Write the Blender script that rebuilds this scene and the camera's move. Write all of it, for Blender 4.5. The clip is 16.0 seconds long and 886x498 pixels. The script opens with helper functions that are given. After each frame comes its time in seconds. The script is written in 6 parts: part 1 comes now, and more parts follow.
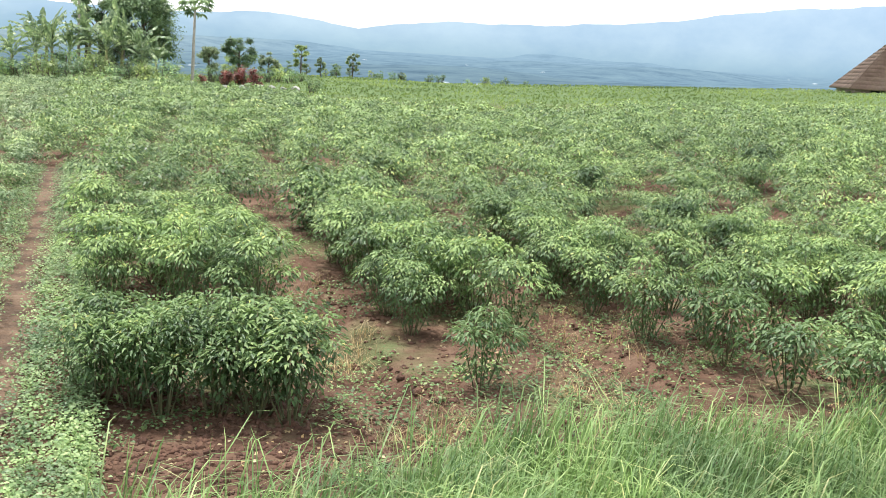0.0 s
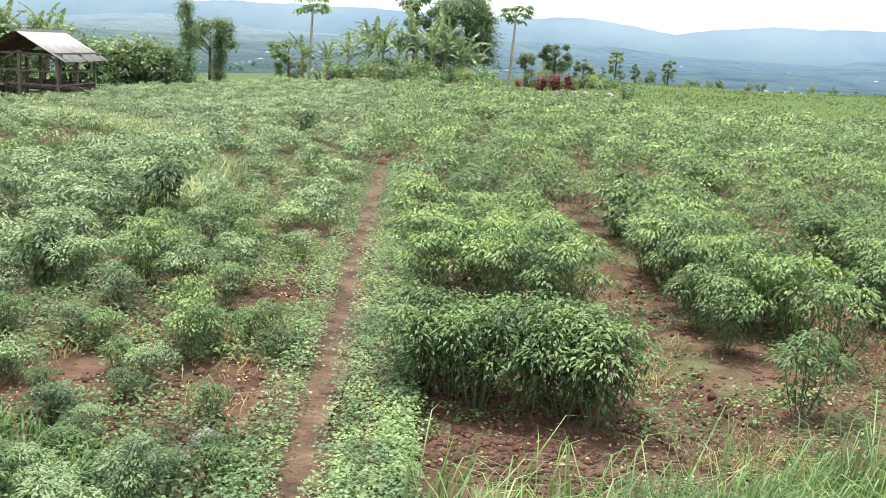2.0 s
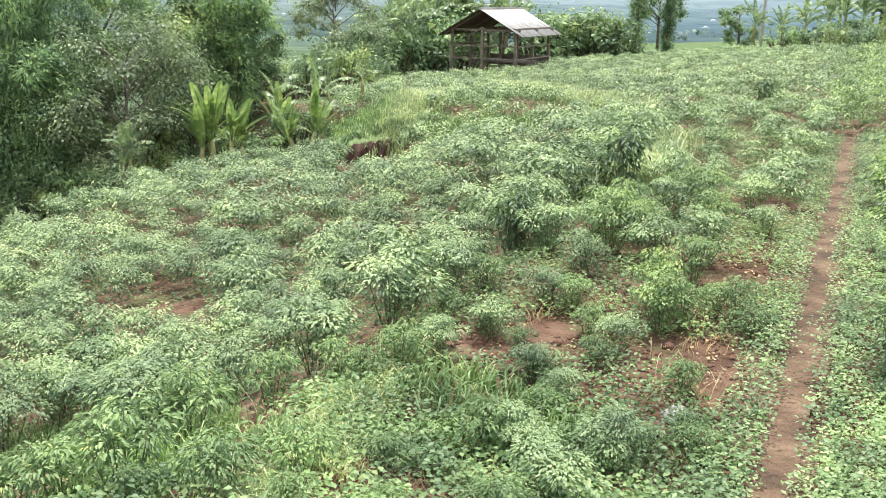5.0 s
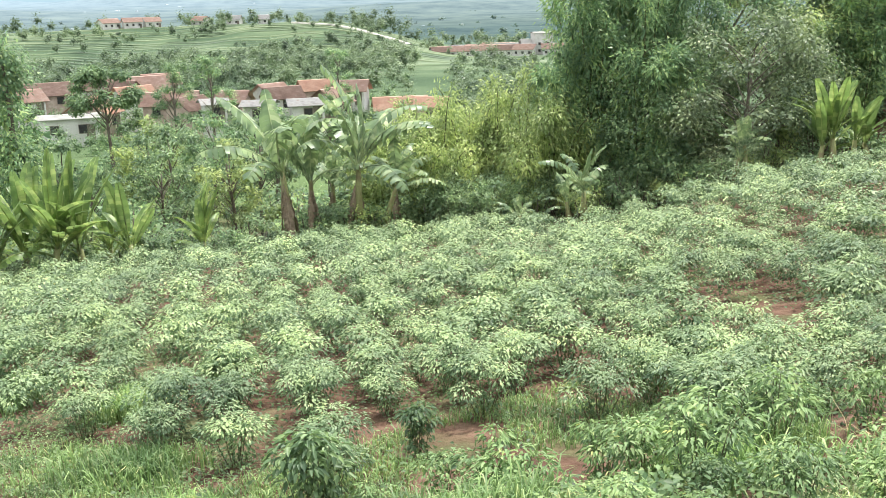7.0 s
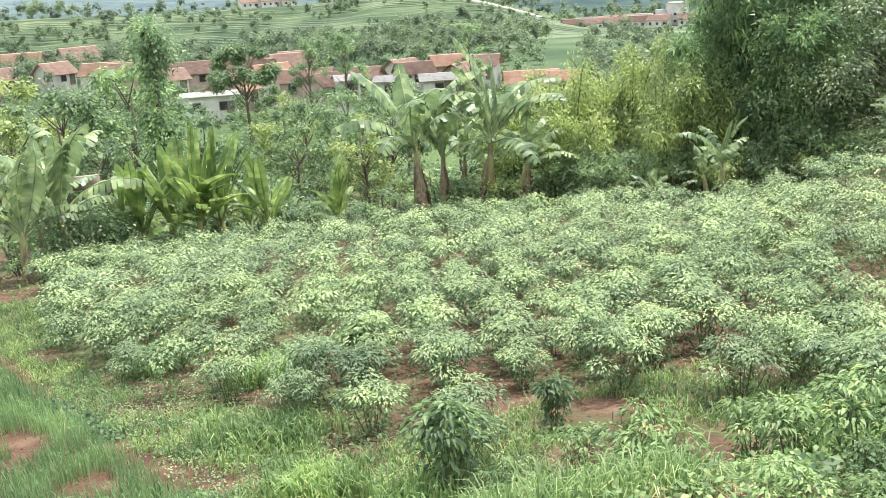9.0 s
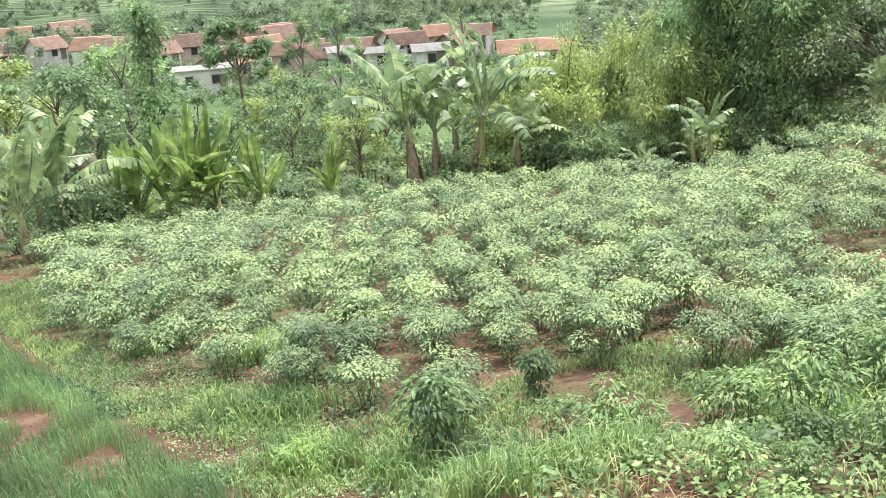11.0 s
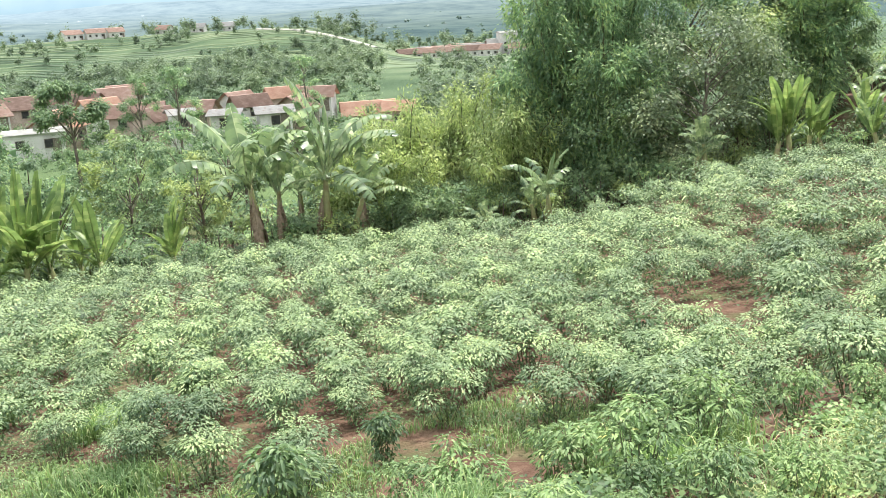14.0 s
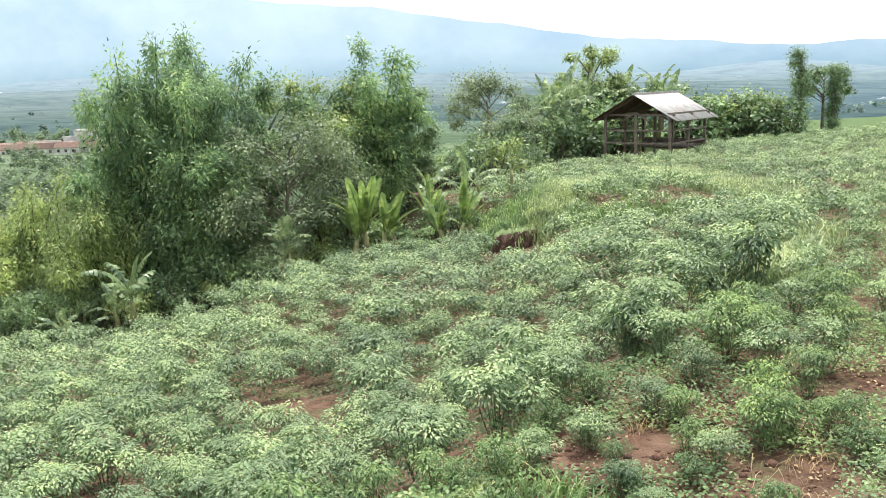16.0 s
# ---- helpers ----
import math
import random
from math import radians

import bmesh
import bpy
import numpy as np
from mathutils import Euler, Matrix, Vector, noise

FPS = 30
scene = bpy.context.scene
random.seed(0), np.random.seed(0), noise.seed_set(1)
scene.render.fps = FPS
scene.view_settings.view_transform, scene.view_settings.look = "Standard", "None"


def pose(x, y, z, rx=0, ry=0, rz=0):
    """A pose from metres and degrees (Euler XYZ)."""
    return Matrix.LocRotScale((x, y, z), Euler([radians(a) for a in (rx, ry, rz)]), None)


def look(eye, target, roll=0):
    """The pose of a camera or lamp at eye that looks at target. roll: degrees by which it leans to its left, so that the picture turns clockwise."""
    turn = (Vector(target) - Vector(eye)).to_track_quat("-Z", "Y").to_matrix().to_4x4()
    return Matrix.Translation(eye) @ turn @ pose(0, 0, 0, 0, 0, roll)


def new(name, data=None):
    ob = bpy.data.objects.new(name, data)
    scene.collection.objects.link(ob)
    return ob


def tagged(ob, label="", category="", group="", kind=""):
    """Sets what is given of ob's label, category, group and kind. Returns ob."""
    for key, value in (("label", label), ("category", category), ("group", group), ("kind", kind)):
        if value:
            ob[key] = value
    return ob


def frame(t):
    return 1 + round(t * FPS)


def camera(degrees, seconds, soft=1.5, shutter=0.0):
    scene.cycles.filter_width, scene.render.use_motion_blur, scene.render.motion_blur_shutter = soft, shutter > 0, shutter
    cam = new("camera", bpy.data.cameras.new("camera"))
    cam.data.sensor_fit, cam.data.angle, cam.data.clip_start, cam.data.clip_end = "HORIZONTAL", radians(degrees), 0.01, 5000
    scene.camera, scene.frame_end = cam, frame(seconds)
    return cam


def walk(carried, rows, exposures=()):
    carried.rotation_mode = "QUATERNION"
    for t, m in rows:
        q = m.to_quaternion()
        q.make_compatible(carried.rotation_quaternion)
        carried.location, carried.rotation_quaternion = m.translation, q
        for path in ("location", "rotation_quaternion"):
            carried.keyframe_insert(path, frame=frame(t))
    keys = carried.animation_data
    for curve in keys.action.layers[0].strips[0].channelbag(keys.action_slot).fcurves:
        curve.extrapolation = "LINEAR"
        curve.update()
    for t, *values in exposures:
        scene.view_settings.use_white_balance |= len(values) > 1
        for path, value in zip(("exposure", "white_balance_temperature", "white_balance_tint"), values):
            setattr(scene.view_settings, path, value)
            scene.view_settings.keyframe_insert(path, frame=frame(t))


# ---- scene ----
cam = camera(47.9, 16.0, soft=0.4)
PATH = [
    (0, (-0.005, 0.005, 2.199), (-0.005, 4.917, 1.266), 3.50),
    (0.5, (-0.020, 0.008, 2.200), (-0.165, 4.918, 1.267), 3.53),
    (1, (-0.043, -0.009, 2.208), (-0.546, 4.871, 1.242), 3.42),
    (1.5, (-0.074, -0.024, 2.211), (-1.022, 4.786, 1.230), 3.85),
    (2, (-0.105, -0.032, 2.208), (-1.578, 4.641, 1.210), 3.79),
    (2.5, (-0.143, -0.032, 2.200), (-2.139, 4.450, 1.235), 3.29),
    (3, (-0.178, -0.022, 2.188), (-2.663, 4.208, 1.222), 3.01),
    (3.2, (-0.184, -0.021, 2.186), (-2.871, 4.080, 1.204), 2.85),
    (5.3, (-0.408, -0.041, 2.177), (-3.863, 3.333, 0.881), 0.20),
    (5.5, (-0.404, -0.044, 2.178), (-4.045, 3.118, 0.857), -0.45),
    (6, (-0.384, -0.050, 2.187), (-4.703, 2.180, 1.013), -2.05),
    (6.5, (-0.383, -0.024, 2.185), (-4.990, 1.515, 1.001), -1.38),
    (7, (-0.390, -0.015, 2.179), (-5.122, 1.037, 0.952), -1.73),
    (7.5, (-0.413, -0.039, 2.160), (-5.186, 0.712, 0.874), -2.76),
    (8, (-0.453, -0.055, 2.138), (-5.243, 0.543, 0.836), -2.82),
    (8.5, (-0.483, -0.067, 2.122), (-5.282, 0.405, 0.802), -2.49),
    (8.7, (-0.487, -0.069, 2.119), (-5.296, 0.357, 0.821), -2.99),
    (10.8, (-0.108, -0.015, 2.331), (-4.874, 0.360, 0.869), -4.15),
    (11, (-0.106, -0.015, 2.331), (-4.868, 0.398, 0.863), -3.98),
    (11.5, (-0.096, -0.013, 2.335), (-4.857, 0.444, 0.878), -3.87),
    (12, (-0.083, -0.009, 2.341), (-4.853, 0.463, 0.920), -3.21),
    (12.5, (-0.071, -0.005, 2.346), (-4.840, 0.584, 0.964), -3.37),
    (13, (-0.059, 0.007, 2.355), (-4.808, 0.787, 1.000), -3.66),
    (13.5, (-0.053, 0.019, 2.364), (-4.781, 1.033, 1.090), -3.80),
    (14, (-0.051, 0.040, 2.374), (-4.752, 1.222, 1.147), -3.29),
    (14.5, (-0.025, 0.057, 2.391), (-4.680, 1.571, 1.371), -2.31),
    (15, (0.000, 0.072, 2.413), (-4.547, 1.947, 1.515), -2.01),
    (15.5, (0.030, 0.103, 2.438), (-4.240, 2.559, 1.583), -0.99),
    (16, (0.047, 0.143, 2.452), (-3.847, 3.167, 1.622), -1.30),
]
walk(cam, [(t, look(eye, target, roll)) for t, eye, target, roll in PATH],
     exposures=[(0.0, 0.4), (3.2, 0.33), (5.3, 0.64), (8.5, 0.66), (13.0, 0.7), (14.5, 0.62), (16.0, 0.44)])

# ---- world and sun: bright thin overcast, sun high in the north-west ----
SUN_EL, SUN_AZ = 71.0, 315.0
world = bpy.data.worlds.new("world")
scene.world = world
world.use_nodes = True
wn = world.node_tree
wn.nodes.clear()
w_out = wn.nodes.new("ShaderNodeOutputWorld")
w_bg = wn.nodes.new("ShaderNodeBackground")
w_sky = wn.nodes.new("ShaderNodeTexSky")
w_sky.sky_type, w_sky.sun_disc = "NISHITA", False
w_sky.sun_elevation, w_sky.sun_rotation = radians(SUN_EL), radians(SUN_AZ)
w_sky.dust_density, w_sky.altitude = 3.0, 800.0
w_tc = wn.nodes.new("ShaderNodeTexCoord")
w_map = wn.nodes.new("ShaderNodeMapping")
w_map.inputs["Scale"].default_value = (1.0, 1.0, 3.5)
w_noise = wn.nodes.new("ShaderNodeTexNoise")
w_noise.inputs["Scale"].default_value = 3.0
w_noise.inputs["Detail"].default_value = 7.0
w_ramp = wn.nodes.new("ShaderNodeMapRange")
w_ramp.inputs["From Min"].default_value, w_ramp.inputs["From Max"].default_value = 0.32, 0.55
w_ramp.inputs["To Min"].default_value, w_ramp.inputs["To Max"].default_value = 0.55, 1.0
w_mix = wn.nodes.new("ShaderNodeMix")
w_mix.data_type = "RGBA"
w_mix.inputs["B"].default_value = (13.0, 13.4, 13.8, 1.0)
wn.links.new(w_tc.outputs["Generated"], w_map.inputs["Vector"])
wn.links.new(w_map.outputs["Vector"], w_noise.inputs["Vector"])
wn.links.new(w_noise.outputs["Fac"], w_ramp.inputs["Value"])
wn.links.new(w_ramp.outputs["Result"], w_mix.inputs["Factor"])
wn.links.new(w_sky.outputs["Color"], w_mix.inputs["A"])
wn.links.new(w_mix.outputs["Result"], w_bg.inputs["Color"])
wn.links.new(w_bg.outputs["Background"], w_out.inputs["Surface"])
w_bg.inputs["Strength"].default_value = 0.085

sun_data = bpy.data.lights.new("sun", "SUN")
sun_data.energy, sun_data.angle, sun_data.color = 4.2, radians(5), (1.0, 0.965, 0.91)
sun = new("sun", sun_data)
sun_from = Vector((math.sin(radians(SUN_AZ)) * math.cos(radians(SUN_EL)), math.cos(radians(SUN_AZ)) * math.cos(radians(SUN_EL)), math.sin(radians(SUN_EL))))
sun.matrix_world = look((0, 0, 60), Vector((0, 0, 60)) - sun_from)

rng = np.random.default_rng(7)


# ---- materials ----
def material(name):
    m = bpy.data.materials.new(name)
    m.use_nodes = True
    nt = m.node_tree
    return m, nt, nt.nodes["Principled BSDF"], nt.nodes["Material Output"]


def noise_node(nt, scale, detail=5.0, coords="Object", rough=0.55):
    tc = nt.nodes.new("ShaderNodeTexCoord")
    n = nt.nodes.new("ShaderNodeTexNoise")
    n.inputs["Scale"].default_value, n.inputs["Detail"].default_value, n.inputs["Roughness"].default_value = scale, detail, rough
    nt.links.new(tc.outputs[coords], n.inputs["Vector"])
    return n


def ramp_node(nt, fac, stops):
    r = nt.nodes.new("ShaderNodeValToRGB")
    while len(r.color_ramp.elements) < len(stops):
        r.color_ramp.elements.new(0.5)
    for e, (p, c) in zip(r.color_ramp.elements, stops):
        e.position, e.color = p, (*c, 1.0)
    nt.links.new(fac, r.inputs["Fac"])
    return r


def mix_node(nt, fac, a, b, mode="MIX"):
    n = nt.nodes.new("ShaderNodeMix")
    n.data_type, n.blend_type = "RGBA", mode
    for key, v in (("Factor", fac), ("A", a), ("B", b)):
        if isinstance(v, (int, float)):
            n.inputs[key].default_value = v
        elif isinstance(v, tuple):
            n.inputs[key].default_value = (*v, 1.0)
        else:
            nt.links.new(v, n.inputs[key])
    return n.outputs["Result"]


def bump(nt, bsdf, height, strength, distance):
    b = nt.nodes.new("ShaderNodeBump")
    b.inputs["Strength"].default_value, b.inputs["Distance"].default_value = strength, distance
    nt.links.new(height, b.inputs["Height"])
    nt.links.new(b.outputs["Normal"], bsdf.inputs["Normal"])


def leaf_material(name, stops, rough=0.45, through_light=0.29, patch=0.35, tint=(0.44, 0.6, 0.19)):
    """Leaves: each one its own green, in drifts of lighter and darker plants; some light passes through."""
    m, nt, bsdf, out = material(name)
    geo = nt.nodes.new("ShaderNodeNewGeometry")
    r = ramp_node(nt, geo.outputs["Random Per Island"], stops)
    big = noise_node(nt, patch, 2.0)
    drift = ramp_node(nt, big.outputs["Fac"], [(0.38, (0.78, 0.79, 0.78)), (0.62, (1.24, 1.17, 1.08))])
    each = noise_node(nt, patch * 5.5, 1.0)
    each_drift = ramp_node(nt, each.outputs["Fac"], [(0.36, (0.63, 0.67, 0.67)), (0.64, (1.32, 1.25, 1.12))])
    for n in (big, each):
        nt.links.new(geo.outputs["Position"], n.inputs["Vector"])
    col = mix_node(nt, 1.0, r.outputs["Color"], drift.outputs["Color"], "MULTIPLY")
    col = mix_node(nt, 1.0, col, each_drift.outputs["Color"], "MULTIPLY")
    nt.links.new(col, bsdf.inputs["Base Color"])
    bsdf.inputs["Roughness"].default_value = rough
    bsdf.inputs["Specular IOR Level"].default_value = 0.35
    tr = nt.nodes.new("ShaderNodeBsdfTranslucent")
    tcol = mix_node(nt, 0.22, col, tint)
    nt.links.new(tcol, tr.inputs["Color"])
    mx = nt.nodes.new("ShaderNodeMixShader")
    mx.inputs["Fac"].default_value = through_light
    nt.links.new(bsdf.outputs["BSDF"], mx.inputs[1])
    nt.links.new(tr.outputs["BSDF"], mx.inputs[2])
    nt.links.new(mx.outputs["Shader"], out.inputs["Surface"])
    return m


def surface(name, stops, scale=6.0, rough=0.85, bump_scale=40.0, bump_strength=0.4, bump_distance=0.01, metal=0.0, coords="Object"):
    m, nt, bsdf, _ = material(name)
    n = noise_node(nt, scale, 6.0, coords)
    r = ramp_node(nt, n.outputs["Fac"], stops)
    fine = noise_node(nt, bump_scale, 4.0, coords)
    shade = ramp_node(nt, fine.outputs["Fac"], [(0.3, (0.75, 0.75, 0.75)), (0.7, (1.15, 1.15, 1.15))])
    col = mix_node(nt, 0.6, r.outputs["Color"], mix_node(nt, 1.0, r.outputs["Color"], shade.outputs["Color"], "MULTIPLY"))
    nt.links.new(col, bsdf.inputs["Base Color"])
    bsdf.inputs["Roughness"].default_value, bsdf.inputs["Metallic"].default_value = rough, metal
    bump(nt, bsdf, fine.outputs["Fac"], bump_strength, bump_distance)
    return m


# Crop TOP greens hold young growth and painted light, crop LEAF greens painted shade.
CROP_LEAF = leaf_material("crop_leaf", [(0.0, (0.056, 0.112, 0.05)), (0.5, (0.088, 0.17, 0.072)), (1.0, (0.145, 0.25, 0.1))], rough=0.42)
YOUNG_LEAF = leaf_material("young_crop_leaf", [(0.0, (0.055, 0.112, 0.056)), (0.5, (0.092, 0.17, 0.085)), (1.0, (0.15, 0.25, 0.125))], rough=0.45)
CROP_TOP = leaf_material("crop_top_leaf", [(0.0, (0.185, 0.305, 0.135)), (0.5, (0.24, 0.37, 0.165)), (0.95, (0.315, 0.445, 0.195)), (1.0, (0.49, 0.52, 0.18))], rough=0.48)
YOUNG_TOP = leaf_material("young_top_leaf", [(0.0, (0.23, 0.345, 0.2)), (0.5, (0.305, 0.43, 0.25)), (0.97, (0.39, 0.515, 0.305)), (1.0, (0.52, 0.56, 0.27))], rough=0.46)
WEED_LEAF = leaf_material("weed_leaf", [(0.0, (0.085, 0.165, 0.07)), (0.5, (0.165, 0.285, 0.125)), (1.0, (0.29, 0.41, 0.19))])
GRASS = leaf_material("grass_blade", [(0.0, (0.11, 0.21, 0.075)), (0.6, (0.2, 0.335, 0.135)), (0.9, (0.31, 0.43, 0.2)), (1.0, (0.44, 0.47, 0.25))], rough=0.48)
BAMBOO_LEAF = leaf_material("bamboo_leaf", [(0.0, (0.125, 0.235, 0.14)), (0.6, (0.25, 0.41, 0.22)), (1.0, (0.48, 0.61, 0.3))], patch=0.25, tint=(0.36, 0.55, 0.24), through_light=0.42)
SHRUB_LEAF = leaf_material("shrub_leaf", [(0.0, (0.17, 0.25, 0.1)), (0.6, (0.32, 0.43, 0.185)), (1.0, (0.49, 0.58, 0.28))], patch=0.25, through_light=0.42)
TREE_LEAF = leaf_material("tree_leaf", [(0.0, (0.085, 0.16, 0.095)), (0.6, (0.175, 0.285, 0.165)), (1.0, (0.31, 0.43, 0.235))], patch=0.25, through_light=0.34)
DUSTY_LEAF = leaf_material("dusty_tree_leaf", [(0.0, (0.13, 0.19, 0.13)), (0.6, (0.235, 0.315, 0.21)), (1.0, (0.36, 0.44, 0.28))], patch=0.25, through_light=0.36)
BANANA_LEAF = leaf_material("banana_leaf", [(0.0, (0.15, 0.24, 0.14)), (0.6, (0.25, 0.36, 0.21)), (1.0, (0.42, 0.52, 0.34))], rough=0.36, through_light=0.35, patch=0.6)
ENSETE_LEAF = leaf_material("broad_leaf", [(0.0, (0.12, 0.215, 0.07)), (0.6, (0.215, 0.335, 0.115)), (1.0, (0.36, 0.47, 0.19))], rough=0.38, through_light=0.42, patch=0.6)
RED_LEAF = leaf_material("red_leaf", [(0.0, (0.09, 0.06, 0.04)), (0.45, (0.2, 0.07, 0.07)), (0.8, (0.32, 0.1, 0.1)), (1.0, (0.45, 0.24, 0.22))], tint=(0.6, 0.1, 0.08))
DRY_LEAF = surface("dry_leaf", [(0.3, (0.2, 0.15, 0.1)), (0.7, (0.4, 0.32, 0.23))], 9.0)
MEADOW = leaf_material("meadow_blade", [(0.0, (0.2, 0.3, 0.1)), (1.0, (0.29, 0.38, 0.15))], patch=0.05)
STEM = surface("green_stem", [(0.3, (0.08, 0.095, 0.045)), (0.7, (0.16, 0.16, 0.08))], 14.0)
BARK = surface("bark", [(0.3, (0.075, 0.06, 0.045)), (0.7, (0.18, 0.155, 0.12))], 5.0, bump_scale=18.0, bump_distance=0.02)
PALE_BARK = surface("pale_bark", [(0.3, (0.3, 0.28, 0.24)), (0.7, (0.5, 0.47, 0.42))], 4.0, bump_scale=16.0)
PALE_GRASS = leaf_material("pale_grass", [(0.0, (0.22, 0.32, 0.15)), (0.6, (0.37, 0.47, 0.26)), (1.0, (0.52, 0.57, 0.36))], patch=0.6)
BANANA_STEM = surface("banana_stem", [(0.3, (0.16, 0.12, 0.06)), (0.55, (0.22, 0.24, 0.09)), (0.75, (0.3, 0.22, 0.13))], 3.5, rough=0.6)
SOIL = surface("red_soil", [(0.3, (0.07, 0.035, 0.024)), (0.5, (0.13, 0.066, 0.044)), (0.7, (0.21, 0.12, 0.078))], 5.0, 0.95, 30.0, 0.8, 0.03)
PATH_SOIL = surface("trodden_soil", [(0.34, (0.07, 0.043, 0.026)), (0.5, (0.14, 0.086, 0.054)), (0.66, (0.215, 0.142, 0.092))], 3.2, 0.95, 22.0, 1.0, 0.05)
WOOD = surface("weathered_wood", [(0.3, (0.1, 0.085, 0.068)), (0.7, (0.25, 0.215, 0.175))], 5.0)
ROOF_METAL = surface("old_metal_sheet", [(0.3, (0.27, 0.26, 0.25)), (0.55, (0.42, 0.41, 0.4)), (0.75, (0.3, 0.235, 0.2))], 1.6, 0.6, 25.0, 0.15, 0.004, 0.2)
ROOF_SHADED = surface("shaded_roof_metal", [(0.3, (0.06, 0.045, 0.035)), (0.7, (0.15, 0.12, 0.09))], 7.0)
# Paler and pinker than clay: the haze over the village is painted in.
TILE = surface("clay_tile", [(0.3, (0.34, 0.21, 0.165)), (0.55, (0.45, 0.3, 0.245)), (0.75, (0.54, 0.41, 0.35))], 1.2, 0.85, 9.0)
TILE_DARK = surface("old_clay_tile", [(0.3, (0.19, 0.12, 0.095)), (0.55, (0.27, 0.18, 0.145)), (0.75, (0.35, 0.26, 0.215))], 1.2, 0.85, 9.0)
TILE_BRIGHT = surface("new_clay_tile", [(0.3, (0.46, 0.24, 0.17)), (0.7, (0.6, 0.38, 0.28))], 0.8, 0.8, 7.0)
PLASTER = surface("white_plaster", [(0.3, (0.48, 0.47, 0.44)), (0.7, (0.7, 0.69, 0.66))], 0.7)
PLASTER_GREY = surface("grey_plaster", [(0.3, (0.36, 0.35, 0.33)), (0.7, (0.55, 0.54, 0.51))], 0.8)
BRICK_WALL = surface("brick_red_wall", [(0.3, (0.34, 0.25, 0.21)), (0.7, (0.5, 0.4, 0.34))], 2.0)
SMALL_TOP = leaf_material("small_top_leaf", [(0.0, (0.14, 0.245, 0.12)), (0.5, (0.19, 0.305, 0.15)), (0.97, (0.26, 0.375, 0.19)), (1.0, (0.4, 0.45, 0.2))], rough=0.5)
# Darker copy of WEED_LEAF: shade in the gaps between plants is put in.
SLOPE_WEED = leaf_material("slope_weed_leaf", [(0.0, (0.055, 0.11, 0.05)), (0.5, (0.095, 0.17, 0.075)), (1.0, (0.17, 0.26, 0.115))])
COVER_LEAF = leaf_material("cover_leaf", [(0.0, (0.13, 0.225, 0.11)), (0.5, (0.22, 0.345, 0.18)), (1.0, (0.34, 0.46, 0.26))], patch=0.8)
THATCH = surface("grey_thatch", [(0.3, (0.2, 0.17, 0.12)), (0.7, (0.42, 0.38, 0.3))], 8.0, bump_scale=50.0)
DARK = surface("dark_opening", [(0.3, (0.02, 0.02, 0.02)), (0.7, (0.05, 0.05, 0.05))], 3.0)
# Dark cut soil; part of the darkness is shade put into the colour.
DARK_SOIL = surface("dark_cut_soil", [(0.25, (0.045, 0.025, 0.018)), (0.5, (0.085, 0.048, 0.034)), (0.75, (0.15, 0.09, 0.06))], 3.0, 0.95, 14.0, 0.8, 0.05)
TURF = surface("green_turf", [(0.3, (0.09, 0.14, 0.045)), (0.5, (0.15, 0.21, 0.075)), (0.7, (0.23, 0.28, 0.12))], 2.0)
STONE = surface("pale_stone", [(0.3, (0.26, 0.26, 0.24)), (0.7, (0.46, 0.45, 0.42))], 6.0)


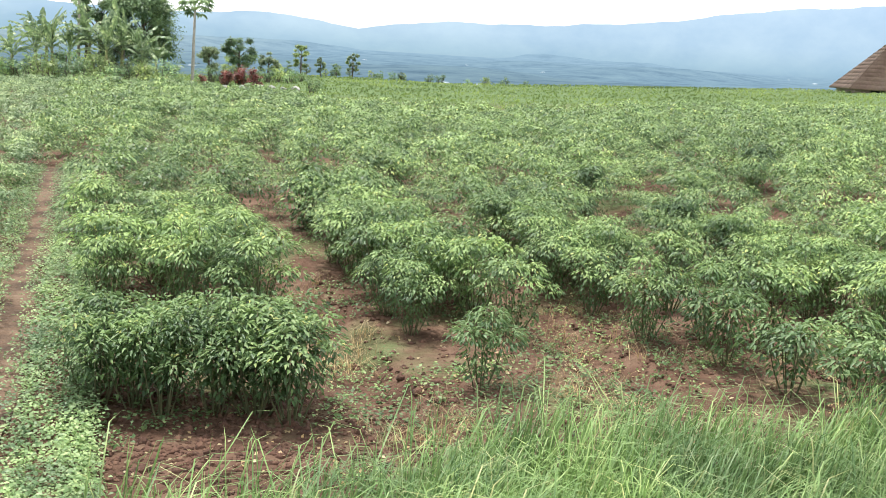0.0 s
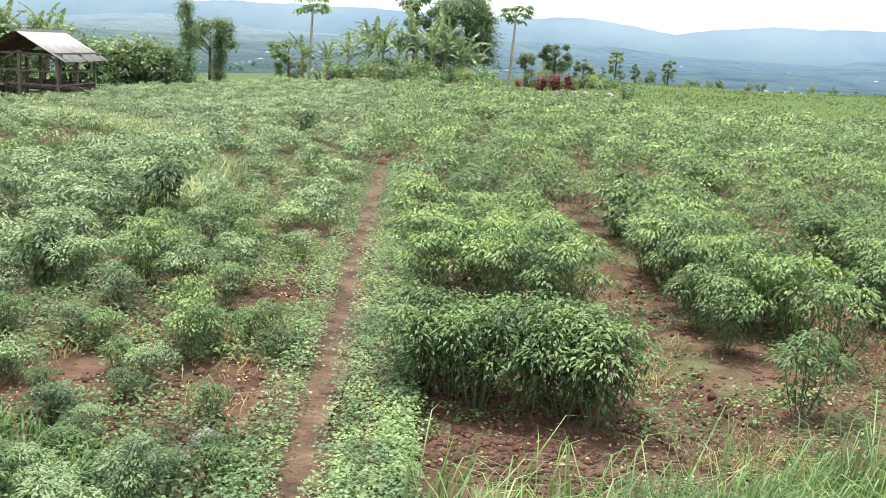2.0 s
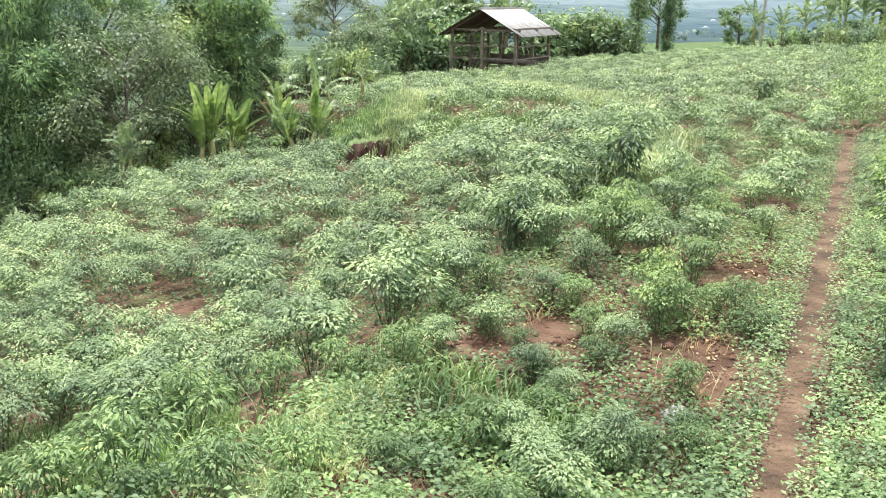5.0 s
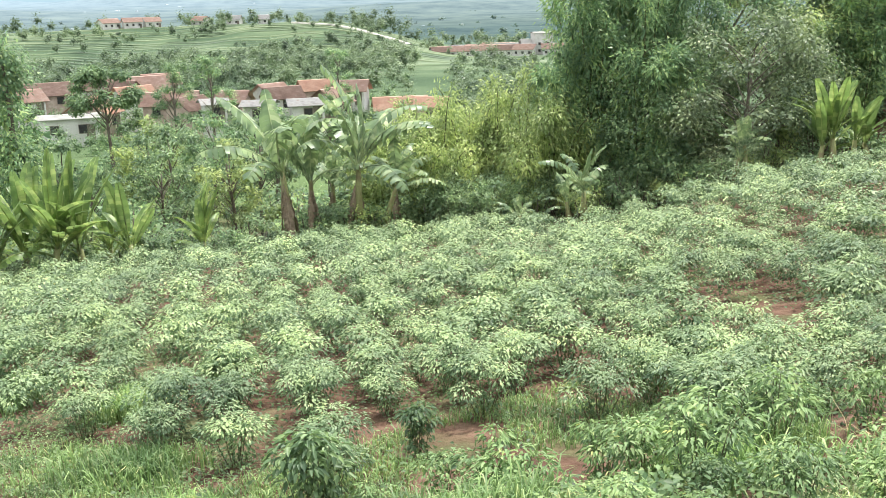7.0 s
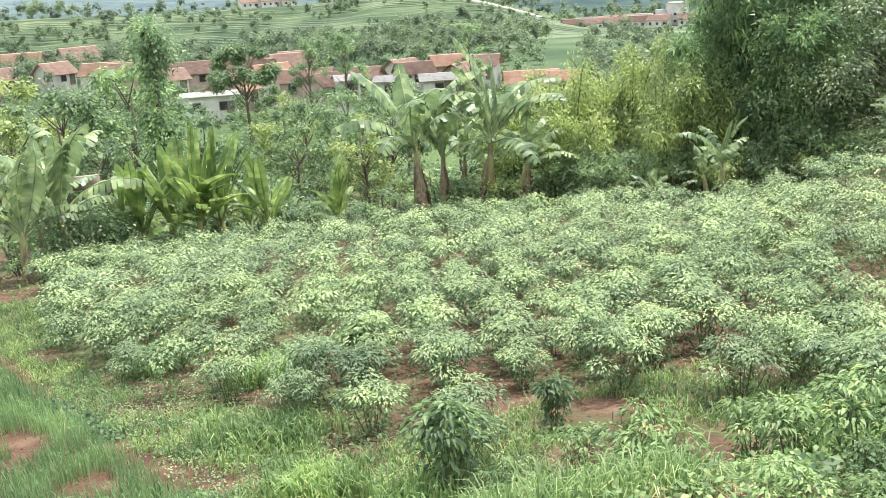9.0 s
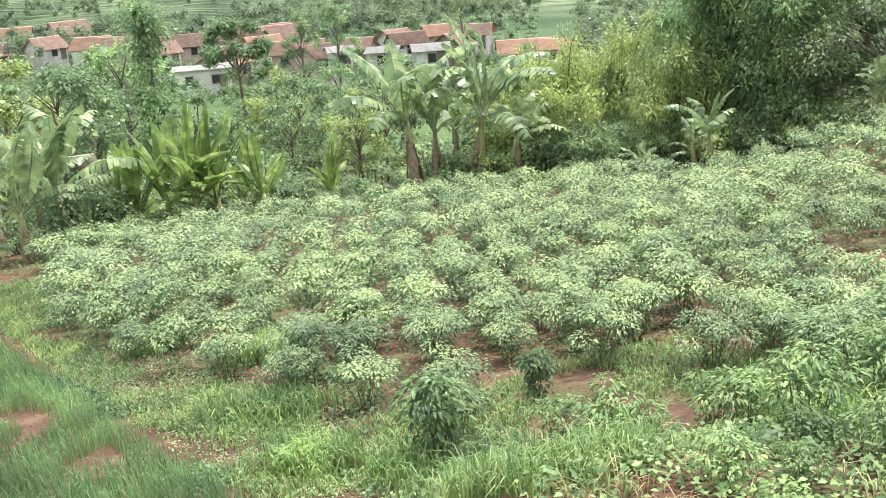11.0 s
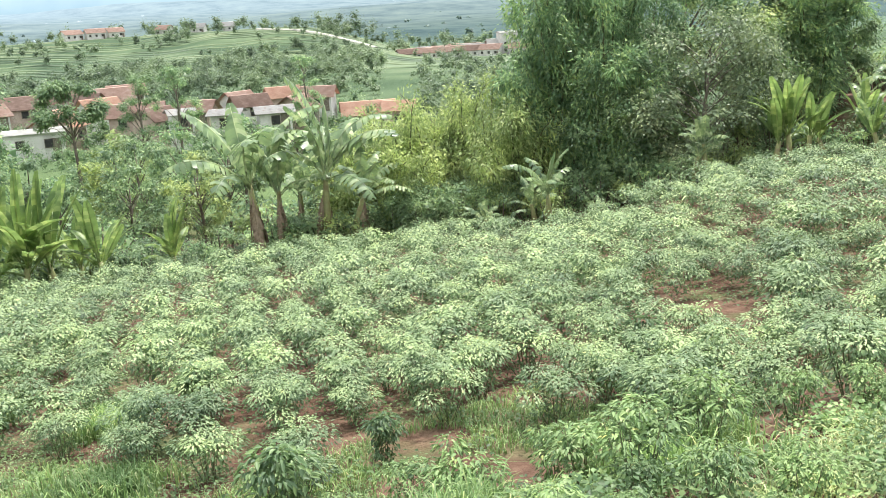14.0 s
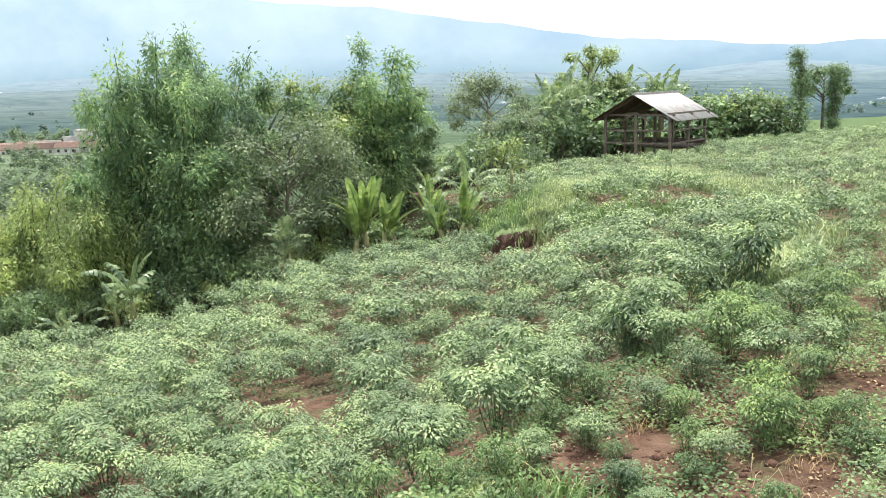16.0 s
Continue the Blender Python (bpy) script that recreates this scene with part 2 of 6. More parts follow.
def ground_material():
    """Red earth with green weeds near by; grass; further off fields and woods of the valley, blue-grey and paler
    westward from haze put into the colour.
    """
    m, nt, bsdf, _ = material("ground_earth")
    geo = nt.nodes.new("ShaderNodeNewGeometry")
    ln = nt.nodes.new("ShaderNodeVectorMath")
    ln.operation = "LENGTH"
    nt.links.new(geo.outputs["Position"], ln.inputs[0])

    def by_distance(a, b):
        r = nt.nodes.new("ShaderNodeMapRange")
        r.inputs["From Min"].default_value, r.inputs["From Max"].default_value = a, b
        nt.links.new(ln.outputs["Value"], r.inputs["Value"])
        return r.outputs["Result"]

    soil = ramp_node(nt, noise_node(nt, 3.0, 8.0).outputs["Fac"], [(0.3, (0.075, 0.044, 0.031)), (0.5, (0.13, 0.077, 0.054)), (0.7, (0.2, 0.132, 0.092))])
    green = ramp_node(nt, noise_node(nt, 9.0, 8.0).outputs["Fac"], [(0.3, (0.06, 0.1, 0.04)), (0.55, (0.12, 0.175, 0.07)), (0.8, (0.19, 0.24, 0.11))])
    weeds = ramp_node(nt, noise_node(nt, 0.9, 6.0).outputs["Fac"], [(0.5, (0.0, 0.0, 0.0)), (0.7, (0.7, 0.7, 0.7))])
    near = mix_node(nt, weeds.outputs["Color"], soil.outputs["Color"], green.outputs["Color"])
    mid = mix_node(nt, by_distance(44.0, 56.0), near, green.outputs["Color"])
    wood = ramp_node(nt, noise_node(nt, 0.03, 8.0).outputs["Fac"], [(0.35, (0.04, 0.07, 0.04)), (0.5, (0.07, 0.11, 0.06)), (0.62, (0.11, 0.155, 0.085)), (0.75, (0.16, 0.19, 0.12))])
    far = mix_node(nt, by_distance(60.0, 160.0), mid, wood.outputs["Color"])
    hazy_vale = ramp_node(nt, noise_node(nt, 0.009, 10.0, rough=0.7).outputs["Fac"], [(0.36, (0.07, 0.125, 0.16)), (0.48, (0.12, 0.185, 0.215)), (0.58, (0.155, 0.22, 0.245)), (0.7, (0.22, 0.285, 0.305))])
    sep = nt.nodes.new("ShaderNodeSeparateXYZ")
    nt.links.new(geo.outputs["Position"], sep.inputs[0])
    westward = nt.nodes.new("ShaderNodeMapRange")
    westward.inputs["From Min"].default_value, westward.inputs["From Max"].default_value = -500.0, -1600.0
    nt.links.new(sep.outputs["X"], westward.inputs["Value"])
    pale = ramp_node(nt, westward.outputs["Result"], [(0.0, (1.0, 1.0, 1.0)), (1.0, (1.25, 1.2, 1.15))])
    col = mix_node(nt, by_distance(520.0, 1300.0), far, mix_node(nt, 1.0, hazy_vale.outputs["Color"], pale.outputs["Color"], "MULTIPLY"))
    nt.links.new(col, bsdf.inputs["Base Color"])
    bsdf.inputs["Roughness"].default_value = 0.95
    bsdf.inputs["Specular IOR Level"].default_value = 0.1
    bump(nt, bsdf, noise_node(nt, 14.0, 8.0).outputs["Fac"], 0.9, 0.05)
    return m


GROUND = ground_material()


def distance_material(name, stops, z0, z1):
    """Plain distance with its haze put into a glow like the lit air's, paler towards the bright west."""
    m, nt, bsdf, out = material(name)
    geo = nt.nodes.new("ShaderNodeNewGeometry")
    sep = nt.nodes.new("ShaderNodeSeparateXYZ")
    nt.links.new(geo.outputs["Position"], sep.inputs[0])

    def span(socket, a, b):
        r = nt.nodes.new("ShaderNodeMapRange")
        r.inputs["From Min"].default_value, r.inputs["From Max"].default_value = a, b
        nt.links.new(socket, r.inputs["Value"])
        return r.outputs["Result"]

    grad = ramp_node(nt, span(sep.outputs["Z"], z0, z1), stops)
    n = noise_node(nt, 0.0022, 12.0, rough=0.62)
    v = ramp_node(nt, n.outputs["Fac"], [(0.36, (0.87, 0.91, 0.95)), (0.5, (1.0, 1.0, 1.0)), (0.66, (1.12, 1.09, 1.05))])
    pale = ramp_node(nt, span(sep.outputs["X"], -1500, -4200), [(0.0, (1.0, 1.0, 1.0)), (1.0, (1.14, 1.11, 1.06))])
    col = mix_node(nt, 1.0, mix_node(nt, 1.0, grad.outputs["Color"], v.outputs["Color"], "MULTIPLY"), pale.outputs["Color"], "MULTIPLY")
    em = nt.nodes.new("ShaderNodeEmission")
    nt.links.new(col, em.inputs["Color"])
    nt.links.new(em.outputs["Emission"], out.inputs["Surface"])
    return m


# ---- mesh helpers ----
def mesh_from(name, verts, faces, mats, mat_index=None, smooth=False):
    """verts (N, 3) and faces: one or more arrays (M, 3) or (M, 4)."""
    me = bpy.data.meshes.new(name)
    faces = [np.asarray(f, dtype=np.int32) for f in (faces if isinstance(faces, list) else [faces]) if len(f)]
    loops = np.concatenate([f.ravel() for f in faces])
    sizes = np.concatenate([np.full(len(f), f.shape[1], dtype=np.int32) for f in faces])
    me.vertices.add(len(verts))
    me.vertices.foreach_set("co", np.asarray(verts, dtype=np.float32).ravel())
    me.loops.add(len(loops))
    me.loops.foreach_set("vertex_index", loops)
    me.polygons.add(len(sizes))
    me.polygons.foreach_set("loop_start", np.concatenate([[0], np.cumsum(sizes)[:-1]]).astype(np.int32))
    me.polygons.foreach_set("loop_total", sizes)
    if mat_index is not None:
        me.polygons.foreach_set("material_index", np.asarray(mat_index, dtype=np.int32))
    if smooth:
        me.polygons.foreach_set("use_smooth", np.ones(len(sizes), dtype=bool))
    for m in mats if isinstance(mats, (list, tuple)) else [mats]:
        me.materials.append(m)
    me.update(calc_edges=True)
    return me


def part(name, data, material_, parent, label=""):
    """Links a bmesh, or a ready mesh, as one mesh object under a thing or a part."""
    if isinstance(data, bmesh.types.BMesh):
        me = bpy.data.meshes.new(name)
        data.to_mesh(me)
        data.free()
    else:
        me = data
    if material_ is not None and not len(me.materials):
        me.materials.append(material_)
    ob = new(name, me)
    ob.parent = parent
    return tagged(ob, label)


def thing(name, m, label, category, group="", kind=""):
    ob = new(name)
    ob.empty_display_size = 0.2
    ob.matrix_basis = m
    return tagged(ob, label, category, group, kind)


def unit(v):
    return v / np.maximum(np.linalg.norm(v, axis=-1, keepdims=True), 1e-9)


def smooth_step(v, a, b):
    k = np.clip((np.asarray(v, float) - a) / (b - a), 0, 1)
    return k * k * (3 - 2 * k)


def leaf_cards(base, way, up, length, width, fold=0.25, detail=True):
    """Folded leaf blades: six-cornered ones of two halves, kites, or plain tips far off."""
    way = unit(way)
    side = unit(np.cross(way, up))
    up = np.cross(side, way)
    l, w = length[:, None], width[:, None] * 0.5
    tip = base + way * l - np.array([0, 0, 1]) * l * 0.16
    n = len(base)
    k = np.arange(n)[:, None]
    if detail == "tri":
        a = base + way * l * 0.25
        v = np.stack([a + side * w, tip, a - side * w], 1)
        f = k * 3 + np.array([[0, 1, 2]])
    elif detail:
        a, b = base + way * l * 0.3 + up * l * 0.05, base + way * l * 0.66
        lift = up * w * fold
        v = np.stack([base, a + side * w + lift, b + side * w * 0.72 + lift, tip, b - side * w * 0.72 + lift, a - side * w + lift], 1)
        f = np.concatenate([k * 6 + np.array([[0, 1, 2, 3]]), k * 6 + np.array([[0, 3, 4, 5]])])
    else:
        a = base + way * l * 0.45
        lift = up * w * fold
        v = np.stack([base, a + side * w + lift, tip, a - side * w + lift], 1)
        f = np.concatenate([k * 4 + np.array([[0, 1, 2]]), k * 4 + np.array([[0, 2, 3]])])
    return v.reshape(-1, 3), f


def tube(path, radii, sides=6):
    """A tapered tube along a path: verts and quads."""
    path = np.asarray(path, float)
    radii = np.broadcast_to(np.asarray(radii, float), len(path))
    t = unit(np.gradient(path, axis=0))
    ref = np.where(np.abs(t[:, 2:3]) > 0.9, np.array([[1.0, 0, 0]]), np.array([[0, 0, 1.0]]))
    a = unit(np.cross(t, ref))
    b = np.cross(t, a)
    ang = np.linspace(0, 2 * np.pi, sides, endpoint=False)
    ring = path[:, None] + radii[:, None, None] * (np.cos(ang)[None, :, None] * a[:, None] + np.sin(ang)[None, :, None] * b[:, None])
    i, j = np.meshgrid(np.arange(len(path) - 1), np.arange(sides), indexing="ij")
    i, j = i.ravel(), j.ravel()
    q = np.stack([i * sides + j, i * sides + (j + 1) % sides, (i + 1) * sides + (j + 1) % sides, (i + 1) * sides + j], 1)
    cap = np.array([[(len(path) - 1) * sides + k, (len(path) - 1) * sides + k + 1, (len(path) - 1) * sides] for k in range(1, sides - 1)])
    return ring.reshape(-1, 3), q, cap


def join(pieces):
    """Joins [(verts, faces)] whose faces are alike."""
    vs, fs, n = [], [], 0
    for v, f in pieces:
        vs.append(v)
        fs.append(np.asarray(f) + n)
        n += len(v)
    return np.concatenate(vs), np.concatenate(fs)


def tubes_mesh(name, items, mat, sides=6):
    vs, qs, cs, n = [], [], [], 0
    for path, radii in items:
        v, q, c = tube(path, radii, sides)
        vs.append(v)
        qs.append(q + n)
        cs.append(c + n)
        n += len(v)
    return mesh_from(name, np.concatenate(vs), [np.concatenate(qs), np.concatenate(cs)], mat, smooth=True)


def add_box(bm, size, centre, turn=None):
    m = Matrix.Translation(centre) @ (turn.to_4x4() if turn else Matrix.Identity(4)) @ Matrix.Diagonal((*size, 1))
    return bmesh.ops.create_cube(bm, size=1.0, matrix=m)["verts"]


def box(size, centre, bevel=0.0):
    bm = bmesh.new()
    add_box(bm, size, centre)
    if bevel:
        bmesh.ops.bevel(bm, geom=bm.edges[:], offset=bevel, segments=1, affect="EDGES")
    return bm


def beam(a, b, w):
    """A squared timber from a to b."""
    a, b = Vector(a), Vector(b)
    bm = bmesh.new()
    m = Matrix.Translation((a + b) / 2) @ (b - a).to_track_quat("Z", "Y").to_matrix().to_4x4() @ Matrix.Diagonal((w, w, (b - a).length, 1))
    bmesh.ops.create_cube(bm, size=1.0, matrix=m)
    return bm


# ---- the lie of the land ----
def relief(x, y, seed=0.0):
    """Soft rolling unevenness from a few waves."""
    return (np.sin(x * 0.9 + 1.3 * np.sin(y * 0.5 + seed)) + np.sin(y * 1.1 + 1.7 * np.sin(x * 0.6 + 2.0 + seed)) + 0.6 * np.sin(x * 2.3 - y * 1.9 + seed)) / 2.6


FOOT = (0.1, -0.15, 0.3, 0.55, 0.8, 0.8)


def land(x, y):
    """Height of the ground: a level field, a slope falling to the west below a bank, a valley, far hills."""
    x, y = np.asarray(x, float), np.asarray(y, float)
    d = np.hypot(x, y)
    across = x + 0.36 * y
    s = np.clip(-across - 3.0, 0, None) / 1.063
    drop = 0.6 * smooth_step(s, 0, 2.4) * (1 - smooth_step(y, 7, 12)) + 0.195 * s
    upper = 1 - 0.6 * smooth_step(y + 0.6 * np.sin(x * 0.35), 16.2, 19.6)
    near = -drop * upper - 0.25 * smooth_step(d, 14, 40) + 0.05 * relief(x, y)
    near = near + 0.55 * smooth_step(d, 50, 78) * smooth_step(-np.degrees(np.arctan2(-x, y)), -14, -9)
    near = near + 0.05 * np.clip(x, 0, 40) * smooth_step(d, 6, 25)
    near = near + np.interp(np.degrees(np.arctan2(-x, y)), [60, 66, 74, 87, 106, 130], FOOT) * smooth_step(d, 10, 25)
    # furrows between the beds of the upper field
    near = near - 0.11 * smooth_step(np.cos((across - 1.9) * np.pi), 0.45, 0.9) * smooth_step(across, 0.4, 1.0) * (1 - smooth_step(y, 22, 30))
    # the step that is cut into the slope below the terrace
    turn = np.degrees(np.arctan2(-x, y))
    cut = smooth_step(turn, 44.5, 46.5) * (1 - smooth_step(turn, 49.0, 50.5))
    near = near + cut * (0.42 * smooth_step(d, 24.0, 25.0) * (1 - smooth_step(d, 27, 32)) - 0.22 * smooth_step(d, 19, 22) * (1 - smooth_step(d, 23.6, 24.2)))
    near = near - 0.36 * smooth_step(turn, 40, 46) * (1 - smooth_step(turn, 50, 57)) * smooth_step(d, 10.5, 15) * (1 - smooth_step(d, 20, 23))
    west = smooth_step(turn, 49, 58)
    away = np.interp(d, [0, 60, 90, 110, 130, 165, 200, 270, 330, 480, 560, 800, 1500, 2500, 4500], [-5, -8.6, -10.4, -12.2, -13.2, -12.9, -12.4, -15.8, -20.5, -24.5, -26, -30, -40, -26, 26])
    hill = np.interp(d, [270, 330, 480, 560, 760, 900], [0, 4.5, 17, 16, 4, 0]) * smooth_step(np.degrees(np.arctan2(-x, y)), 75, 84)
    away = away + hill * (1 + 0.08 * relief(x / 40, y / 40, 3.0))
    north = np.interp(d, [0, 75, 95, 140, 300, 700, 1500, 2500, 4500], [0, 0.2, -3, -9, -18, -28, -36, -24, 24])
    far = west * away + (1 - west) * north + 0.004 * d * relief(x / 60, y / 60, 1.0) * smooth_step(d, 150, 500) * (1 - smooth_step(d, 900, 2500))
    w = smooth_step(d, 34, 62) * west + smooth_step(d, 74, 95) * (1 - west)
    # the grassy verge on which the camera stands
    verge = 0.35 * (1 - smooth_step(np.hypot(x * 0.6, y), 1.5, 4.2))
    return near * (1 - w) + far * w + verge


def land1(x, y):
    return float(land(np.array([x]), np.array([y]))[0])


def spot(az, d):
    """The place at azimuth az (degrees to the left of north) and distance d, on the ground."""
    x, y = -d * math.sin(radians(az)), d * math.cos(radians(az))
    return x, y, land1(x, y)


def grid_ground():
    """One sheet in rings round the camera, finer near by and where the view goes."""
    az = radians(1) * np.concatenate([np.arange(-40, 130, 0.75), np.arange(130, 320, 5.0)])
    r = np.concatenate([[0.0], np.geomspace(0.6, 45, 84), np.geomspace(46.5, 4700, 90)])
    a, d = np.meshgrid(az, r)
    x, y = -d * np.sin(a), d * np.cos(a)
    z = land(x, y)
    v = np.stack([x, y, z], -1).reshape(-1, 3)
    n = len(az)
    i, j = np.meshgrid(np.arange(len(r) - 1), np.arange(n), indexing="ij")
    i, j = i.ravel(), j.ravel()
    f = np.stack([i * n + j, (i + 1) * n + j, (i + 1) * n + (j + 1) % n, i * n + (j + 1) % n], 1)
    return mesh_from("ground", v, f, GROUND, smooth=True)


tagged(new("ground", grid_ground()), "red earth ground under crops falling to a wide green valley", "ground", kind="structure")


def ridge_mesh(name, r, heights, foot, mat):
    """A far mountain ridge as a solid slope: heights are (azimuth, metres)."""
    az = np.arange(-60, 150, 0.5)
    h = np.interp(az, [p[0] for p in heights], [p[1] for p in heights])
    h = h + r * 0.001 * (np.sin(az * 0.7) + 0.6 * np.sin(az * 1.7 + 1) + 0.3 * np.sin(az * 4.3))
    a = np.radians(az)
    rows = []
    for k in np.linspace(0, 1, 10):
        rr = r * (1 - 0.08 * (1 - k))
        zz = foot + (h - foot) * k ** 1.5
        zz = zz + r * 0.0022 * np.sin(az * 2.1 + 3 * k) * k * (1 - k) * 4
        rows.append(np.stack([-rr * np.sin(a), rr * np.cos(a), zz], -1))
    v = np.concatenate(rows)
    n = len(az)
    i, j = np.meshgrid(np.arange(9), np.arange(n - 1), indexing="ij")
    i, j = i.ravel(), j.ravel()
    return mesh_from(name, v, np.stack([i * n + j, i * n + j + 1, (i + 1) * n + j + 1, (i + 1) * n + j], 1), mat, smooth=True)


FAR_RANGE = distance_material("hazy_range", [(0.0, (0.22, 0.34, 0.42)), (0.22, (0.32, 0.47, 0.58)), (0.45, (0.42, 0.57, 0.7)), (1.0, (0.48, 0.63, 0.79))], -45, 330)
RIDGE = [(-60, 330), (-22.5, 318), (-19, 301), (-15, 257), (-10.6, 211), (-6, 173), (-0.7, 170), (1.9, 151), (5.3, 116), (9.7, 155), (14.2, 142), (18, 128), (24.3, 146), (29, 128), (32.8, 124), (36.3, 138), (41, 165), (45.4, 200), (50, 261), (55, 317), (62, 365), (75, 400), (100, 380), (150, 350)]
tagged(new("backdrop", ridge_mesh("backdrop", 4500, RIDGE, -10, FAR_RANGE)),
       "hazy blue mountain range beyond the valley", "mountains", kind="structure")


def valley_material():
    """The valley's woods and fields far off, with haze that whitens with distance put into the glowing colour."""
    m, nt, bsdf, out = material("hazy_valley")
    geo = nt.nodes.new("ShaderNodeNewGeometry")
    ln = nt.nodes.new("ShaderNodeVectorMath")
    ln.operation = "LENGTH"
    nt.links.new(geo.outputs["Position"], ln.inputs[0])
    sep = nt.nodes.new("ShaderNodeSeparateXYZ")
    nt.links.new(geo.outputs["Position"], sep.inputs[0])

    def span(socket, a, b):
        r = nt.nodes.new("ShaderNodeMapRange")
        r.inputs["From Min"].default_value, r.inputs["From Max"].default_value = a, b
        nt.links.new(socket, r.inputs["Value"])
        return r.outputs["Result"]

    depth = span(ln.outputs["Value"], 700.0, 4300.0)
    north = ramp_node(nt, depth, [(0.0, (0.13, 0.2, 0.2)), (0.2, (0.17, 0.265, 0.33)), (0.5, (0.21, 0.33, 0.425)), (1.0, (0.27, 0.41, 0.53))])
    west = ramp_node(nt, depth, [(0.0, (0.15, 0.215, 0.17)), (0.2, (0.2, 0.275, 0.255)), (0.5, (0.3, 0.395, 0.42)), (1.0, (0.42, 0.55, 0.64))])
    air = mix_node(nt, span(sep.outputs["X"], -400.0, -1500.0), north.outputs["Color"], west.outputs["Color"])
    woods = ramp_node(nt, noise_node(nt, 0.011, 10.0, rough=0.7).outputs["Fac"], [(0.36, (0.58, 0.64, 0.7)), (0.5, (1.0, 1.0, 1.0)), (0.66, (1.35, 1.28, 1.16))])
    # woods lose contrast with depth, as the painted haze thickens
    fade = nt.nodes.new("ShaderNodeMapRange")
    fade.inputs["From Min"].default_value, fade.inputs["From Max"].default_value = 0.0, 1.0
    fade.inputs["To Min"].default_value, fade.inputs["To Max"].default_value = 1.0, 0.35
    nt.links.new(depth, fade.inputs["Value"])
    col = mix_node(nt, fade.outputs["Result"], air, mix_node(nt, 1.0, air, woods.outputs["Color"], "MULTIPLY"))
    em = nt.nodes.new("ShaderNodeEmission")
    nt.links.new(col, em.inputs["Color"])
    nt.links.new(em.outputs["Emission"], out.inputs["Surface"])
    return m


def valley_mesh():
    az = np.radians(np.arange(-50, 140, 1.0))
    r = np.geomspace(720, 4480, 46)
    a, d = np.meshgrid(az, r)
    x, y = -d * np.sin(a), d * np.cos(a)
    v = np.stack([x, y, land(x, y) + 1.5 * smooth_step(d, 720, 900) + 0.009 * d * np.clip(relief(x / 210, y / 260, 4.0), 0, 1) * smooth_step(d, 900, 1500)], -1).reshape(-1, 3)
    n = len(az)
    i, j = np.meshgrid(np.arange(len(r) - 1), np.arange(n - 1), indexing="ij")
    i, j = i.ravel(), j.ravel()
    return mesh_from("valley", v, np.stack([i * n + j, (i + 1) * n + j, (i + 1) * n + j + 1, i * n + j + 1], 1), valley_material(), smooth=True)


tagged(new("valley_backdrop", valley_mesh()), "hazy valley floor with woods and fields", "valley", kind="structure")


# ---- crop plants ----
def bush_leaves(r, h, w, n, leaf, detail, k=9, head=0.15, low=0.3, share=0.78, droop=0.5):
    """A bushy plant: several shoots, each ending in a dome of overlapping leaves; older leaves hang from the stems below."""
    a = np.arange(k) * 2.4 + r.uniform(0, 6)
    rad = w * 0.38 * np.sqrt((np.arange(k) + 0.3) / k) * r.uniform(0.8, 1.15, k)
    shoot = np.stack([np.cos(a) * rad, np.sin(a) * rad, h * (r.uniform(0.78, 1.0, k) - 0.3 * (rad / (w * 0.4)) ** 2)], 1)
    size = head * r.uniform(0.75, 1.2, k)
    pick = r.integers(0, k, n)
    on_head = r.uniform(size=n) < share
    turn = r.uniform(0, 2 * np.pi, n)
    flat = np.stack([np.cos(turn), np.sin(turn), np.zeros(n)], 1)
    up_z = np.array([0, 0, 1.0])
    cos_t = 1 - 1.1 * r.uniform(size=n)
    sin_t = np.sqrt(1 - cos_t ** 2)
    dome = flat * sin_t[:, None] + up_z * cos_t[:, None]
    crest = shoot[pick] + (dome * np.array([1, 1, 0.75]) * r.uniform(0.7, 1.08, n)[:, None] - up_z * 0.55) * size[pick][:, None]
    crest_way = flat * (0.45 + sin_t)[:, None] + up_z * (0.3 - 2.2 * droop * sin_t)[:, None] + r.normal(0, 0.26, (n, 3))
    t = r.uniform(low, 0.9, n)[:, None]
    stem = shoot[pick] * np.concatenate([0.25 + 0.75 * t, 0.25 + 0.75 * t, t], 1) + flat * (0.02 + 0.11 * r.uniform(size=n))[:, None]
    stem_way = flat - up_z * 0.8 + r.normal(0, 0.3, (n, 3))
    m = on_head[:, None]
    pos = np.where(m, crest, stem)
    way = unit(np.where(m, crest_way, stem_way))
    up = unit(np.where(m, dome + 0.4 * up_z, 0.8 * flat + 0.5 * up_z) + r.normal(0, 0.2, (n, 3)))
    ln = leaf * r.uniform(0.75, 1.25, n)
    v, f = leaf_cards(pos, way, up, ln, ln * r.uniform(0.4, 0.55, n), 0.3, detail)
    # The domes' upward leaves get the TOP colour: young growth plus painted light.
    lit_young = (on_head & (cos_t + r.normal(0, 0.12, n) > 0.4)).astype(np.int32)
    return (v, f, lit_young if detail == "tri" else np.tile(lit_young, 2)), shoot


def bush_stems(shoot, r, h, name):
    items = []
    for s in shoot:
        foot = np.array([s[0] * 0.18, s[1] * 0.18, -0.04])
        mid = foot * 0.45 + s * 0.55 + np.array([0, 0, -0.06 * h])
        items.append(([foot, mid, s], [0.007, 0.005, 0.002]))
    return tubes_mesh(name, items, STEM, 4)


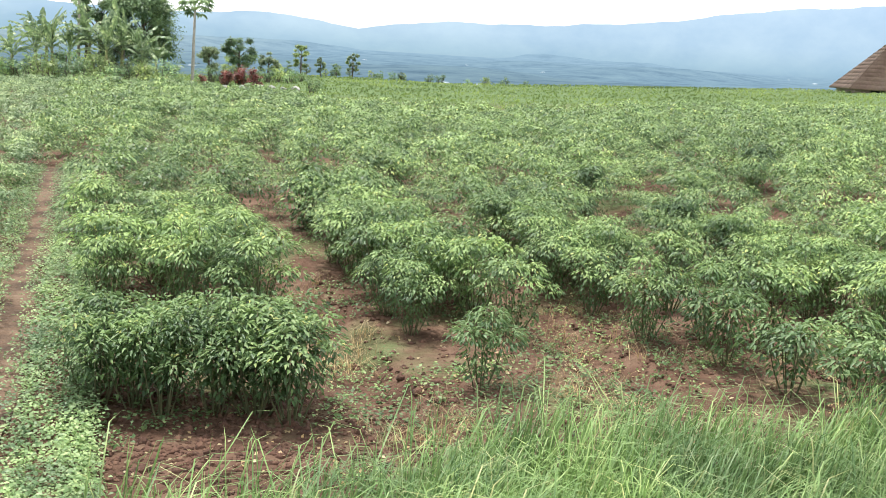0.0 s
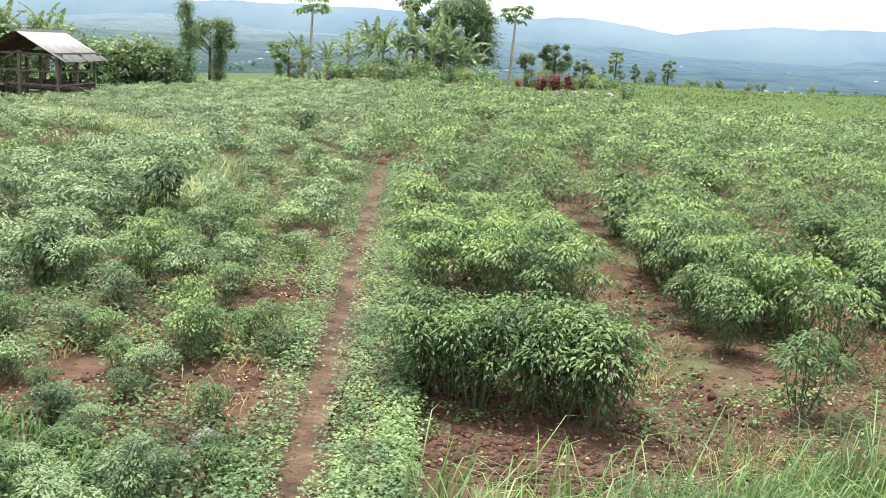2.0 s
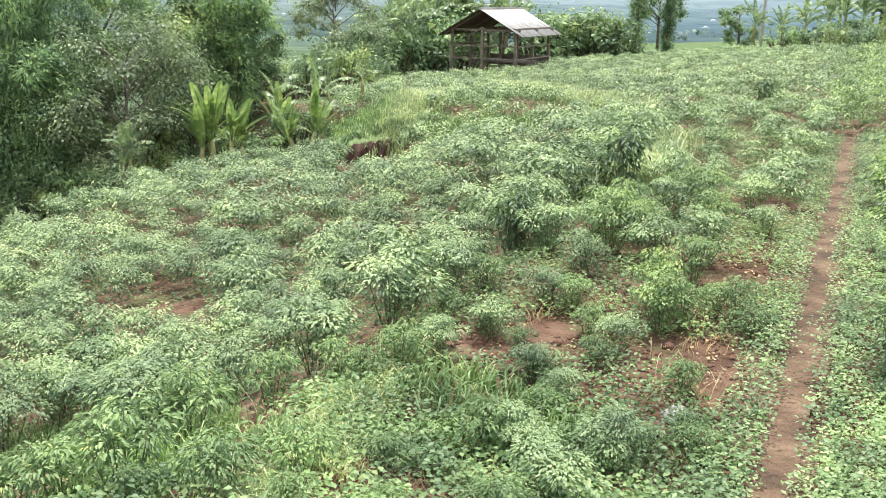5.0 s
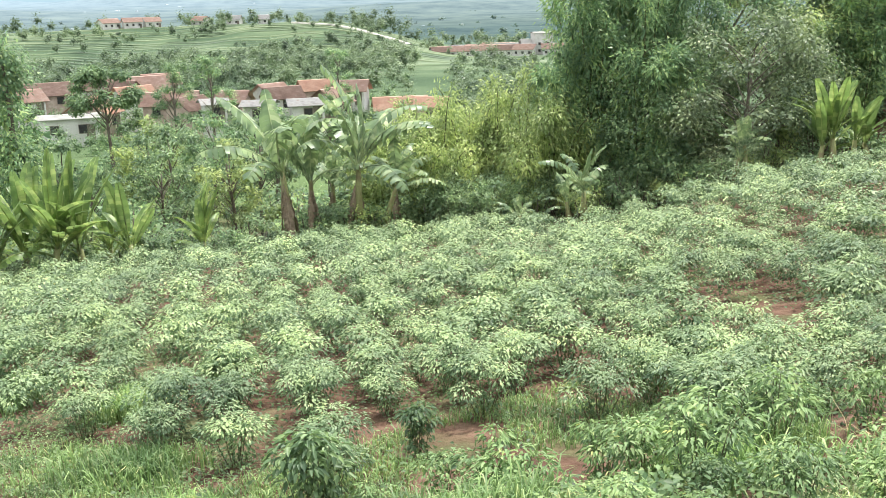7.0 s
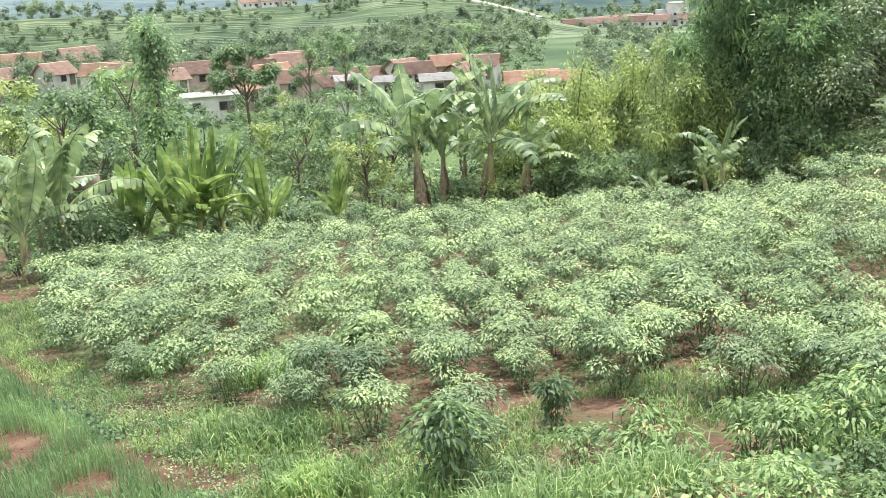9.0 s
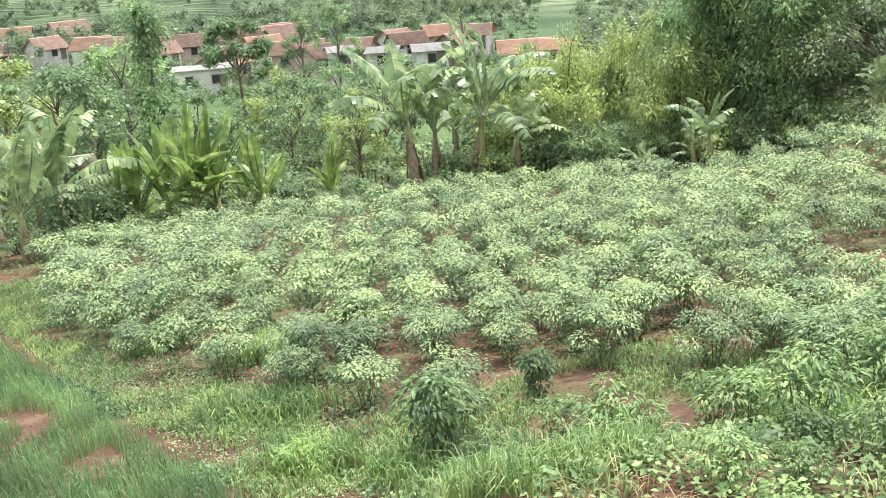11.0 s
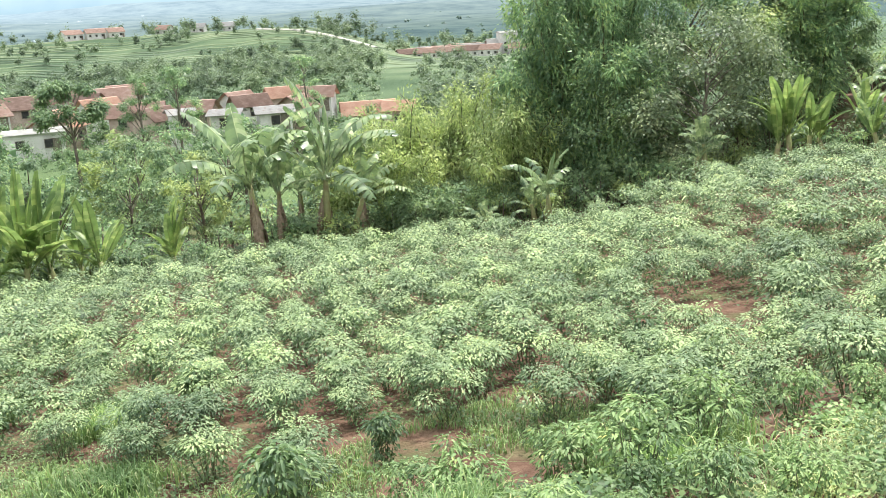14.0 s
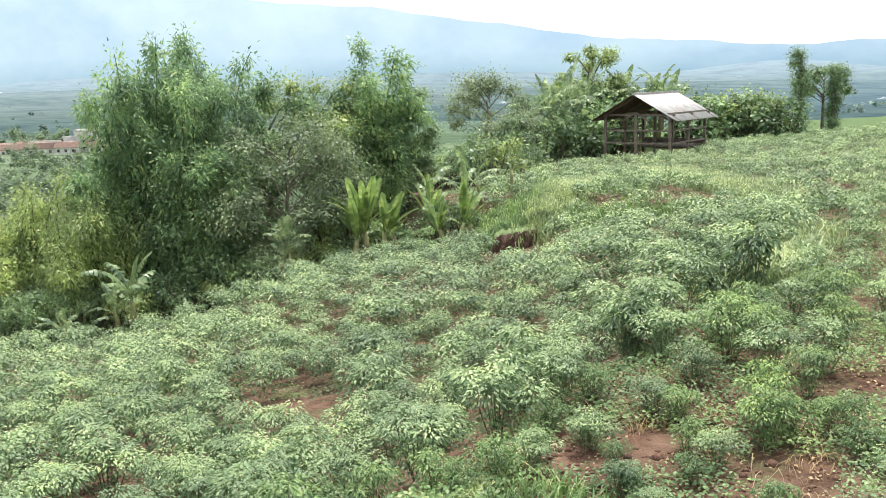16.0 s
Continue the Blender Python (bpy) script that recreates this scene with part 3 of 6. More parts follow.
CROP_VARIANTS, YOUNG_VARIANTS, SMALL_VARIANTS, HEDGE_VARIANTS = [], [], [], []
for k in range(9):
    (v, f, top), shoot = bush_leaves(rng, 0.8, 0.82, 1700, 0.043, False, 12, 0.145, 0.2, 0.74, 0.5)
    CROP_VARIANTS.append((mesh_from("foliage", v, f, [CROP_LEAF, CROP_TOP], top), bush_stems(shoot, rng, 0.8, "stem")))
for k in range(9):
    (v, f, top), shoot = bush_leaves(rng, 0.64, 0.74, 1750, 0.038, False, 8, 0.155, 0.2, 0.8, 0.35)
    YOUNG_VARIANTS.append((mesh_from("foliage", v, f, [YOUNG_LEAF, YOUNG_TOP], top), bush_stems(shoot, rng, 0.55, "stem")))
for k in range(5):
    (v, f, top), shoot = bush_leaves(rng, 0.6, 0.62, 800, 0.042, True, 7, 0.13, 0.25, 0.72, 0.45)
    SMALL_VARIANTS.append((mesh_from("foliage", v, f, [CROP_LEAF, SMALL_TOP], top), bush_stems(shoot, rng, 0.55, "stem")))
for k in range(5):
    (v, f, top), shoot = bush_leaves(rng, 0.76, 0.7, 1350, 0.04, True, 12, 0.13, 0.36, 0.66, 0.35)
    HEDGE_VARIANTS.append((mesh_from("foliage", v, f, [CROP_LEAF, CROP_TOP], top), bush_stems(shoot, rng, 0.8, "stem")))


def crop_plant(variants, index, x, y, size, label, category, group):
    top = thing("crop_plant", pose(x, y, land1(x, y) - 0.01, 0, 0, rng.uniform(0, 360)) @ Matrix.Diagonal((size * rng.uniform(0.9, 1.1), size * rng.uniform(0.9, 1.1), size, 1)), label, category, group)
    foliage, stem = variants[index % len(variants)]
    part("foliage", foliage, None, top)
    part("stem", stem, None, top)
    return top


def field_stuff(name, places, sizes, h, w, n, leaf, mat, label, category, droop=0.2):
    """Many plants too far off to count, as one mesh of leaves."""
    sets = [bush_leaves(rng, h, w, n, leaf, "tri" if leaf > 0.046 else False, 7, 0.17, 0.25, 0.84, droop)[0] for _ in range(10)]
    pieces, tops, per = [], [], len(sets[0][0])
    order = rng.integers(0, 10, len(places))
    turn = rng.uniform(0, 2 * np.pi, len(places))
    for k in range(10):
        sel = order == k
        m = int(sel.sum())
        if not m:
            continue
        v, f, top = sets[k]
        c, s = np.cos(turn[sel])[:, None], np.sin(turn[sel])[:, None]
        x, y, z = v[None, :, 0], v[None, :, 1], v[None, :, 2]
        sc = sizes[sel][:, None]
        out = np.stack([(x * c - y * s) * sc, (x * s + y * c) * sc, z * sc + 0 * x], -1) + places[sel][:, None]
        tops.append(np.tile(top, m))
        pieces.append((out.reshape(-1, 3), (f[None] + (np.arange(m) * per)[:, None, None]).reshape(-1, 3)))
    v, f = join(pieces)
    return tagged(new(name, mesh_from(name, v, f, mat, np.concatenate(tops))), label, category, kind="stuff")


def scatter(x0, x1, y0, y1, step, rows_along=None, jitter=0.3):
    gx, gy = np.meshgrid(np.arange(x0, x1, step), np.arange(y0, y1, step))
    p = np.stack([gx.ravel(), gy.ravel()], 1)
    return p + rng.uniform(-jitter, jitter, p.shape) * step


def lie(p):
    x, y = p[:, 0], p[:, 1]
    across = x + 0.36 * y
    return x, y, across, np.clip(-across - 3.0, 0, None) / 1.063, np.hypot(x, y), np.degrees(np.arctan2(-x, y))


STRIPS = [[(-22.2, 25.8), (-17.0, 22.4), (-10.9, 17.1)], [(-21.2, 22.4), (-19.4, 19.6), (-17.6, 16.9)], [(-8.4, 13.2), (-7.6, 11.6), (-6.9, 10.1)]]
DITCH = [(-11.44, -3.78), (-10.6, -3.22), (-9.9, -2.82), (-9.4, -2.54)]
TERRACE_EDGE = [(-3.3, 1.9), (-3.75, 2.7), (-4.05, 3.15), (-4.35, 3.85)]
CROP_EDGE = ([4, 6.5, 8.5, 10.2, 12, 14.4, 18, 26], [80, 84, 93, 100, 105, 107, 107.5, 108.5])
BARE = ((-3.8, 3.95, 0.36), (-3.2, 5.35, 0.4), (-4.28, 5.2, 0.26), (-2.8, 5.05, 0.28), (-4.25, 2.9, 0.26), (-10.0, 5.9, 0.48), (-10.85, 5.75, 0.4), (-7.75, 1.7, 0.42), (-6.7, 1.5, 0.42), (-6.45, 2.4, 0.46), (-8.5, 0.95, 0.36))


def grown(x, y, margin=0.0):
    """True where no bare patch of soil lies."""
    return np.all([np.hypot(x - a, y - b) > c + margin for a, b, c in BARE], axis=0)


def off_line(x, y, line, gap):
    """True further than gap from a broken line."""
    p = np.asarray(line, float)
    t = np.linspace(0, len(p) - 1, 80)
    q = np.stack([np.interp(t, np.arange(len(p)), p[:, 0]), np.interp(t, np.arange(len(p)), p[:, 1])], 1)
    return np.min(np.hypot(x[:, None] - q[:, 0], y[:, None] - q[:, 1]), axis=1) > gap


def off_soil(x, y):
    """True off the bare patches in the onion beds."""
    return (np.hypot((x + 7.8) / 0.45, (y + 2.35) / 0.26) > 1) & (np.hypot((x + 9.0) / 0.38, (y + 3.3) / 0.22) > 1) & (np.hypot((x + 8.3) / 0.2, (y + 3.3) / 0.16) > 1)


# upper field: two rows of plants to a bed, the beds along the path
rows = []
for bed in range(0, 44):
    for off in (0.62, 1.02, 1.42) if bed else (0.2, 0.75, 1.3):
        ys = np.arange(4.0, 60, 0.5)
        u = bed * 2.0 + off
        rows.append(np.stack([u - 0.36 * ys, ys], 1))
upper = np.concatenate(rows)
upper = upper + rng.normal(0, 0.07, upper.shape)
x, y, across, s, d, az = lie(upper)
front = np.where(across < 1.6, 7.9, np.where(across < 3.7, 7.5, 7.6 + 0.3 * np.sin(across * 1.3)))
keep = (y > front) & (y < 12.5) & (az > -33) & (rng.uniform(size=len(upper)) > 0.14)
upper = upper[keep]
wide = scatter(-30, 42, 11, 60, 0.68, jitter=0.45)
x, y, across, s, d, az = lie(wide)
wide = wide[(y > 12.2) & ((across > 0.1) | ((y > 16) & (across > -0.95))) & (az > -33) & (d < np.interp(az, [-33, -12, -8, 7, 10, 30], [44, 44, 39, 39, 46, 50])) & (relief(x * 1.3, y * 1.3, 9.0) > -0.72)]
upper = np.concatenate([upper, wide])
first = np.array([(u - 0.36 * 5.75, 5.75 + 0.08 * math.sin(9 * u)) for u in (0.02, 0.24, 0.44, 0.74, 0.98, 1.22)] + [(u - 0.36 * 6.1, 6.1) for u in (0.12, 0.5, 0.86, 1.2)])
loose = np.array([(0.3, 6.45), (2.2, 7.35), (2.5, 6.75), (2.85, 6.25), (3.3, 6.7), (3.15, 7.4)])

# between the path and the bank, and the terrace by the hut
west = scatter(-36, 0, 3.2, 54, 0.62, jitter=0.42)
x, y, across, s, d, az = lie(west)
strip = (across < -0.95) & (across > -3.1) & (y > 2.5 - 0.25 * across) & (d > 3.3) & (y < 19) & (rng.uniform(size=len(west)) > 0.1)
strip &= grown(x, y, 0.08) & off_line(x, y, TERRACE_EDGE, 0.25)
for line in STRIPS:
    strip &= off_line(x, y, line, 0.4)
terrace = ~((az > 45) & (d < 27.2)) & (across < -0.95) & (y > 16.4) & (d < np.where(az < 38, 55, 44)) & (az < 49.5) & ((az < 46.6) | (d > 27.5)) & ((y > 19.2) | (rng.uniform(size=len(west)) > 0.45))
for line in STRIPS:
    terrace &= off_line(x, y, line, 0.55)
strip_p, terrace_p = west[strip], west[terrace]
fill = scatter(-6.5, -1.2, 1.2, 7.5, 0.46, jitter=0.45)
x, y, across, s, d, az = lie(fill)
fill = fill[(across < -0.95) & (across > -3.3) & (d > 3.0) & (d < 7.5) & grown(x, y) & (rng.uniform(size=len(fill)) > 0.25)]

# the lower slope, in rows that follow the contour
low = scatter(-32, -3, -12, 19, 0.7, jitter=0.22)
x, y, across, s, d, az = lie(low)
rim = np.interp(az, [40, 48, 52, 60, 66, 90, 115], [22, 24, 25.5, 26, 25, 25.2, 26.5])
slope = (s > 0.25) & (d < rim) & (y < 16.2 + 0.5 * np.sin(x)) & (az < 109)
slope &= ~((s < 0.9) & (y < 1.6)) & (az < np.interp(d, *CROP_EDGE))
slope &= ~((az > 45.6) & (az < 49.6) & (d > 20.8)) & (rng.uniform(size=len(low)) > 0.05) & grown(x, y, 0.12) & off_line(x, y, TERRACE_EDGE, 0.25)
low_p = low[slope]


def near_far(p, limit):
    d = np.hypot(p[:, 0], p[:, 1])
    return p[d < limit], p[d >= limit]


near_u, far_u = near_far(upper, 11.5)
near_s, far_s = near_far(strip_p, 11.0)
near_l, far_l = near_far(low_p, 10.5)
for k, (px, py) in enumerate(near_u):
    crop_plant(CROP_VARIANTS, k, px, py, rng.uniform(0.82, 1.08), "bushy green pepper plant with drooping leaves on red soil", "crop plant", "pepper plants in beds")
for k, (px, py) in enumerate(first):
    crop_plant(HEDGE_VARIANTS, k, px, py, rng.uniform(0.92, 1.0) + 0.06 * (px > -1.6), "tall pepper plant in the dense first row of a bed", "crop plant", "pepper plants in beds")
for k, (px, py) in enumerate(loose):
    crop_plant(SMALL_VARIANTS, k, px, py, rng.uniform(0.95, 1.15), "low yellowish pepper plant at the end of a bed", "crop plant", "pepper plants in beds")
for k, (px, py) in enumerate(near_s):
    crop_plant(CROP_VARIANTS if k % 2 and py > 5 else YOUNG_VARIANTS, k, px, py, rng.uniform(0.55, 0.92) * (0.75 if py < 6.5 else 1.0), "leafy green crop plant among weeds beside the path", "crop plant", "crop plants beside the path")
for k, (px, py) in enumerate(fill):
    crop_plant(SMALL_VARIANTS, k, px, py, rng.uniform(0.35, 0.62), "small green crop plant at the head of the path", "crop plant", "crop plants beside the path")
for k, (px, py) in enumerate(near_l):
    crop_plant(SMALL_VARIANTS if math.hypot(px, py) < 6.6 else YOUNG_VARIANTS, k, px, py, rng.uniform(0.72, 1.12) * (0.82 if math.hypot(px, py) < 6.6 else 1.0), "low pale green crop plant on the slope", "crop plant", "low crop plants on the slope")


def at_ground(p):
    return np.column_stack([p, land(p[:, 0], p[:, 1])])


def banded(p, bounds, **kw):
    d = np.hypot(p[:, 0], p[:, 1])
    for a, b, n, leaf in bounds:
        q = p[(d >= a) & (d < b)]
        if len(q):
            field_stuff(kw["name"], at_ground(q), rng.uniform(kw["lo"], kw["hi"], len(q)), kw["h"], kw["w"], n, leaf, kw["mat"], kw["label"], "crop field", kw.get("droop", 0.5))


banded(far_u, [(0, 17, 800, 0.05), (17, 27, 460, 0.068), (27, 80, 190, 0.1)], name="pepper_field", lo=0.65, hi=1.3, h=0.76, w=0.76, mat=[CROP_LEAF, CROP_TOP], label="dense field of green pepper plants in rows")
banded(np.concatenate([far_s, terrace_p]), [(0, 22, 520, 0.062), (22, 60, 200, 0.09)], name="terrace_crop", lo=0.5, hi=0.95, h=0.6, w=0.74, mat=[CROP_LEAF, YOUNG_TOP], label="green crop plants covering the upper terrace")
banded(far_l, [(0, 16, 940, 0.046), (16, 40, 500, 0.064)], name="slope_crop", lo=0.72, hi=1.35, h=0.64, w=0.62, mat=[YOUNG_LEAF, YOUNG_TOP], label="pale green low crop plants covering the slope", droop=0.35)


# ---- path, bund and weeds ----
def strip_mesh(name, u0, u1, y0, y1, lift, mat, wobble=0.04, crown=0.0):
    ys = np.arange(y0, y1, 0.12)
    cols = np.linspace(0, 1, 7)
    edge0 = u0 + wobble * (np.sin(ys * 2.1) + 0.6 * np.sin(ys * 5.3))
    edge1 = u1 + wobble * (np.sin(ys * 1.7 + 2) + 0.6 * np.sin(ys * 4.7))
    rows = []
    for k in cols:
        u = edge0 * (1 - k) + edge1 * k
        x = u - 0.36 * ys
        rows.append(np.stack([x, ys, land(x, ys) + lift + crown * math.sin(math.pi * k)], 1))
    v = np.concatenate(rows)
    n = len(ys)
    i, j = np.meshgrid(np.arange(len(cols) - 1), np.arange(n - 1), indexing="ij")
    i, j = i.ravel(), j.ravel()
    return mesh_from(name, v, np.stack([i * n + j, (i + 1) * n + j, (i + 1) * n + j + 1, i * n + j + 1], 1), mat, smooth=True)


tagged(new("footpath", strip_mesh("footpath", -0.86, -0.42, 2.6, 16.5, 0.03, PATH_SOIL, 0.065)), "narrow trodden red earth footpath between crops", "path", kind="structure")
tagged(new("bund", strip_mesh("bund", -0.44, -0.04, 2.8, 18, 0.02, GROUND, 0.03, 0.1)), "low earth bund along the footpath", "bund", kind="structure")


def leaf_carpet(name, p, height, leaf, mat, label, category, per=1, upright=0.3):
    q = np.repeat(at_ground(p), per, 0)
    q[:, :2] += rng.normal(0, leaf * 0.9, (len(q), 2))
    q[:, 2] += rng.uniform(0.0, 1, len(q)) * height
    way = unit(np.column_stack([rng.normal(size=(len(q), 2)), rng.normal(upright, 0.3, len(q))]))
    up = unit(np.column_stack([rng.normal(0, 0.35, (len(q), 2)), np.ones(len(q))]))
    ln = leaf * rng.uniform(0.6, 1.3, len(q))
    v, f = leaf_cards(q, way, up, ln, ln * 0.7, 0.2, False)
    return tagged(new(name, mesh_from(name, v, f, mat)), label, category, kind="stuff")


def band_points(n, u0, u1, y0, y1, power=1.0):
    ys = y0 + (y1 - y0) * rng.uniform(size=n) ** power
    u = rng.uniform(u0, u1, n)
    return np.stack([u - 0.36 * ys, ys], 1)


cover = np.concatenate([band_points(15000, -0.4, 0.02, 3.0, 17, 1.7), band_points(1300, -0.54, -0.38, 3.0, 16, 1.4), band_points(2400, -0.98, -0.7, 3.0, 16, 1.4), band_points(140, -0.8, -0.4, 5.0, 16, 1.2)])
bund_leaves = leaf_carpet("ground_cover", cover, 0.1, 0.027, COVER_LEAF, "pale green creeping ground cover on the bund", "ground cover", 3)
bund_leaves.location.z = 0.06
weeds = band_points(9000, 0.0, 8.0, 4.8, 14, 1.5)
wx, wy = weeds[:, 0], weeds[:, 1]
weeds = weeds[(relief(wx * 2.2, wy * 2.2, 3.0) > -0.3)]
leaf_carpet("weeds", weeds, 0.07, 0.03, WEED_LEAF, "small green weeds on the furrows' red soil", "weeds", 6)
weeds = band_points(15000, -3.4, -0.75, 3.0, 16, 1.5)
weeds = weeds[(relief(weeds[:, 0] * 2.0, weeds[:, 1] * 2.0, 5.0) > -0.5) & grown(weeds[:, 0], weeds[:, 1])]
leaf_carpet("weeds", weeds, 0.13, 0.032, WEED_LEAF, "leafy green weeds between crops and path", "weeds", 4)
weeds = scatter(-20, -3, -8, 16, 0.16, jitter=0.5)
x, y, across, s, d, az = lie(weeds)
edge_az = np.interp(d, *CROP_EDGE)
weeds = weeds[(s > 0.0) & (d < 18) & (relief(x * 1.7, y * 1.7, 4.0) > -0.85) & (az < edge_az + np.where(d < 13, 9.0, 2.0)) & grown(x, y) & ((y > -1.15 + (x + 6.75) * 0.55) | (az < edge_az + 2))]
leaf_carpet("weeds", weeds, 0.14, 0.042, SLOPE_WEED, "green weeds between the low crop plants", "weeds", 6)


bank_cover = scatter(-13, -4.2, -4, 2, 0.075, jitter=0.7)
x, y, across, s, d, az = lie(bank_cover)
edge_az = np.interp(d, *CROP_EDGE)
bank_cover = bank_cover[(az > edge_az - 3) & (az < edge_az + 14) & (d > 5) & (y > -1.1 + (x + 6.75) * 0.55) & grown(x, y) & off_line(x, y, DITCH, 0.12) & (relief(x * 2.3, y * 2.3, 7.0) > -0.6)]
leaf_carpet("ground_cover", bank_cover, 0.08, 0.028, COVER_LEAF, "fine pale green creepers covering the bank below the crop", "ground cover", 4)
far_weeds = scatter(-34, -4, -10, 30, 0.34, jitter=0.6)
x, y, across, s, d, az = lie(far_weeds)
rim = np.interp(az, [30, 40, 48, 52, 60, 66, 90, 115], [34, 36, 36, 33, 29, 27.5, 27.5, 28.5])
far_weeds = far_weeds[(s > 0) & (d > 15) & (d < rim) & (az < 117) & (relief(x * 0.9, y * 0.9, 6.0) > -0.7)]
leaf_carpet("weeds", far_weeds, 0.13, 0.075, SLOPE_WEED, "green weeds covering the lower slope", "weeds", 5)


# ---- grass ----
ONION = leaf_material("onion_leaf", [(0.0, (0.11, 0.215, 0.11)), (0.6, (0.175, 0.315, 0.17)), (1.0, (0.28, 0.4, 0.23))])
STRAW = leaf_material("dry_straw", [(0.0, (0.3, 0.22, 0.12)), (0.6, (0.45, 0.36, 0.21)), (1.0, (0.58, 0.5, 0.34))], tint=(0.6, 0.5, 0.3))
def grass(name, p, length, label, category="grass", width=0.007, lean=0.35, mat=None, per=1):
    q = np.repeat(at_ground(p), per, 0)
    q[:, :2] += rng.normal(0, 0.05, (len(q), 2))
    n = len(q)
    a = rng.uniform(0, 2 * np.pi, n)
    bend = np.stack([np.cos(a), np.sin(a), np.zeros(n)], 1) * (rng.gamma(2.0, lean / 2, n))[:, None]
    bend += np.array([0.22, -0.05, 0.0])
    ln = (length * rng.uniform(0.5, 1.2, n))[:, None]
    side = np.stack([-np.sin(a), np.cos(a), np.zeros(n)], 1) * width
    up = np.array([0, 0, 1.0])
    p1 = q + ln * (0.45 * up + 0.12 * bend)
    p2 = q + ln * (0.8 * up + 0.45 * bend)
    p3 = q + ln * (0.95 * up + 0.95 * bend) - up * ln * 0.25 * np.linalg.norm(bend, axis=1, keepdims=True)
    v = np.stack([q - side, q + side, p1 - side * 0.9, p1 + side * 0.9, p2 - side * 0.6, p2 + side * 0.6, p3], 1).reshape(-1, 3)
    k = np.arange(n)[:, None] * 7
    f4 = np.concatenate([k + np.array([[0, 1, 3, 2]]), k + np.array([[2, 3, 5, 4]])])
    f3 = k + np.array([[4, 5, 6]])
    return tagged(new(name, mesh_from(name, v, [f4, f3], mat or GRASS)), label, category, kind="stuff")


verge = scatter(-3.0, 5.4, 2.4, 6.6, 0.045, jitter=0.9)
vx, vy = verge[:, 0], verge[:, 1]
edge = 4.3 + 0.43 * np.clip(vx + 0.6, 0, 3.2) + 0.22 * np.sin(vx * 2.3) + 0.16 * np.sin(vx * 6.1)
thick = np.clip(0.62 + 0.5 * relief(vx * 2.4, vy * 2.4, 2.0), 0.12, 1) * np.clip(0.45 + 0.4 * (vx + 1.6), 0.4, 1)
verge = verge[(vy < edge) & (vx + 0.36 * vy > 0.05) & (rng.uniform(size=len(verge)) < thick)]
grass("verge_grass", verge, 0.6, "long green roadside grass in front of the field", per=5, width=0.0045, lean=0.5)
foot = scatter(-4.2, -1.2, 0.6, 4.2, 0.06, jitter=0.9)
x, y, across, s, d, az = lie(foot)
patchy = relief(x * 2.9, y * 2.9, 5.5)
foot_ok = (across < -0.85) & (across > -3.6) & (d > 2.6)
grass("verge_grass", foot[foot_ok & (patchy > 0.3)], 0.16, "short green grass at the head of the path", per=4, lean=0.7)
leaf_carpet("weeds", foot[foot_ok & (patchy < 0.45) & (patchy > -0.8)], 0.14, 0.034, WEED_LEAF, "leafy green weeds at the head of the path", "weeds", 5)
grass("dry_straw", foot[foot_ok & (patchy < -0.55)], 0.09, "dry straw-coloured weeds at the head of the path", "dry weeds", per=3, width=0.0025, lean=1.5, mat=STRAW)
brow = scatter(-9, -2.2, -3.5, 5.5, 0.07, jitter=0.9)
x, y, across, s, d, az = lie(brow)
tufts = relief(x * 2.6, y * 2.6, 6.0)
tall = (np.hypot((x + 4.4) / 0.85, (y - 0.8) / 0.5) < 1) | ((across < -2.9) & (s < 0.9) & (y < 4.2) & (y > 1.2) & (tufts > 0.45))
grass("bank_grass", brow[tall], 0.24, "bright green grass tufts on the terrace bank", per=10, lean=0.5, width=0.0045)
yellow = (np.hypot((x + 6.2) / 0.4, (y - 0.15) / 0.3) < 1) | (np.hypot((x + 5.3) / 0.3, (y - 0.4) / 0.25) < 1)
grass("bank_grass", brow[yellow], 0.26, "yellowish green grass clumps on the terrace bank", per=5, lean=0.4)
short = (s > 0) & (s < 4.5) & (az > 60) & (az < 116) & (d < 10.5) & (tufts > -0.3) & grown(x, y) & ~tall & (y > -1.15 + (x + 6.75) * 0.55)
grass("bank_grass", brow[short], 0.11, "short green grass among weeds on the bank", per=6, lean=0.7, width=0.0045)
edge = scatter(-19, -6, -7, -0.5, 0.1, jitter=0.9)
x, y, across, s, d, az = lie(edge)
edge_az = np.interp(d, *CROP_EDGE)
grass("edge_grass", edge[(az > edge_az - 0.4) & (az < edge_az + 9.0) & (d > 6.4) & (relief(x * 1.5, y * 1.5, 2.5) > -0.5) & (y > -1.05 + (x + 6.75) * 0.55) & off_line(x, y, DITCH, 0.12)], 0.12, "short grass along the crop's edge", per=9, lean=0.7, width=0.005)
# onion beds on the lower terrace
bed = scatter(-20, -4.5, -9, -0.8, 0.11, jitter=0.35)
x, y, across, s, d, az = lie(bed)
line = -1.15 + (x + 6.75) * 0.55
bare = ~off_soil(x, y) | (relief(x * 1.2, y * 1.2, 8.0) > 0.85)
grass("onion_bed", bed[(y < line - 0.12) & ~bare & (az < 118) & (az > edge_az.max() * 0 + 99) & (d < 20)], 0.24, "rows of blue-green spring onions on red soil", "onion bed", per=13, lean=0.2, width=0.0042, mat=ONION)
riser = scatter(-22, -8, 15.4, 20, 0.13, jitter=0.9)
x, y, across, s, d, az = lie(riser)
riser = riser[(across < -2.6) & (np.abs(y - 17.8 + 0.5 * np.sin(x * 0.35)) < 0.45) & (relief(x, y, 3.0) > -0.25) & (x > -20)]
grass("terrace_grass", riser, 0.34, "pale green grass on the terrace riser", per=4, width=0.014, lean=0.6)
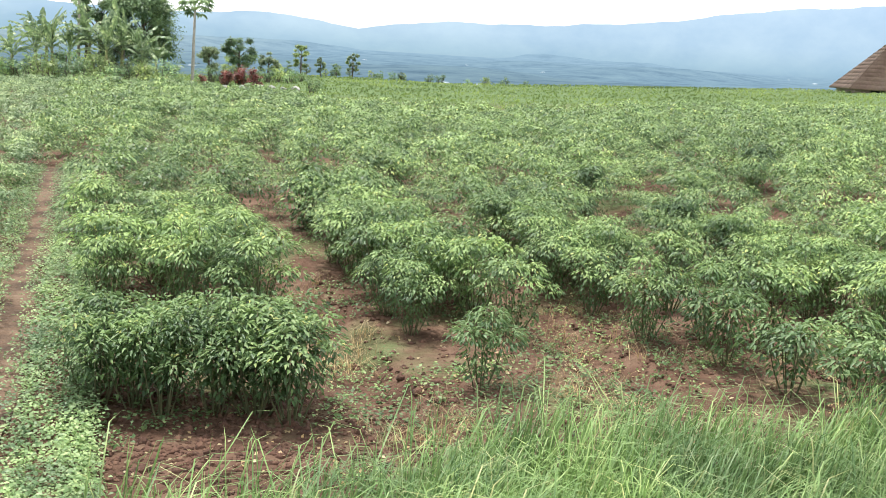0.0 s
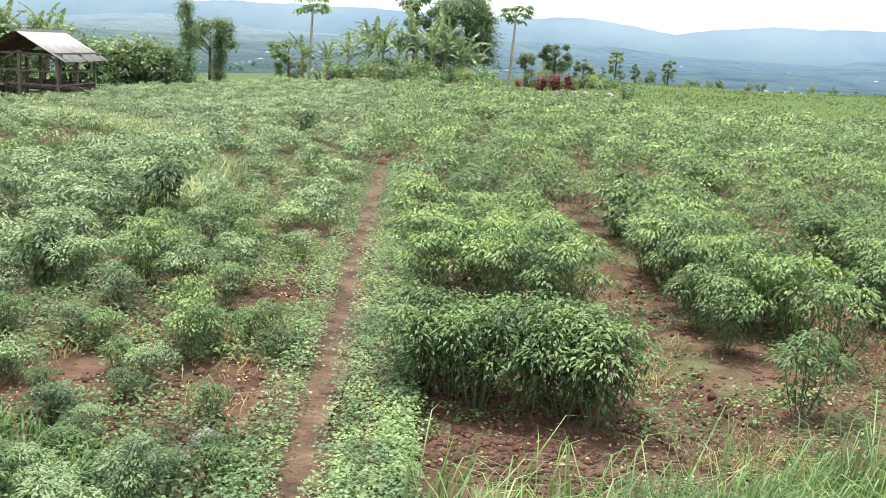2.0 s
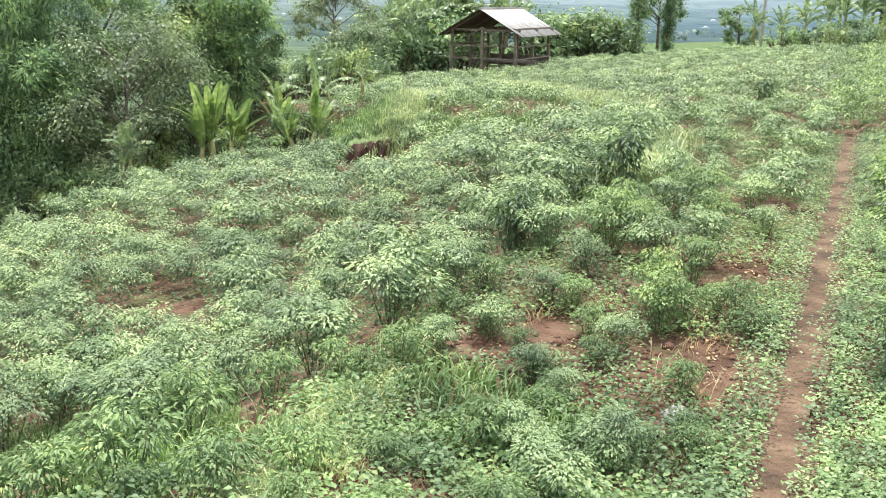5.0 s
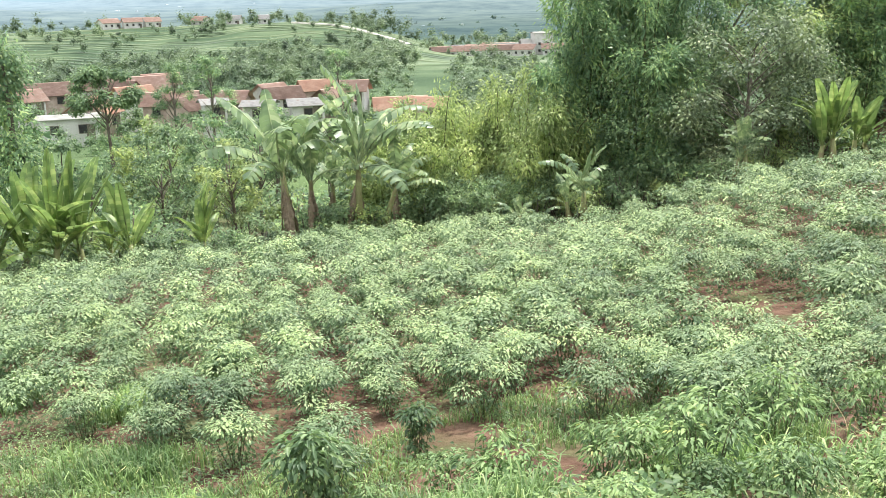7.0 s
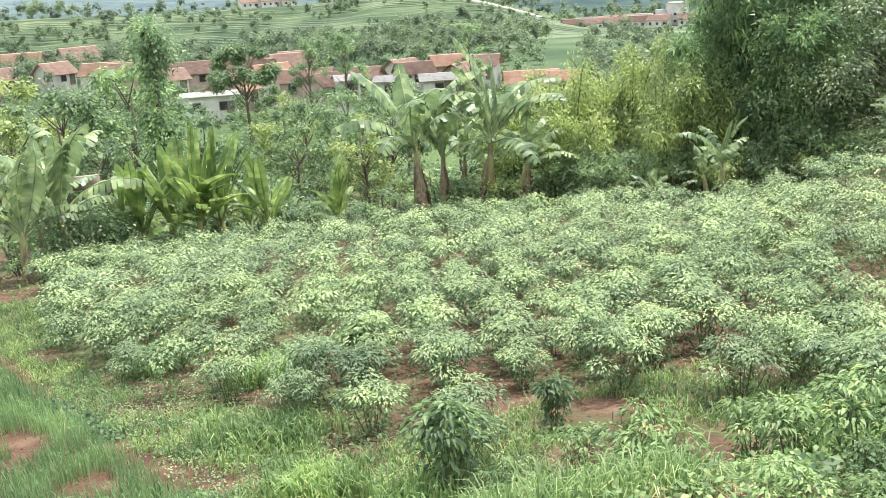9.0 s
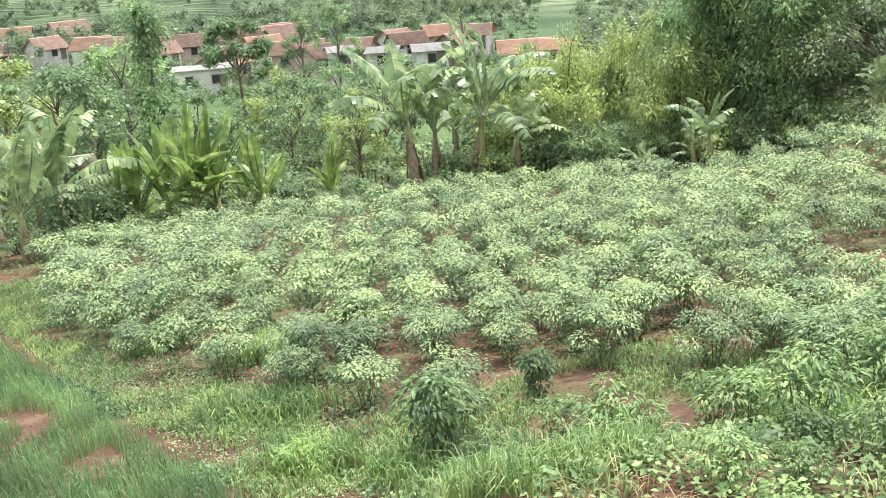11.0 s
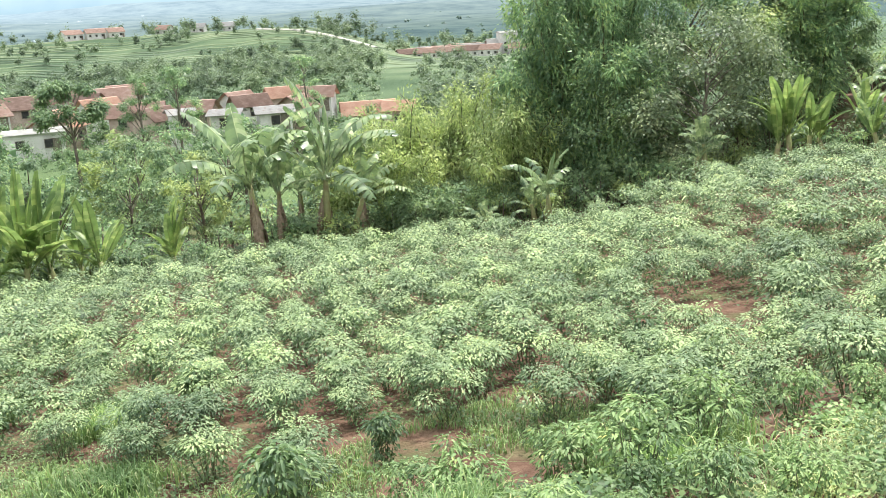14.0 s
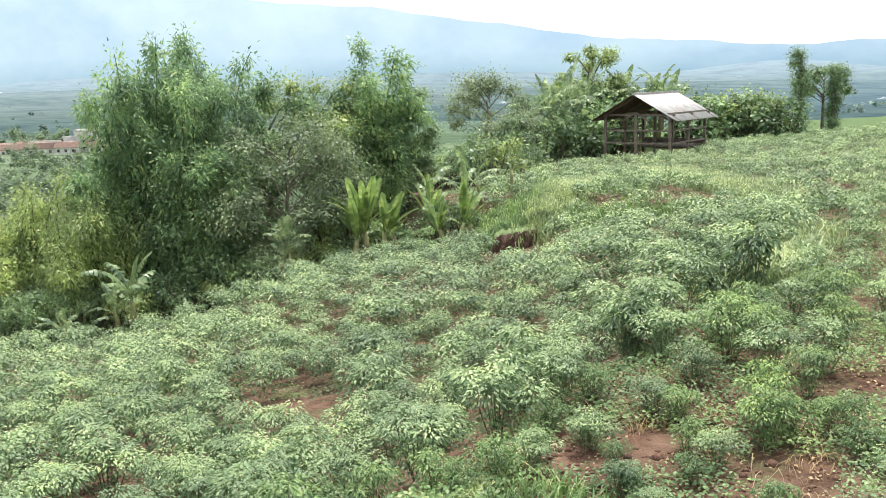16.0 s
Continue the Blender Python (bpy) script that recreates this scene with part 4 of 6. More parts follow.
meadow = scatter(-22, 64, 40, 79, 0.42, jitter=0.9)
x, y, across, s, d, az = lie(meadow)
grass("meadow_grass", meadow[(d > 39) & (d < 79) & (az < 25)], 0.12, "even bright green meadow beyond the crops", per=2, width=0.045, lean=0.3, mat=MEADOW)


# ---- clods and straw on the soil ----
def clods(name, p, size, label):
    corner = np.array([[1, 0, 0], [-1, 0, 0], [0, 1, 0], [0, -1, 0], [0, 0, 1], [0, 0, -1]], float)
    face = np.array([[0, 2, 4], [2, 1, 4], [1, 3, 4], [3, 0, 4], [2, 0, 5], [1, 2, 5], [3, 1, 5], [0, 3, 5]])
    q = at_ground(p)
    n = len(q)
    a = rng.uniform(0, 6.28, n)
    c, s = np.cos(a)[:, None], np.sin(a)[:, None]
    k = corner[None] * rng.uniform(0.5, 1.3, (n, 6, 1)) * (size * rng.gamma(2.0, 0.5, n))[:, None, None] * np.array([1, 1, 0.7])
    v = np.stack([k[..., 0] * c - k[..., 1] * s, k[..., 0] * s + k[..., 1] * c, k[..., 2]], -1) + q[:, None]
    f = (face[None] + (np.arange(n) * 6)[:, None, None]).reshape(-1, 3)
    return tagged(new(name, mesh_from(name, v.reshape(-1, 3), f, SOIL)), label, "soil", kind="stuff")


clods("soil_clods", np.concatenate([band_points(2600, -0.05, 2.0, 4.6, 6.2, 1.0), band_points(7000, 0.0, 8.0, 4.2, 10, 1.3), band_points(2600, -3.6, -0.8, 3.0, 8, 1.3)]), 0.016, "crumbly clods of red earth between the plants")
leaf_carpet("leaf_litter", np.concatenate([band_points(1500, 0.0, 8.0, 4.8, 10, 1.3), band_points(900, -3.4, -0.9, 3.0, 8, 1.3)]), 0.025, 0.03, STRAW, "dry fallen leaves and straw scattered on the soil", "leaf litter", 2, 0.0)
near_path = band_points(1700, -0.8, -0.42, 3.0, 12, 1.5)
clods("soil_clods", near_path, 0.011, "small crumbs of earth on the footpath")
low_soil = scatter(-11, -3.2, -4, 8, 0.2, jitter=0.9)
x, y, across, s, d, az = lie(low_soil)
clods("soil_clods", low_soil[(s > -0.3) & (d < 11) & (relief(x * 1.7, y * 1.7, 4.0) < 0.1)], 0.02, "crumbly clods of red earth on the slope")
straw = np.concatenate([band_points(420, 1.5, 2.3, 5.6, 11, 1.3), band_points(420, 3.0, 7.5, 5.6, 9, 1.2), band_points(350, -3.6, -0.9, 3.0, 7, 1.2)])
straw = straw[relief(straw[:, 0] * 2.4, straw[:, 1] * 2.4, 1.5) > -0.05]
grass("dry_straw", straw, 0.11, "dry straw-coloured weeds lying on the soil", "dry weeds", per=6, width=0.0025, lean=1.6, mat=STRAW)


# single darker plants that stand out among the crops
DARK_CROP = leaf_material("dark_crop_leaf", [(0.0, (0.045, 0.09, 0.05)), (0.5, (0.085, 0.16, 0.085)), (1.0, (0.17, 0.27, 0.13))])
DARK_VARIANTS = []
for k in range(3):
    (v, f, top), shoot = bush_leaves(rng, 0.9, 0.6, 620, 0.075, True, 9, 0.14, 0.1, 0.6)
    DARK_VARIANTS.append((mesh_from("foliage", v, f, DARK_CROP), bush_stems(shoot, rng, 0.9, "stem")))
for k, (az, d, size) in enumerate(((86.5, 6.4, 0.85), (91.0, 10.5, 0.75), (34.0, 11.5, 1.0), (37.6, 13.5, 0.9), (36.2, 12.3, 0.8), (40.5, 9.0, 0.8), (46.5, 8.5, 0.75), (64.0, 9.5, 0.7), (80.0, 7.6, 0.6), (26.0, 20.0, 0.9), (3.0, 16.0, 0.95), (-8.0, 14.5, 1.0), (-17.0, 19.0, 1.1), (8.0, 12.5, 0.95), (-13.0, 12.0, 0.95))):
    px, py, _ = spot(az, d)
    crop_plant(DARK_VARIANTS, k, px, py, size, "dark green leafy plant standing out among the crops", "crop plant", "dark plants among the crops")


# the ditch between onions and slope, its shade put into a strip of dark leaves, and grass along it
def along(points, n, spread):
    p = np.asarray(points, float)
    t = rng.uniform(0, len(p) - 1, n)
    q = np.stack([np.interp(t, np.arange(len(p)), p[:, 0]), np.interp(t, np.arange(len(p)), p[:, 1])], 1)
    return q + rng.normal(0, spread, (n, 2))


leaf_carpet("ditch_shade", np.concatenate([along(DITCH, 1100, 0.05), along([(-7.31, -1.47), (-6.75, -1.2)], 300, 0.05)]), 0.04, 0.045, DARK_CROP, "green growth in a ditch, its shade put into dark leaves", "weeds", 4)
grass("bank_grass", np.concatenate([along([(-12.2, -2.75), (-13.6, -2.65)], 420, 0.16), along([(-10.8, -1.3), (-11.5, -1.0)], 380, 0.16), along([(-7.2, -0.75), (-6.7, -0.3)], 260, 0.14), along([(-8.9, -1.2), (-8.2, -0.7)], 260, 0.2)]), 0.26, "bright yellow-green grass clumps beside the ditch", per=5, lean=0.4)

# pale grass strips that edge the small terraces
for line in STRIPS:
    grass("terrace_grass", along(line, 1500, 0.28), 0.4, "pale grass edging a small terrace", per=5, width=0.011, lean=0.6, mat=PALE_GRASS)
grass("terrace_grass", along(TERRACE_EDGE, 520, 0.09), 0.12, "pale grass along the terrace's edge", per=5, width=0.004, lean=0.8, mat=PALE_GRASS)


# ---- trees, bamboo, bananas ----
def leaf_cloud(r, centres, radii, n, leaf, ratio=0.45, droop=0.3, flat=0.7, core=0.16, bulk=1.25):
    """Leaves round several clumps, thicker at each clump's skin."""
    n, leaf = int(n * 1.6), leaf * 0.82
    k = len(centres)
    share = np.asarray(radii) ** 2
    pick = r.choice(k, n, p=share / share.sum())
    way = unit(r.normal(size=(n, 3)))
    inner = r.uniform(size=n) < core
    stray = np.where(r.uniform(size=n) < 0.12, r.uniform(0.9, 1.2, n), r.uniform(0.4, 1.05, n))
    stray = np.where(inner, r.uniform(0.0, 0.5, n), stray)
    pos = np.asarray(centres)[pick] + way * (np.asarray(radii)[pick] * stray)[:, None] * np.array([1, 1, flat])
    d = unit(way * np.array([1, 1, 0.4]) + r.normal(0, 0.5, (n, 3)) - np.array([0, 0, droop]))
    up = unit(np.array([0, 0, 1.0]) + 0.7 * way + r.normal(0, 0.3, (n, 3)))
    ln = leaf * r.uniform(0.6, 1.3, n) * np.where(inner, bulk, 0.76)
    return leaf_cards(pos, d, up, ln, ln * np.where(inner, 0.8, ratio * 1.15), 0.25, "tri")


def tree_meshes(r, h, spread, n, leaf, mat, bark=None, trunk=0.12, clear=0.25, clumps=9, ratio=0.45, droop=0.3, size=0.42):
    """Trunk with limbs, and a crown of leaf clumps at the limbs' ends."""
    bend = r.normal(0, 0.04 * h, (2,))
    top = np.array([bend[0], bend[1], h * 0.72])
    line = [np.array([0, 0, -0.3]), np.array([bend[0] * 0.2, bend[1] * 0.2, h * 0.3]), np.array([bend[0] * 0.6, bend[1] * 0.6, h * 0.5]), top]
    items = [(line, [trunk * 1.25, trunk, trunk * 0.75, trunk * 0.4])]
    centres, radii = [], []
    clumps = int(clumps * 2.2)
    size *= 0.72
    for k in range(clumps):
        a = k * 2.4 + r.uniform(-0.5, 0.5)
        lev = r.uniform(clear + 0.08, 0.92)
        reach = spread * 0.5 * math.sqrt(max(0.08, 1 - ((lev - 0.52) / 0.5) ** 2)) * r.uniform(0.55, 1.0)
        end = np.array([math.cos(a) * reach + bend[0] * lev, math.sin(a) * reach + bend[1] * lev, h * lev])
        k0 = np.array([bend[0] * 0.5, bend[1] * 0.5, h * max(clear * 0.8, lev - 0.17)])
        items.append(([k0, k0 * 0.45 + end * 0.55 + np.array([0, 0, 0.04 * h]), end], [trunk * 0.32, trunk * 0.18, trunk * 0.06]))
        centres.append(end)
        radii.append(spread * size * 0.5 * r.uniform(0.65, 1.2))
    centres.append(np.array([bend[0], bend[1], h * 0.9]))
    radii.append(spread * size * 0.36)
    v, f = leaf_cloud(r, centres, radii, n, leaf, ratio, droop)
    return tubes_mesh("trunk", items, bark or BARK, 6), mesh_from("crown", v, f, mat)


def rise(az, d, el):
    """Height above the ground at (az, d) of what ends el degrees above the level of the eye."""
    return 2.2 + d * math.tan(radians(el)) - spot(az, d)[2]


def fit_size(mesh, az, d, el):
    z = np.empty(len(mesh.vertices) * 3, dtype=np.float32)
    mesh.vertices.foreach_get("co", z)
    return rise(az, d, el) / float(np.percentile(z[2::3], 99.6))


def put_tree(meshes, az, d, label, name="tree", size=1.0, turn=None, category="tree", group="", lift=0.0, el=None):
    x, y, z = spot(az, d)
    size = size if el is None else fit_size(meshes[1], az, d, el)
    top = thing(name, pose(x, y, z + lift, 0, 0, rng.uniform(0, 360) if turn is None else turn) @ Matrix.Diagonal((size, size, size, 1)), label, category, group)
    part("trunk", meshes[0], None, top)
    part("crown", meshes[1], None, top)
    return top


def bamboo_meshes(r, h, spread, n, mat, culms=16, leaf=0.17):
    items, pos, way = [], [], []
    for k in range(culms):
        a = r.uniform(0, 2 * np.pi)
        foot = np.array([math.cos(a), math.sin(a), 0]) * (0.05 + 0.45 * k / culms) * spread * 0.5
        hh = h * r.uniform(0.72, 1.0) * (1.0 - 0.5 * (k / culms) ** 0.8)
        out = np.array([math.cos(a), math.sin(a), 0]) * spread * 0.5 * r.uniform(0.3, 1.0)
        t = np.linspace(0, 1, 9)[:, None]
        line = foot + out * t ** 2.2 + np.array([0, 0, 1.0]) * hh * (t - 0.12 * t ** 4)
        line[-1, 2] -= 0.02 * hh
        items.append((line, np.linspace(0.045, 0.008, 9)))
        m = n // culms
        ends = 30
        tt = r.uniform(0.12, 1.0, ends) ** 0.9
        idx = np.clip((tt * 8).astype(int), 0, 7)
        fr = (tt * 8 - idx)[:, None]
        node = line[idx] * (1 - fr) + line[idx + 1] * fr
        ra = r.uniform(0, 2 * np.pi, ends)
        reach = (spread * 0.2 * (1 - 0.75 * tt) + 0.12) * r.uniform(0.2, 1.0, ends)
        o = np.stack([np.cos(ra) * reach, np.sin(ra) * reach, 0.1 - 0.35 * reach], 1)
        pick = r.integers(0, ends, m)
        off = r.normal(0, 0.13, (m, 3)) * np.array([1, 1, 0.8])
        pos.append(node[pick] + o[pick] * r.uniform(0.35, 1.1, m)[:, None] + off)
        way.append(unit(unit(o[pick]) * 0.6 + off * 3 + np.array([0, 0, -0.3]) + r.normal(0, 0.35, (m, 3))))
    pos, way = np.concatenate(pos), np.concatenate(way)
    ln = leaf * r.uniform(0.6, 1.3, len(pos))
    up = unit(np.array([0, 0, 1.0]) + r.normal(0, 0.45, (len(pos), 3)))
    v, f = leaf_cards(pos, way, up, ln, ln * 0.34, 0.2, "tri")
    return [tubes_mesh("culm", [i], STEM, 5) for i in items], mesh_from("crown", v, f, mat)


def blade(r, length, width, rise, droop, torn, segs=17):
    """One banana leaf along +x: stalk, midrib and a blade torn into strips."""
    t = np.linspace(0, 1, segs + 1)
    ang = rise - droop * t ** 1.5
    step = length / segs
    px = np.concatenate([[0], np.cumsum(np.cos(ang[:-1]) * step)])
    pz = np.concatenate([[0], np.cumsum(np.sin(ang[:-1]) * step)])
    spine = np.stack([px, 0 * px, pz], 1)
    w = width * 0.5 * np.clip(np.sin(np.pi * np.clip((t - 0.18) / 0.86, 0, 1)) ** 0.55, 0, 1)
    pieces = []
    for side in (-1, 1):
        for k in range(segs):
            if w[k] + w[k + 1] < 0.02:
                continue
            hang = r.uniform(-0.2, 0.65) * torn + 0.3
            ragged = 1 - 0.35 * torn * r.uniform() ** 2
            e = []
            for j in (k, k + 1):
                gap = r.uniform(0.0, 0.3) * torn * step * (1 if j == k else -1)
                e.append(spine[j] + np.array([gap, side * w[j] * ragged * math.cos(hang), -w[j] * ragged * math.sin(hang) * (1 if torn > 0.3 else -0.4)]))
            m = [spine[k] + (e[0] - spine[k]) * 0.5 + np.array([0, 0, 0.04 * width]), spine[k + 1] + (e[1] - spine[k + 1]) * 0.5 + np.array([0, 0, 0.04 * width])]
            v = np.array([spine[k], spine[k + 1], m[1], m[0], m[0], m[1], e[1], e[0]])
            pieces.append((v[[0, 1, 2, 3, 7, 6]], np.array([[0, 1, 2, 3], [3, 2, 5, 4]])))
    v, f = join(pieces)
    rib, q, c = tube(spine, np.linspace(0.022, 0.006, segs + 1), 4)
    return v, f, rib, q, c


def blade_mesh(r, length, width, rise, droop, torn, mat):
    v, f, rib, q, c = blade(r, length, width, rise, droop, torn)
    return mesh_from("leaf", np.concatenate([v, rib]), [np.concatenate([f, q + len(v)]), c + len(v)], mat)


BANANA_BLADES = [blade_mesh(rng, ln, rng.uniform(0.5, 0.6), radians(a), radians(b), t, BANANA_LEAF)
                 for ln, a, b, t in ((2.1, 82, 55, 0.8), (2.0, 72, 85, 1.0), (1.9, 62, 95, 0.8), (1.8, 50, 90, 1.0), (2.2, 76, 100, 0.9), (1.9, 87, 30, 0.5), (1.7, 36, 80, 1.0), (2.0, 66, 70, 0.7))]
NARROW_BLADES = [blade_mesh(rng, ln, rng.uniform(0.3, 0.4), radians(a), radians(b), t, BANANA_LEAF)
                 for ln, a, b, t in ((2.0, 82, 60, 1.0), (1.9, 72, 95, 1.0), (1.8, 60, 110, 1.0), (1.7, 48, 105, 1.0), (2.1, 78, 110, 1.0), (1.9, 87, 35, 0.8), (1.6, 34, 95, 1.0))]
ENSETE_BLADES = [blade_mesh(rng, ln, rng.uniform(0.27, 0.35), radians(a), radians(b), t, ENSETE_LEAF)
                 for ln, a, b, t in ((1.75, 84, 22, 0.1), (1.6, 70, 30, 0.15), (1.4, 56, 50, 0.3), (1.8, 76, 28, 0.1), (1.2, 44, 85, 0.6), (1.85, 87, 16, 0.1), (1.5, 62, 40, 0.2), (1.65, 72, 60, 0.3))]
DRY_BLADES = [blade_mesh(rng, rng.uniform(0.9, 1.4), 0.22, radians(a), radians(5), 1.0, DRY_LEAF) for a in (-82, -87, -78)]


def banana_plant(az, d, el, label, leaves=9, blades=None, scale=1.0, dry=3, name="banana_plant", group="", stem=0.42, narrow=False):
    """A plant whose topmost leaf ends el degrees above the level of the eye."""
    x, y, z = spot(az, d)
    full = rise(az, d, el)
    upright = blades is not None
    stem_h = full * stem
    scale = scale * full * (1.02 - stem) / 1.8
    top = thing(name, pose(x, y, z, rng.normal(0, 3), rng.normal(0, 3), rng.uniform(0, 360)), label, "banana plant" if "banana" in name else "broad-leaved plant", group)
    bend = rng.normal(0, 0.06, 2) * stem_h
    line = [np.array([0, 0, -0.2]), np.array([bend[0] * 0.2, bend[1] * 0.2, stem_h * 0.5]), np.array([bend[0], bend[1], stem_h])]
    rad = 0.1 * min(scale, 1.2) ** 0.5
    part("pseudostem", tubes_mesh("pseudostem", [(line, [rad * 1.3, rad, rad * 0.55])], BANANA_STEM, 8), None, top)
    blades = blades or (NARROW_BLADES if narrow else BANANA_BLADES)
    for k in range(leaves):
        ob = part("leaf", blades[k % len(blades)], None, top)
        ob.matrix_basis = pose(bend[0], bend[1], stem_h - 0.05 - 0.02 * k, rng.normal(0, 8), rng.normal(0, 8), k * 137.5 + rng.uniform(-20, 20)) @ Matrix.Diagonal((scale * rng.uniform(0.8, 1.1),) * 3 + (1,))
    for k in range(dry):
        ob = part("dry_leaf", DRY_BLADES[k % 3], None, top, "withered brown hanging leaf")
        ob.matrix_basis = pose(bend[0] * 0.9, bend[1] * 0.9, stem_h * 0.92, 0, 0, rng.uniform(0, 360)) @ Matrix.Diagonal((scale, scale, scale, 1))
    return top


def papaya_tree(az, d, h, label):
    x, y, z = spot(az, d)
    top = thing("papaya_tree", pose(x, y, z), label, "papaya tree")
    line = [np.array([0, 0, -0.2]), np.array([0.05, 0.02, h * 0.5]), np.array([0.12, 0.0, h])]
    part("trunk", tubes_mesh("trunk", [(line, [0.11, 0.085, 0.06])], PALE_BARK, 9), None, top)
    for k in range(19):
        a = k * 2.4
        rise = rng.uniform(-0.45, 0.75)
        end = np.array([math.cos(a), math.sin(a), rise]) * rng.uniform(0.6, 0.85) + np.array([0.12, 0, h])
        stalk, q, c = tube([np.array([0.12, 0, h - 0.1]), (end + np.array([0.12, 0, h + 0.15])) / 2, end], [0.02, 0.016, 0.012], 4)
        ways = np.stack([np.cos(a + np.linspace(-1.9, 1.9, 8)), np.sin(a + np.linspace(-1.9, 1.9, 8)), rng.uniform(-0.9, -0.1, 8)], 1)
        v, f = leaf_cards(np.repeat(end[None], 8, 0), ways, np.tile([0, 0, 1.0], (8, 1)), rng.uniform(0.34, 0.48, 8), np.full(8, 0.17), 0.2, True)
        part("leaf", mesh_from("leaf", np.concatenate([v, stalk]), [np.concatenate([f, q + len(v)]), c + len(v)], TREE_LEAF), None, top)
    return top


# the dark stand of bamboo and trees at the foot of the slope
stand = [(69.0, 29.5, 1.4, 2.8), (67.6, 31.0, 2.9, 3.2), (64.4, 31.5, 2.1, 3.6), (66.2, 29.5, 0.6, 3.4), (55.5, 32.0, 2.5, 3.0), (57.2, 32.5, 0.9, 3.0)]
for az, d, el, w in stand:
    m = bamboo_meshes(rng, 7.0, w, 34000, BAMBOO_LEAF, 20, 0.165)
    size = fit_size(m[1], az, d, el)
    top = thing("bamboo_clump", pose(*spot(az, d)) @ Matrix.Diagonal((1, 1, size, 1)), "tall dense bamboo clump with arching leafy culms", "bamboo", "bamboo clumps")
    for c in m[0]:
        part("culm", c, None, top)
    part("crown", m[1], None, top)
put_tree(tree_meshes(rng, 5.6, 4.6, 13500, 0.17, DUSTY_LEAF, trunk=0.06, clear=0.0, clumps=20, size=0.5), 61.0, 28.5, "broad tree with dusty brownish green leaves", el=-1.2)
put_tree(tree_meshes(rng, 6.2, 4.4, 10350, 0.17, SHRUB_LEAF, trunk=0.1, clear=0.1, clumps=16, size=0.5), 59.2, 32.0, "leafy light green tree above the bamboo stand", el=0.9)
put_tree(tree_meshes(rng, 6.0, 4.2, 9200, 0.17, BAMBOO_LEAF, trunk=0.14, clear=0.1, clumps=13), 61.8, 32.0, "leafy green tree within the stand", el=0.7)
put_tree(tree_meshes(rng, 5.0, 3.2, 8049, 0.17, TREE_LEAF, trunk=0.14, clear=0.1, clumps=13), 53.8, 33.0, "dark green tree at the end of the stand", el=0.2)
put_tree(tree_meshes(rng, 5.4, 4.6, 9200, 0.17, TREE_LEAF, trunk=0.08, clear=0.0, clumps=16, size=0.55), 65.4, 29.5, "dark dense tree below the bamboo", el=-2.5)
put_tree(tree_meshes(rng, 5.0, 4.6, 7600, 0.17, TREE_LEAF, trunk=0.08, clear=0.0, clumps=16, size=0.55), 57.6, 34.0, "dark dense tree behind the broad leaves", el=-1.0)

# by the hut and along the northern edge
put_tree(tree_meshes(rng, 4.6, 3.9, 9200, 0.21, DUSTY_LEAF, trunk=0.08, clear=0.0, clumps=13, size=0.6), 49.0, 43.0, "round dusty green tree beside the hut", el=0.9)
put_tree(tree_meshes(rng, 5.2, 3.6, 6200, 0.21, SHRUB_LEAF, trunk=0.12, clear=0.3, clumps=11), 43.4, 54.0, "tall leafy tree behind the thatched hut", el=2.0)
for az, d, el, w in ((46.4, 47, -0.6, 3.2), (44.6, 51.5, -0.2, 3.4), (43.0, 54.5, 0.2, 3.0), (47.8, 41.5, -1.6, 2.6), (41.2, 56, -0.4, 3.0)):
    put_tree(tree_meshes(rng, 3.6, w, 4400, 0.21, TREE_LEAF, trunk=0.07, clear=0.0, clumps=12, size=0.62), az, d, "dark dense tree beside the hut", el=el)
put_tree(tree_meshes(rng, 4.4, 2.6, 15000, 0.2, TREE_LEAF, trunk=0.1, clear=0.15, clumps=14, size=0.8), 17.0, 63.0, "tall dark rounded tree", el=3.0)
put_tree(tree_meshes(rng, 4.0, 1.8, 3000, 0.2, TREE_LEAF, trunk=0.1, clear=0.4, clumps=7), 19.2, 64.0, "slender dark tree among bananas", el=2.6)
put_tree(tree_meshes(rng, 2.6, 2.6, 3000, 0.2, TREE_LEAF, trunk=0.1, clear=0.0, clumps=8), 20.0, 61.0, "dark leafy tree under the bananas", el=0.6)
put_tree(tree_meshes(rng, 2.6, 2.6, 3000, 0.2, DUSTY_LEAF, trunk=0.1, clear=0.0, clumps=8), 18.2, 60.0, "dusty leafy tree under the bananas", el=0.2)
put_tree(tree_meshes(rng, 2.6, 1.9, 2700, 0.21, TREE_LEAF, trunk=0.08, clear=0.3, clumps=8), 12.0, 68.0, "small rounded dark tree", el=0.5)
put_tree(tree_meshes(rng, 2.4, 1.4, 2000, 0.21, DUSTY_LEAF, trunk=0.07, clear=0.2, clumps=7), 13.6, 70.0, "small slender dusty tree", el=-0.1)
put_tree(tree_meshes(rng, 2.1, 1.5, 2000, 0.21, DUSTY_LEAF, trunk=0.07, clear=0.2, clumps=7), 10.4, 70.0, "small slender dusty tree", el=-0.2)
put_tree(tree_meshes(rng, 3.4, 2.0, 2700, 0.21, SHRUB_LEAF, trunk=0.08, clear=0.15, clumps=9), 8.6, 76.0, "light green feathery tree beyond the meadow", el=0.3)
put_tree(tree_meshes(rng, 2.9, 1.3, 2000, 0.21, DUSTY_LEAF, trunk=0.07, clear=0.15, clumps=8), 7.5, 76.0, "slender grey-green tree beyond the meadow", el=-0.3)
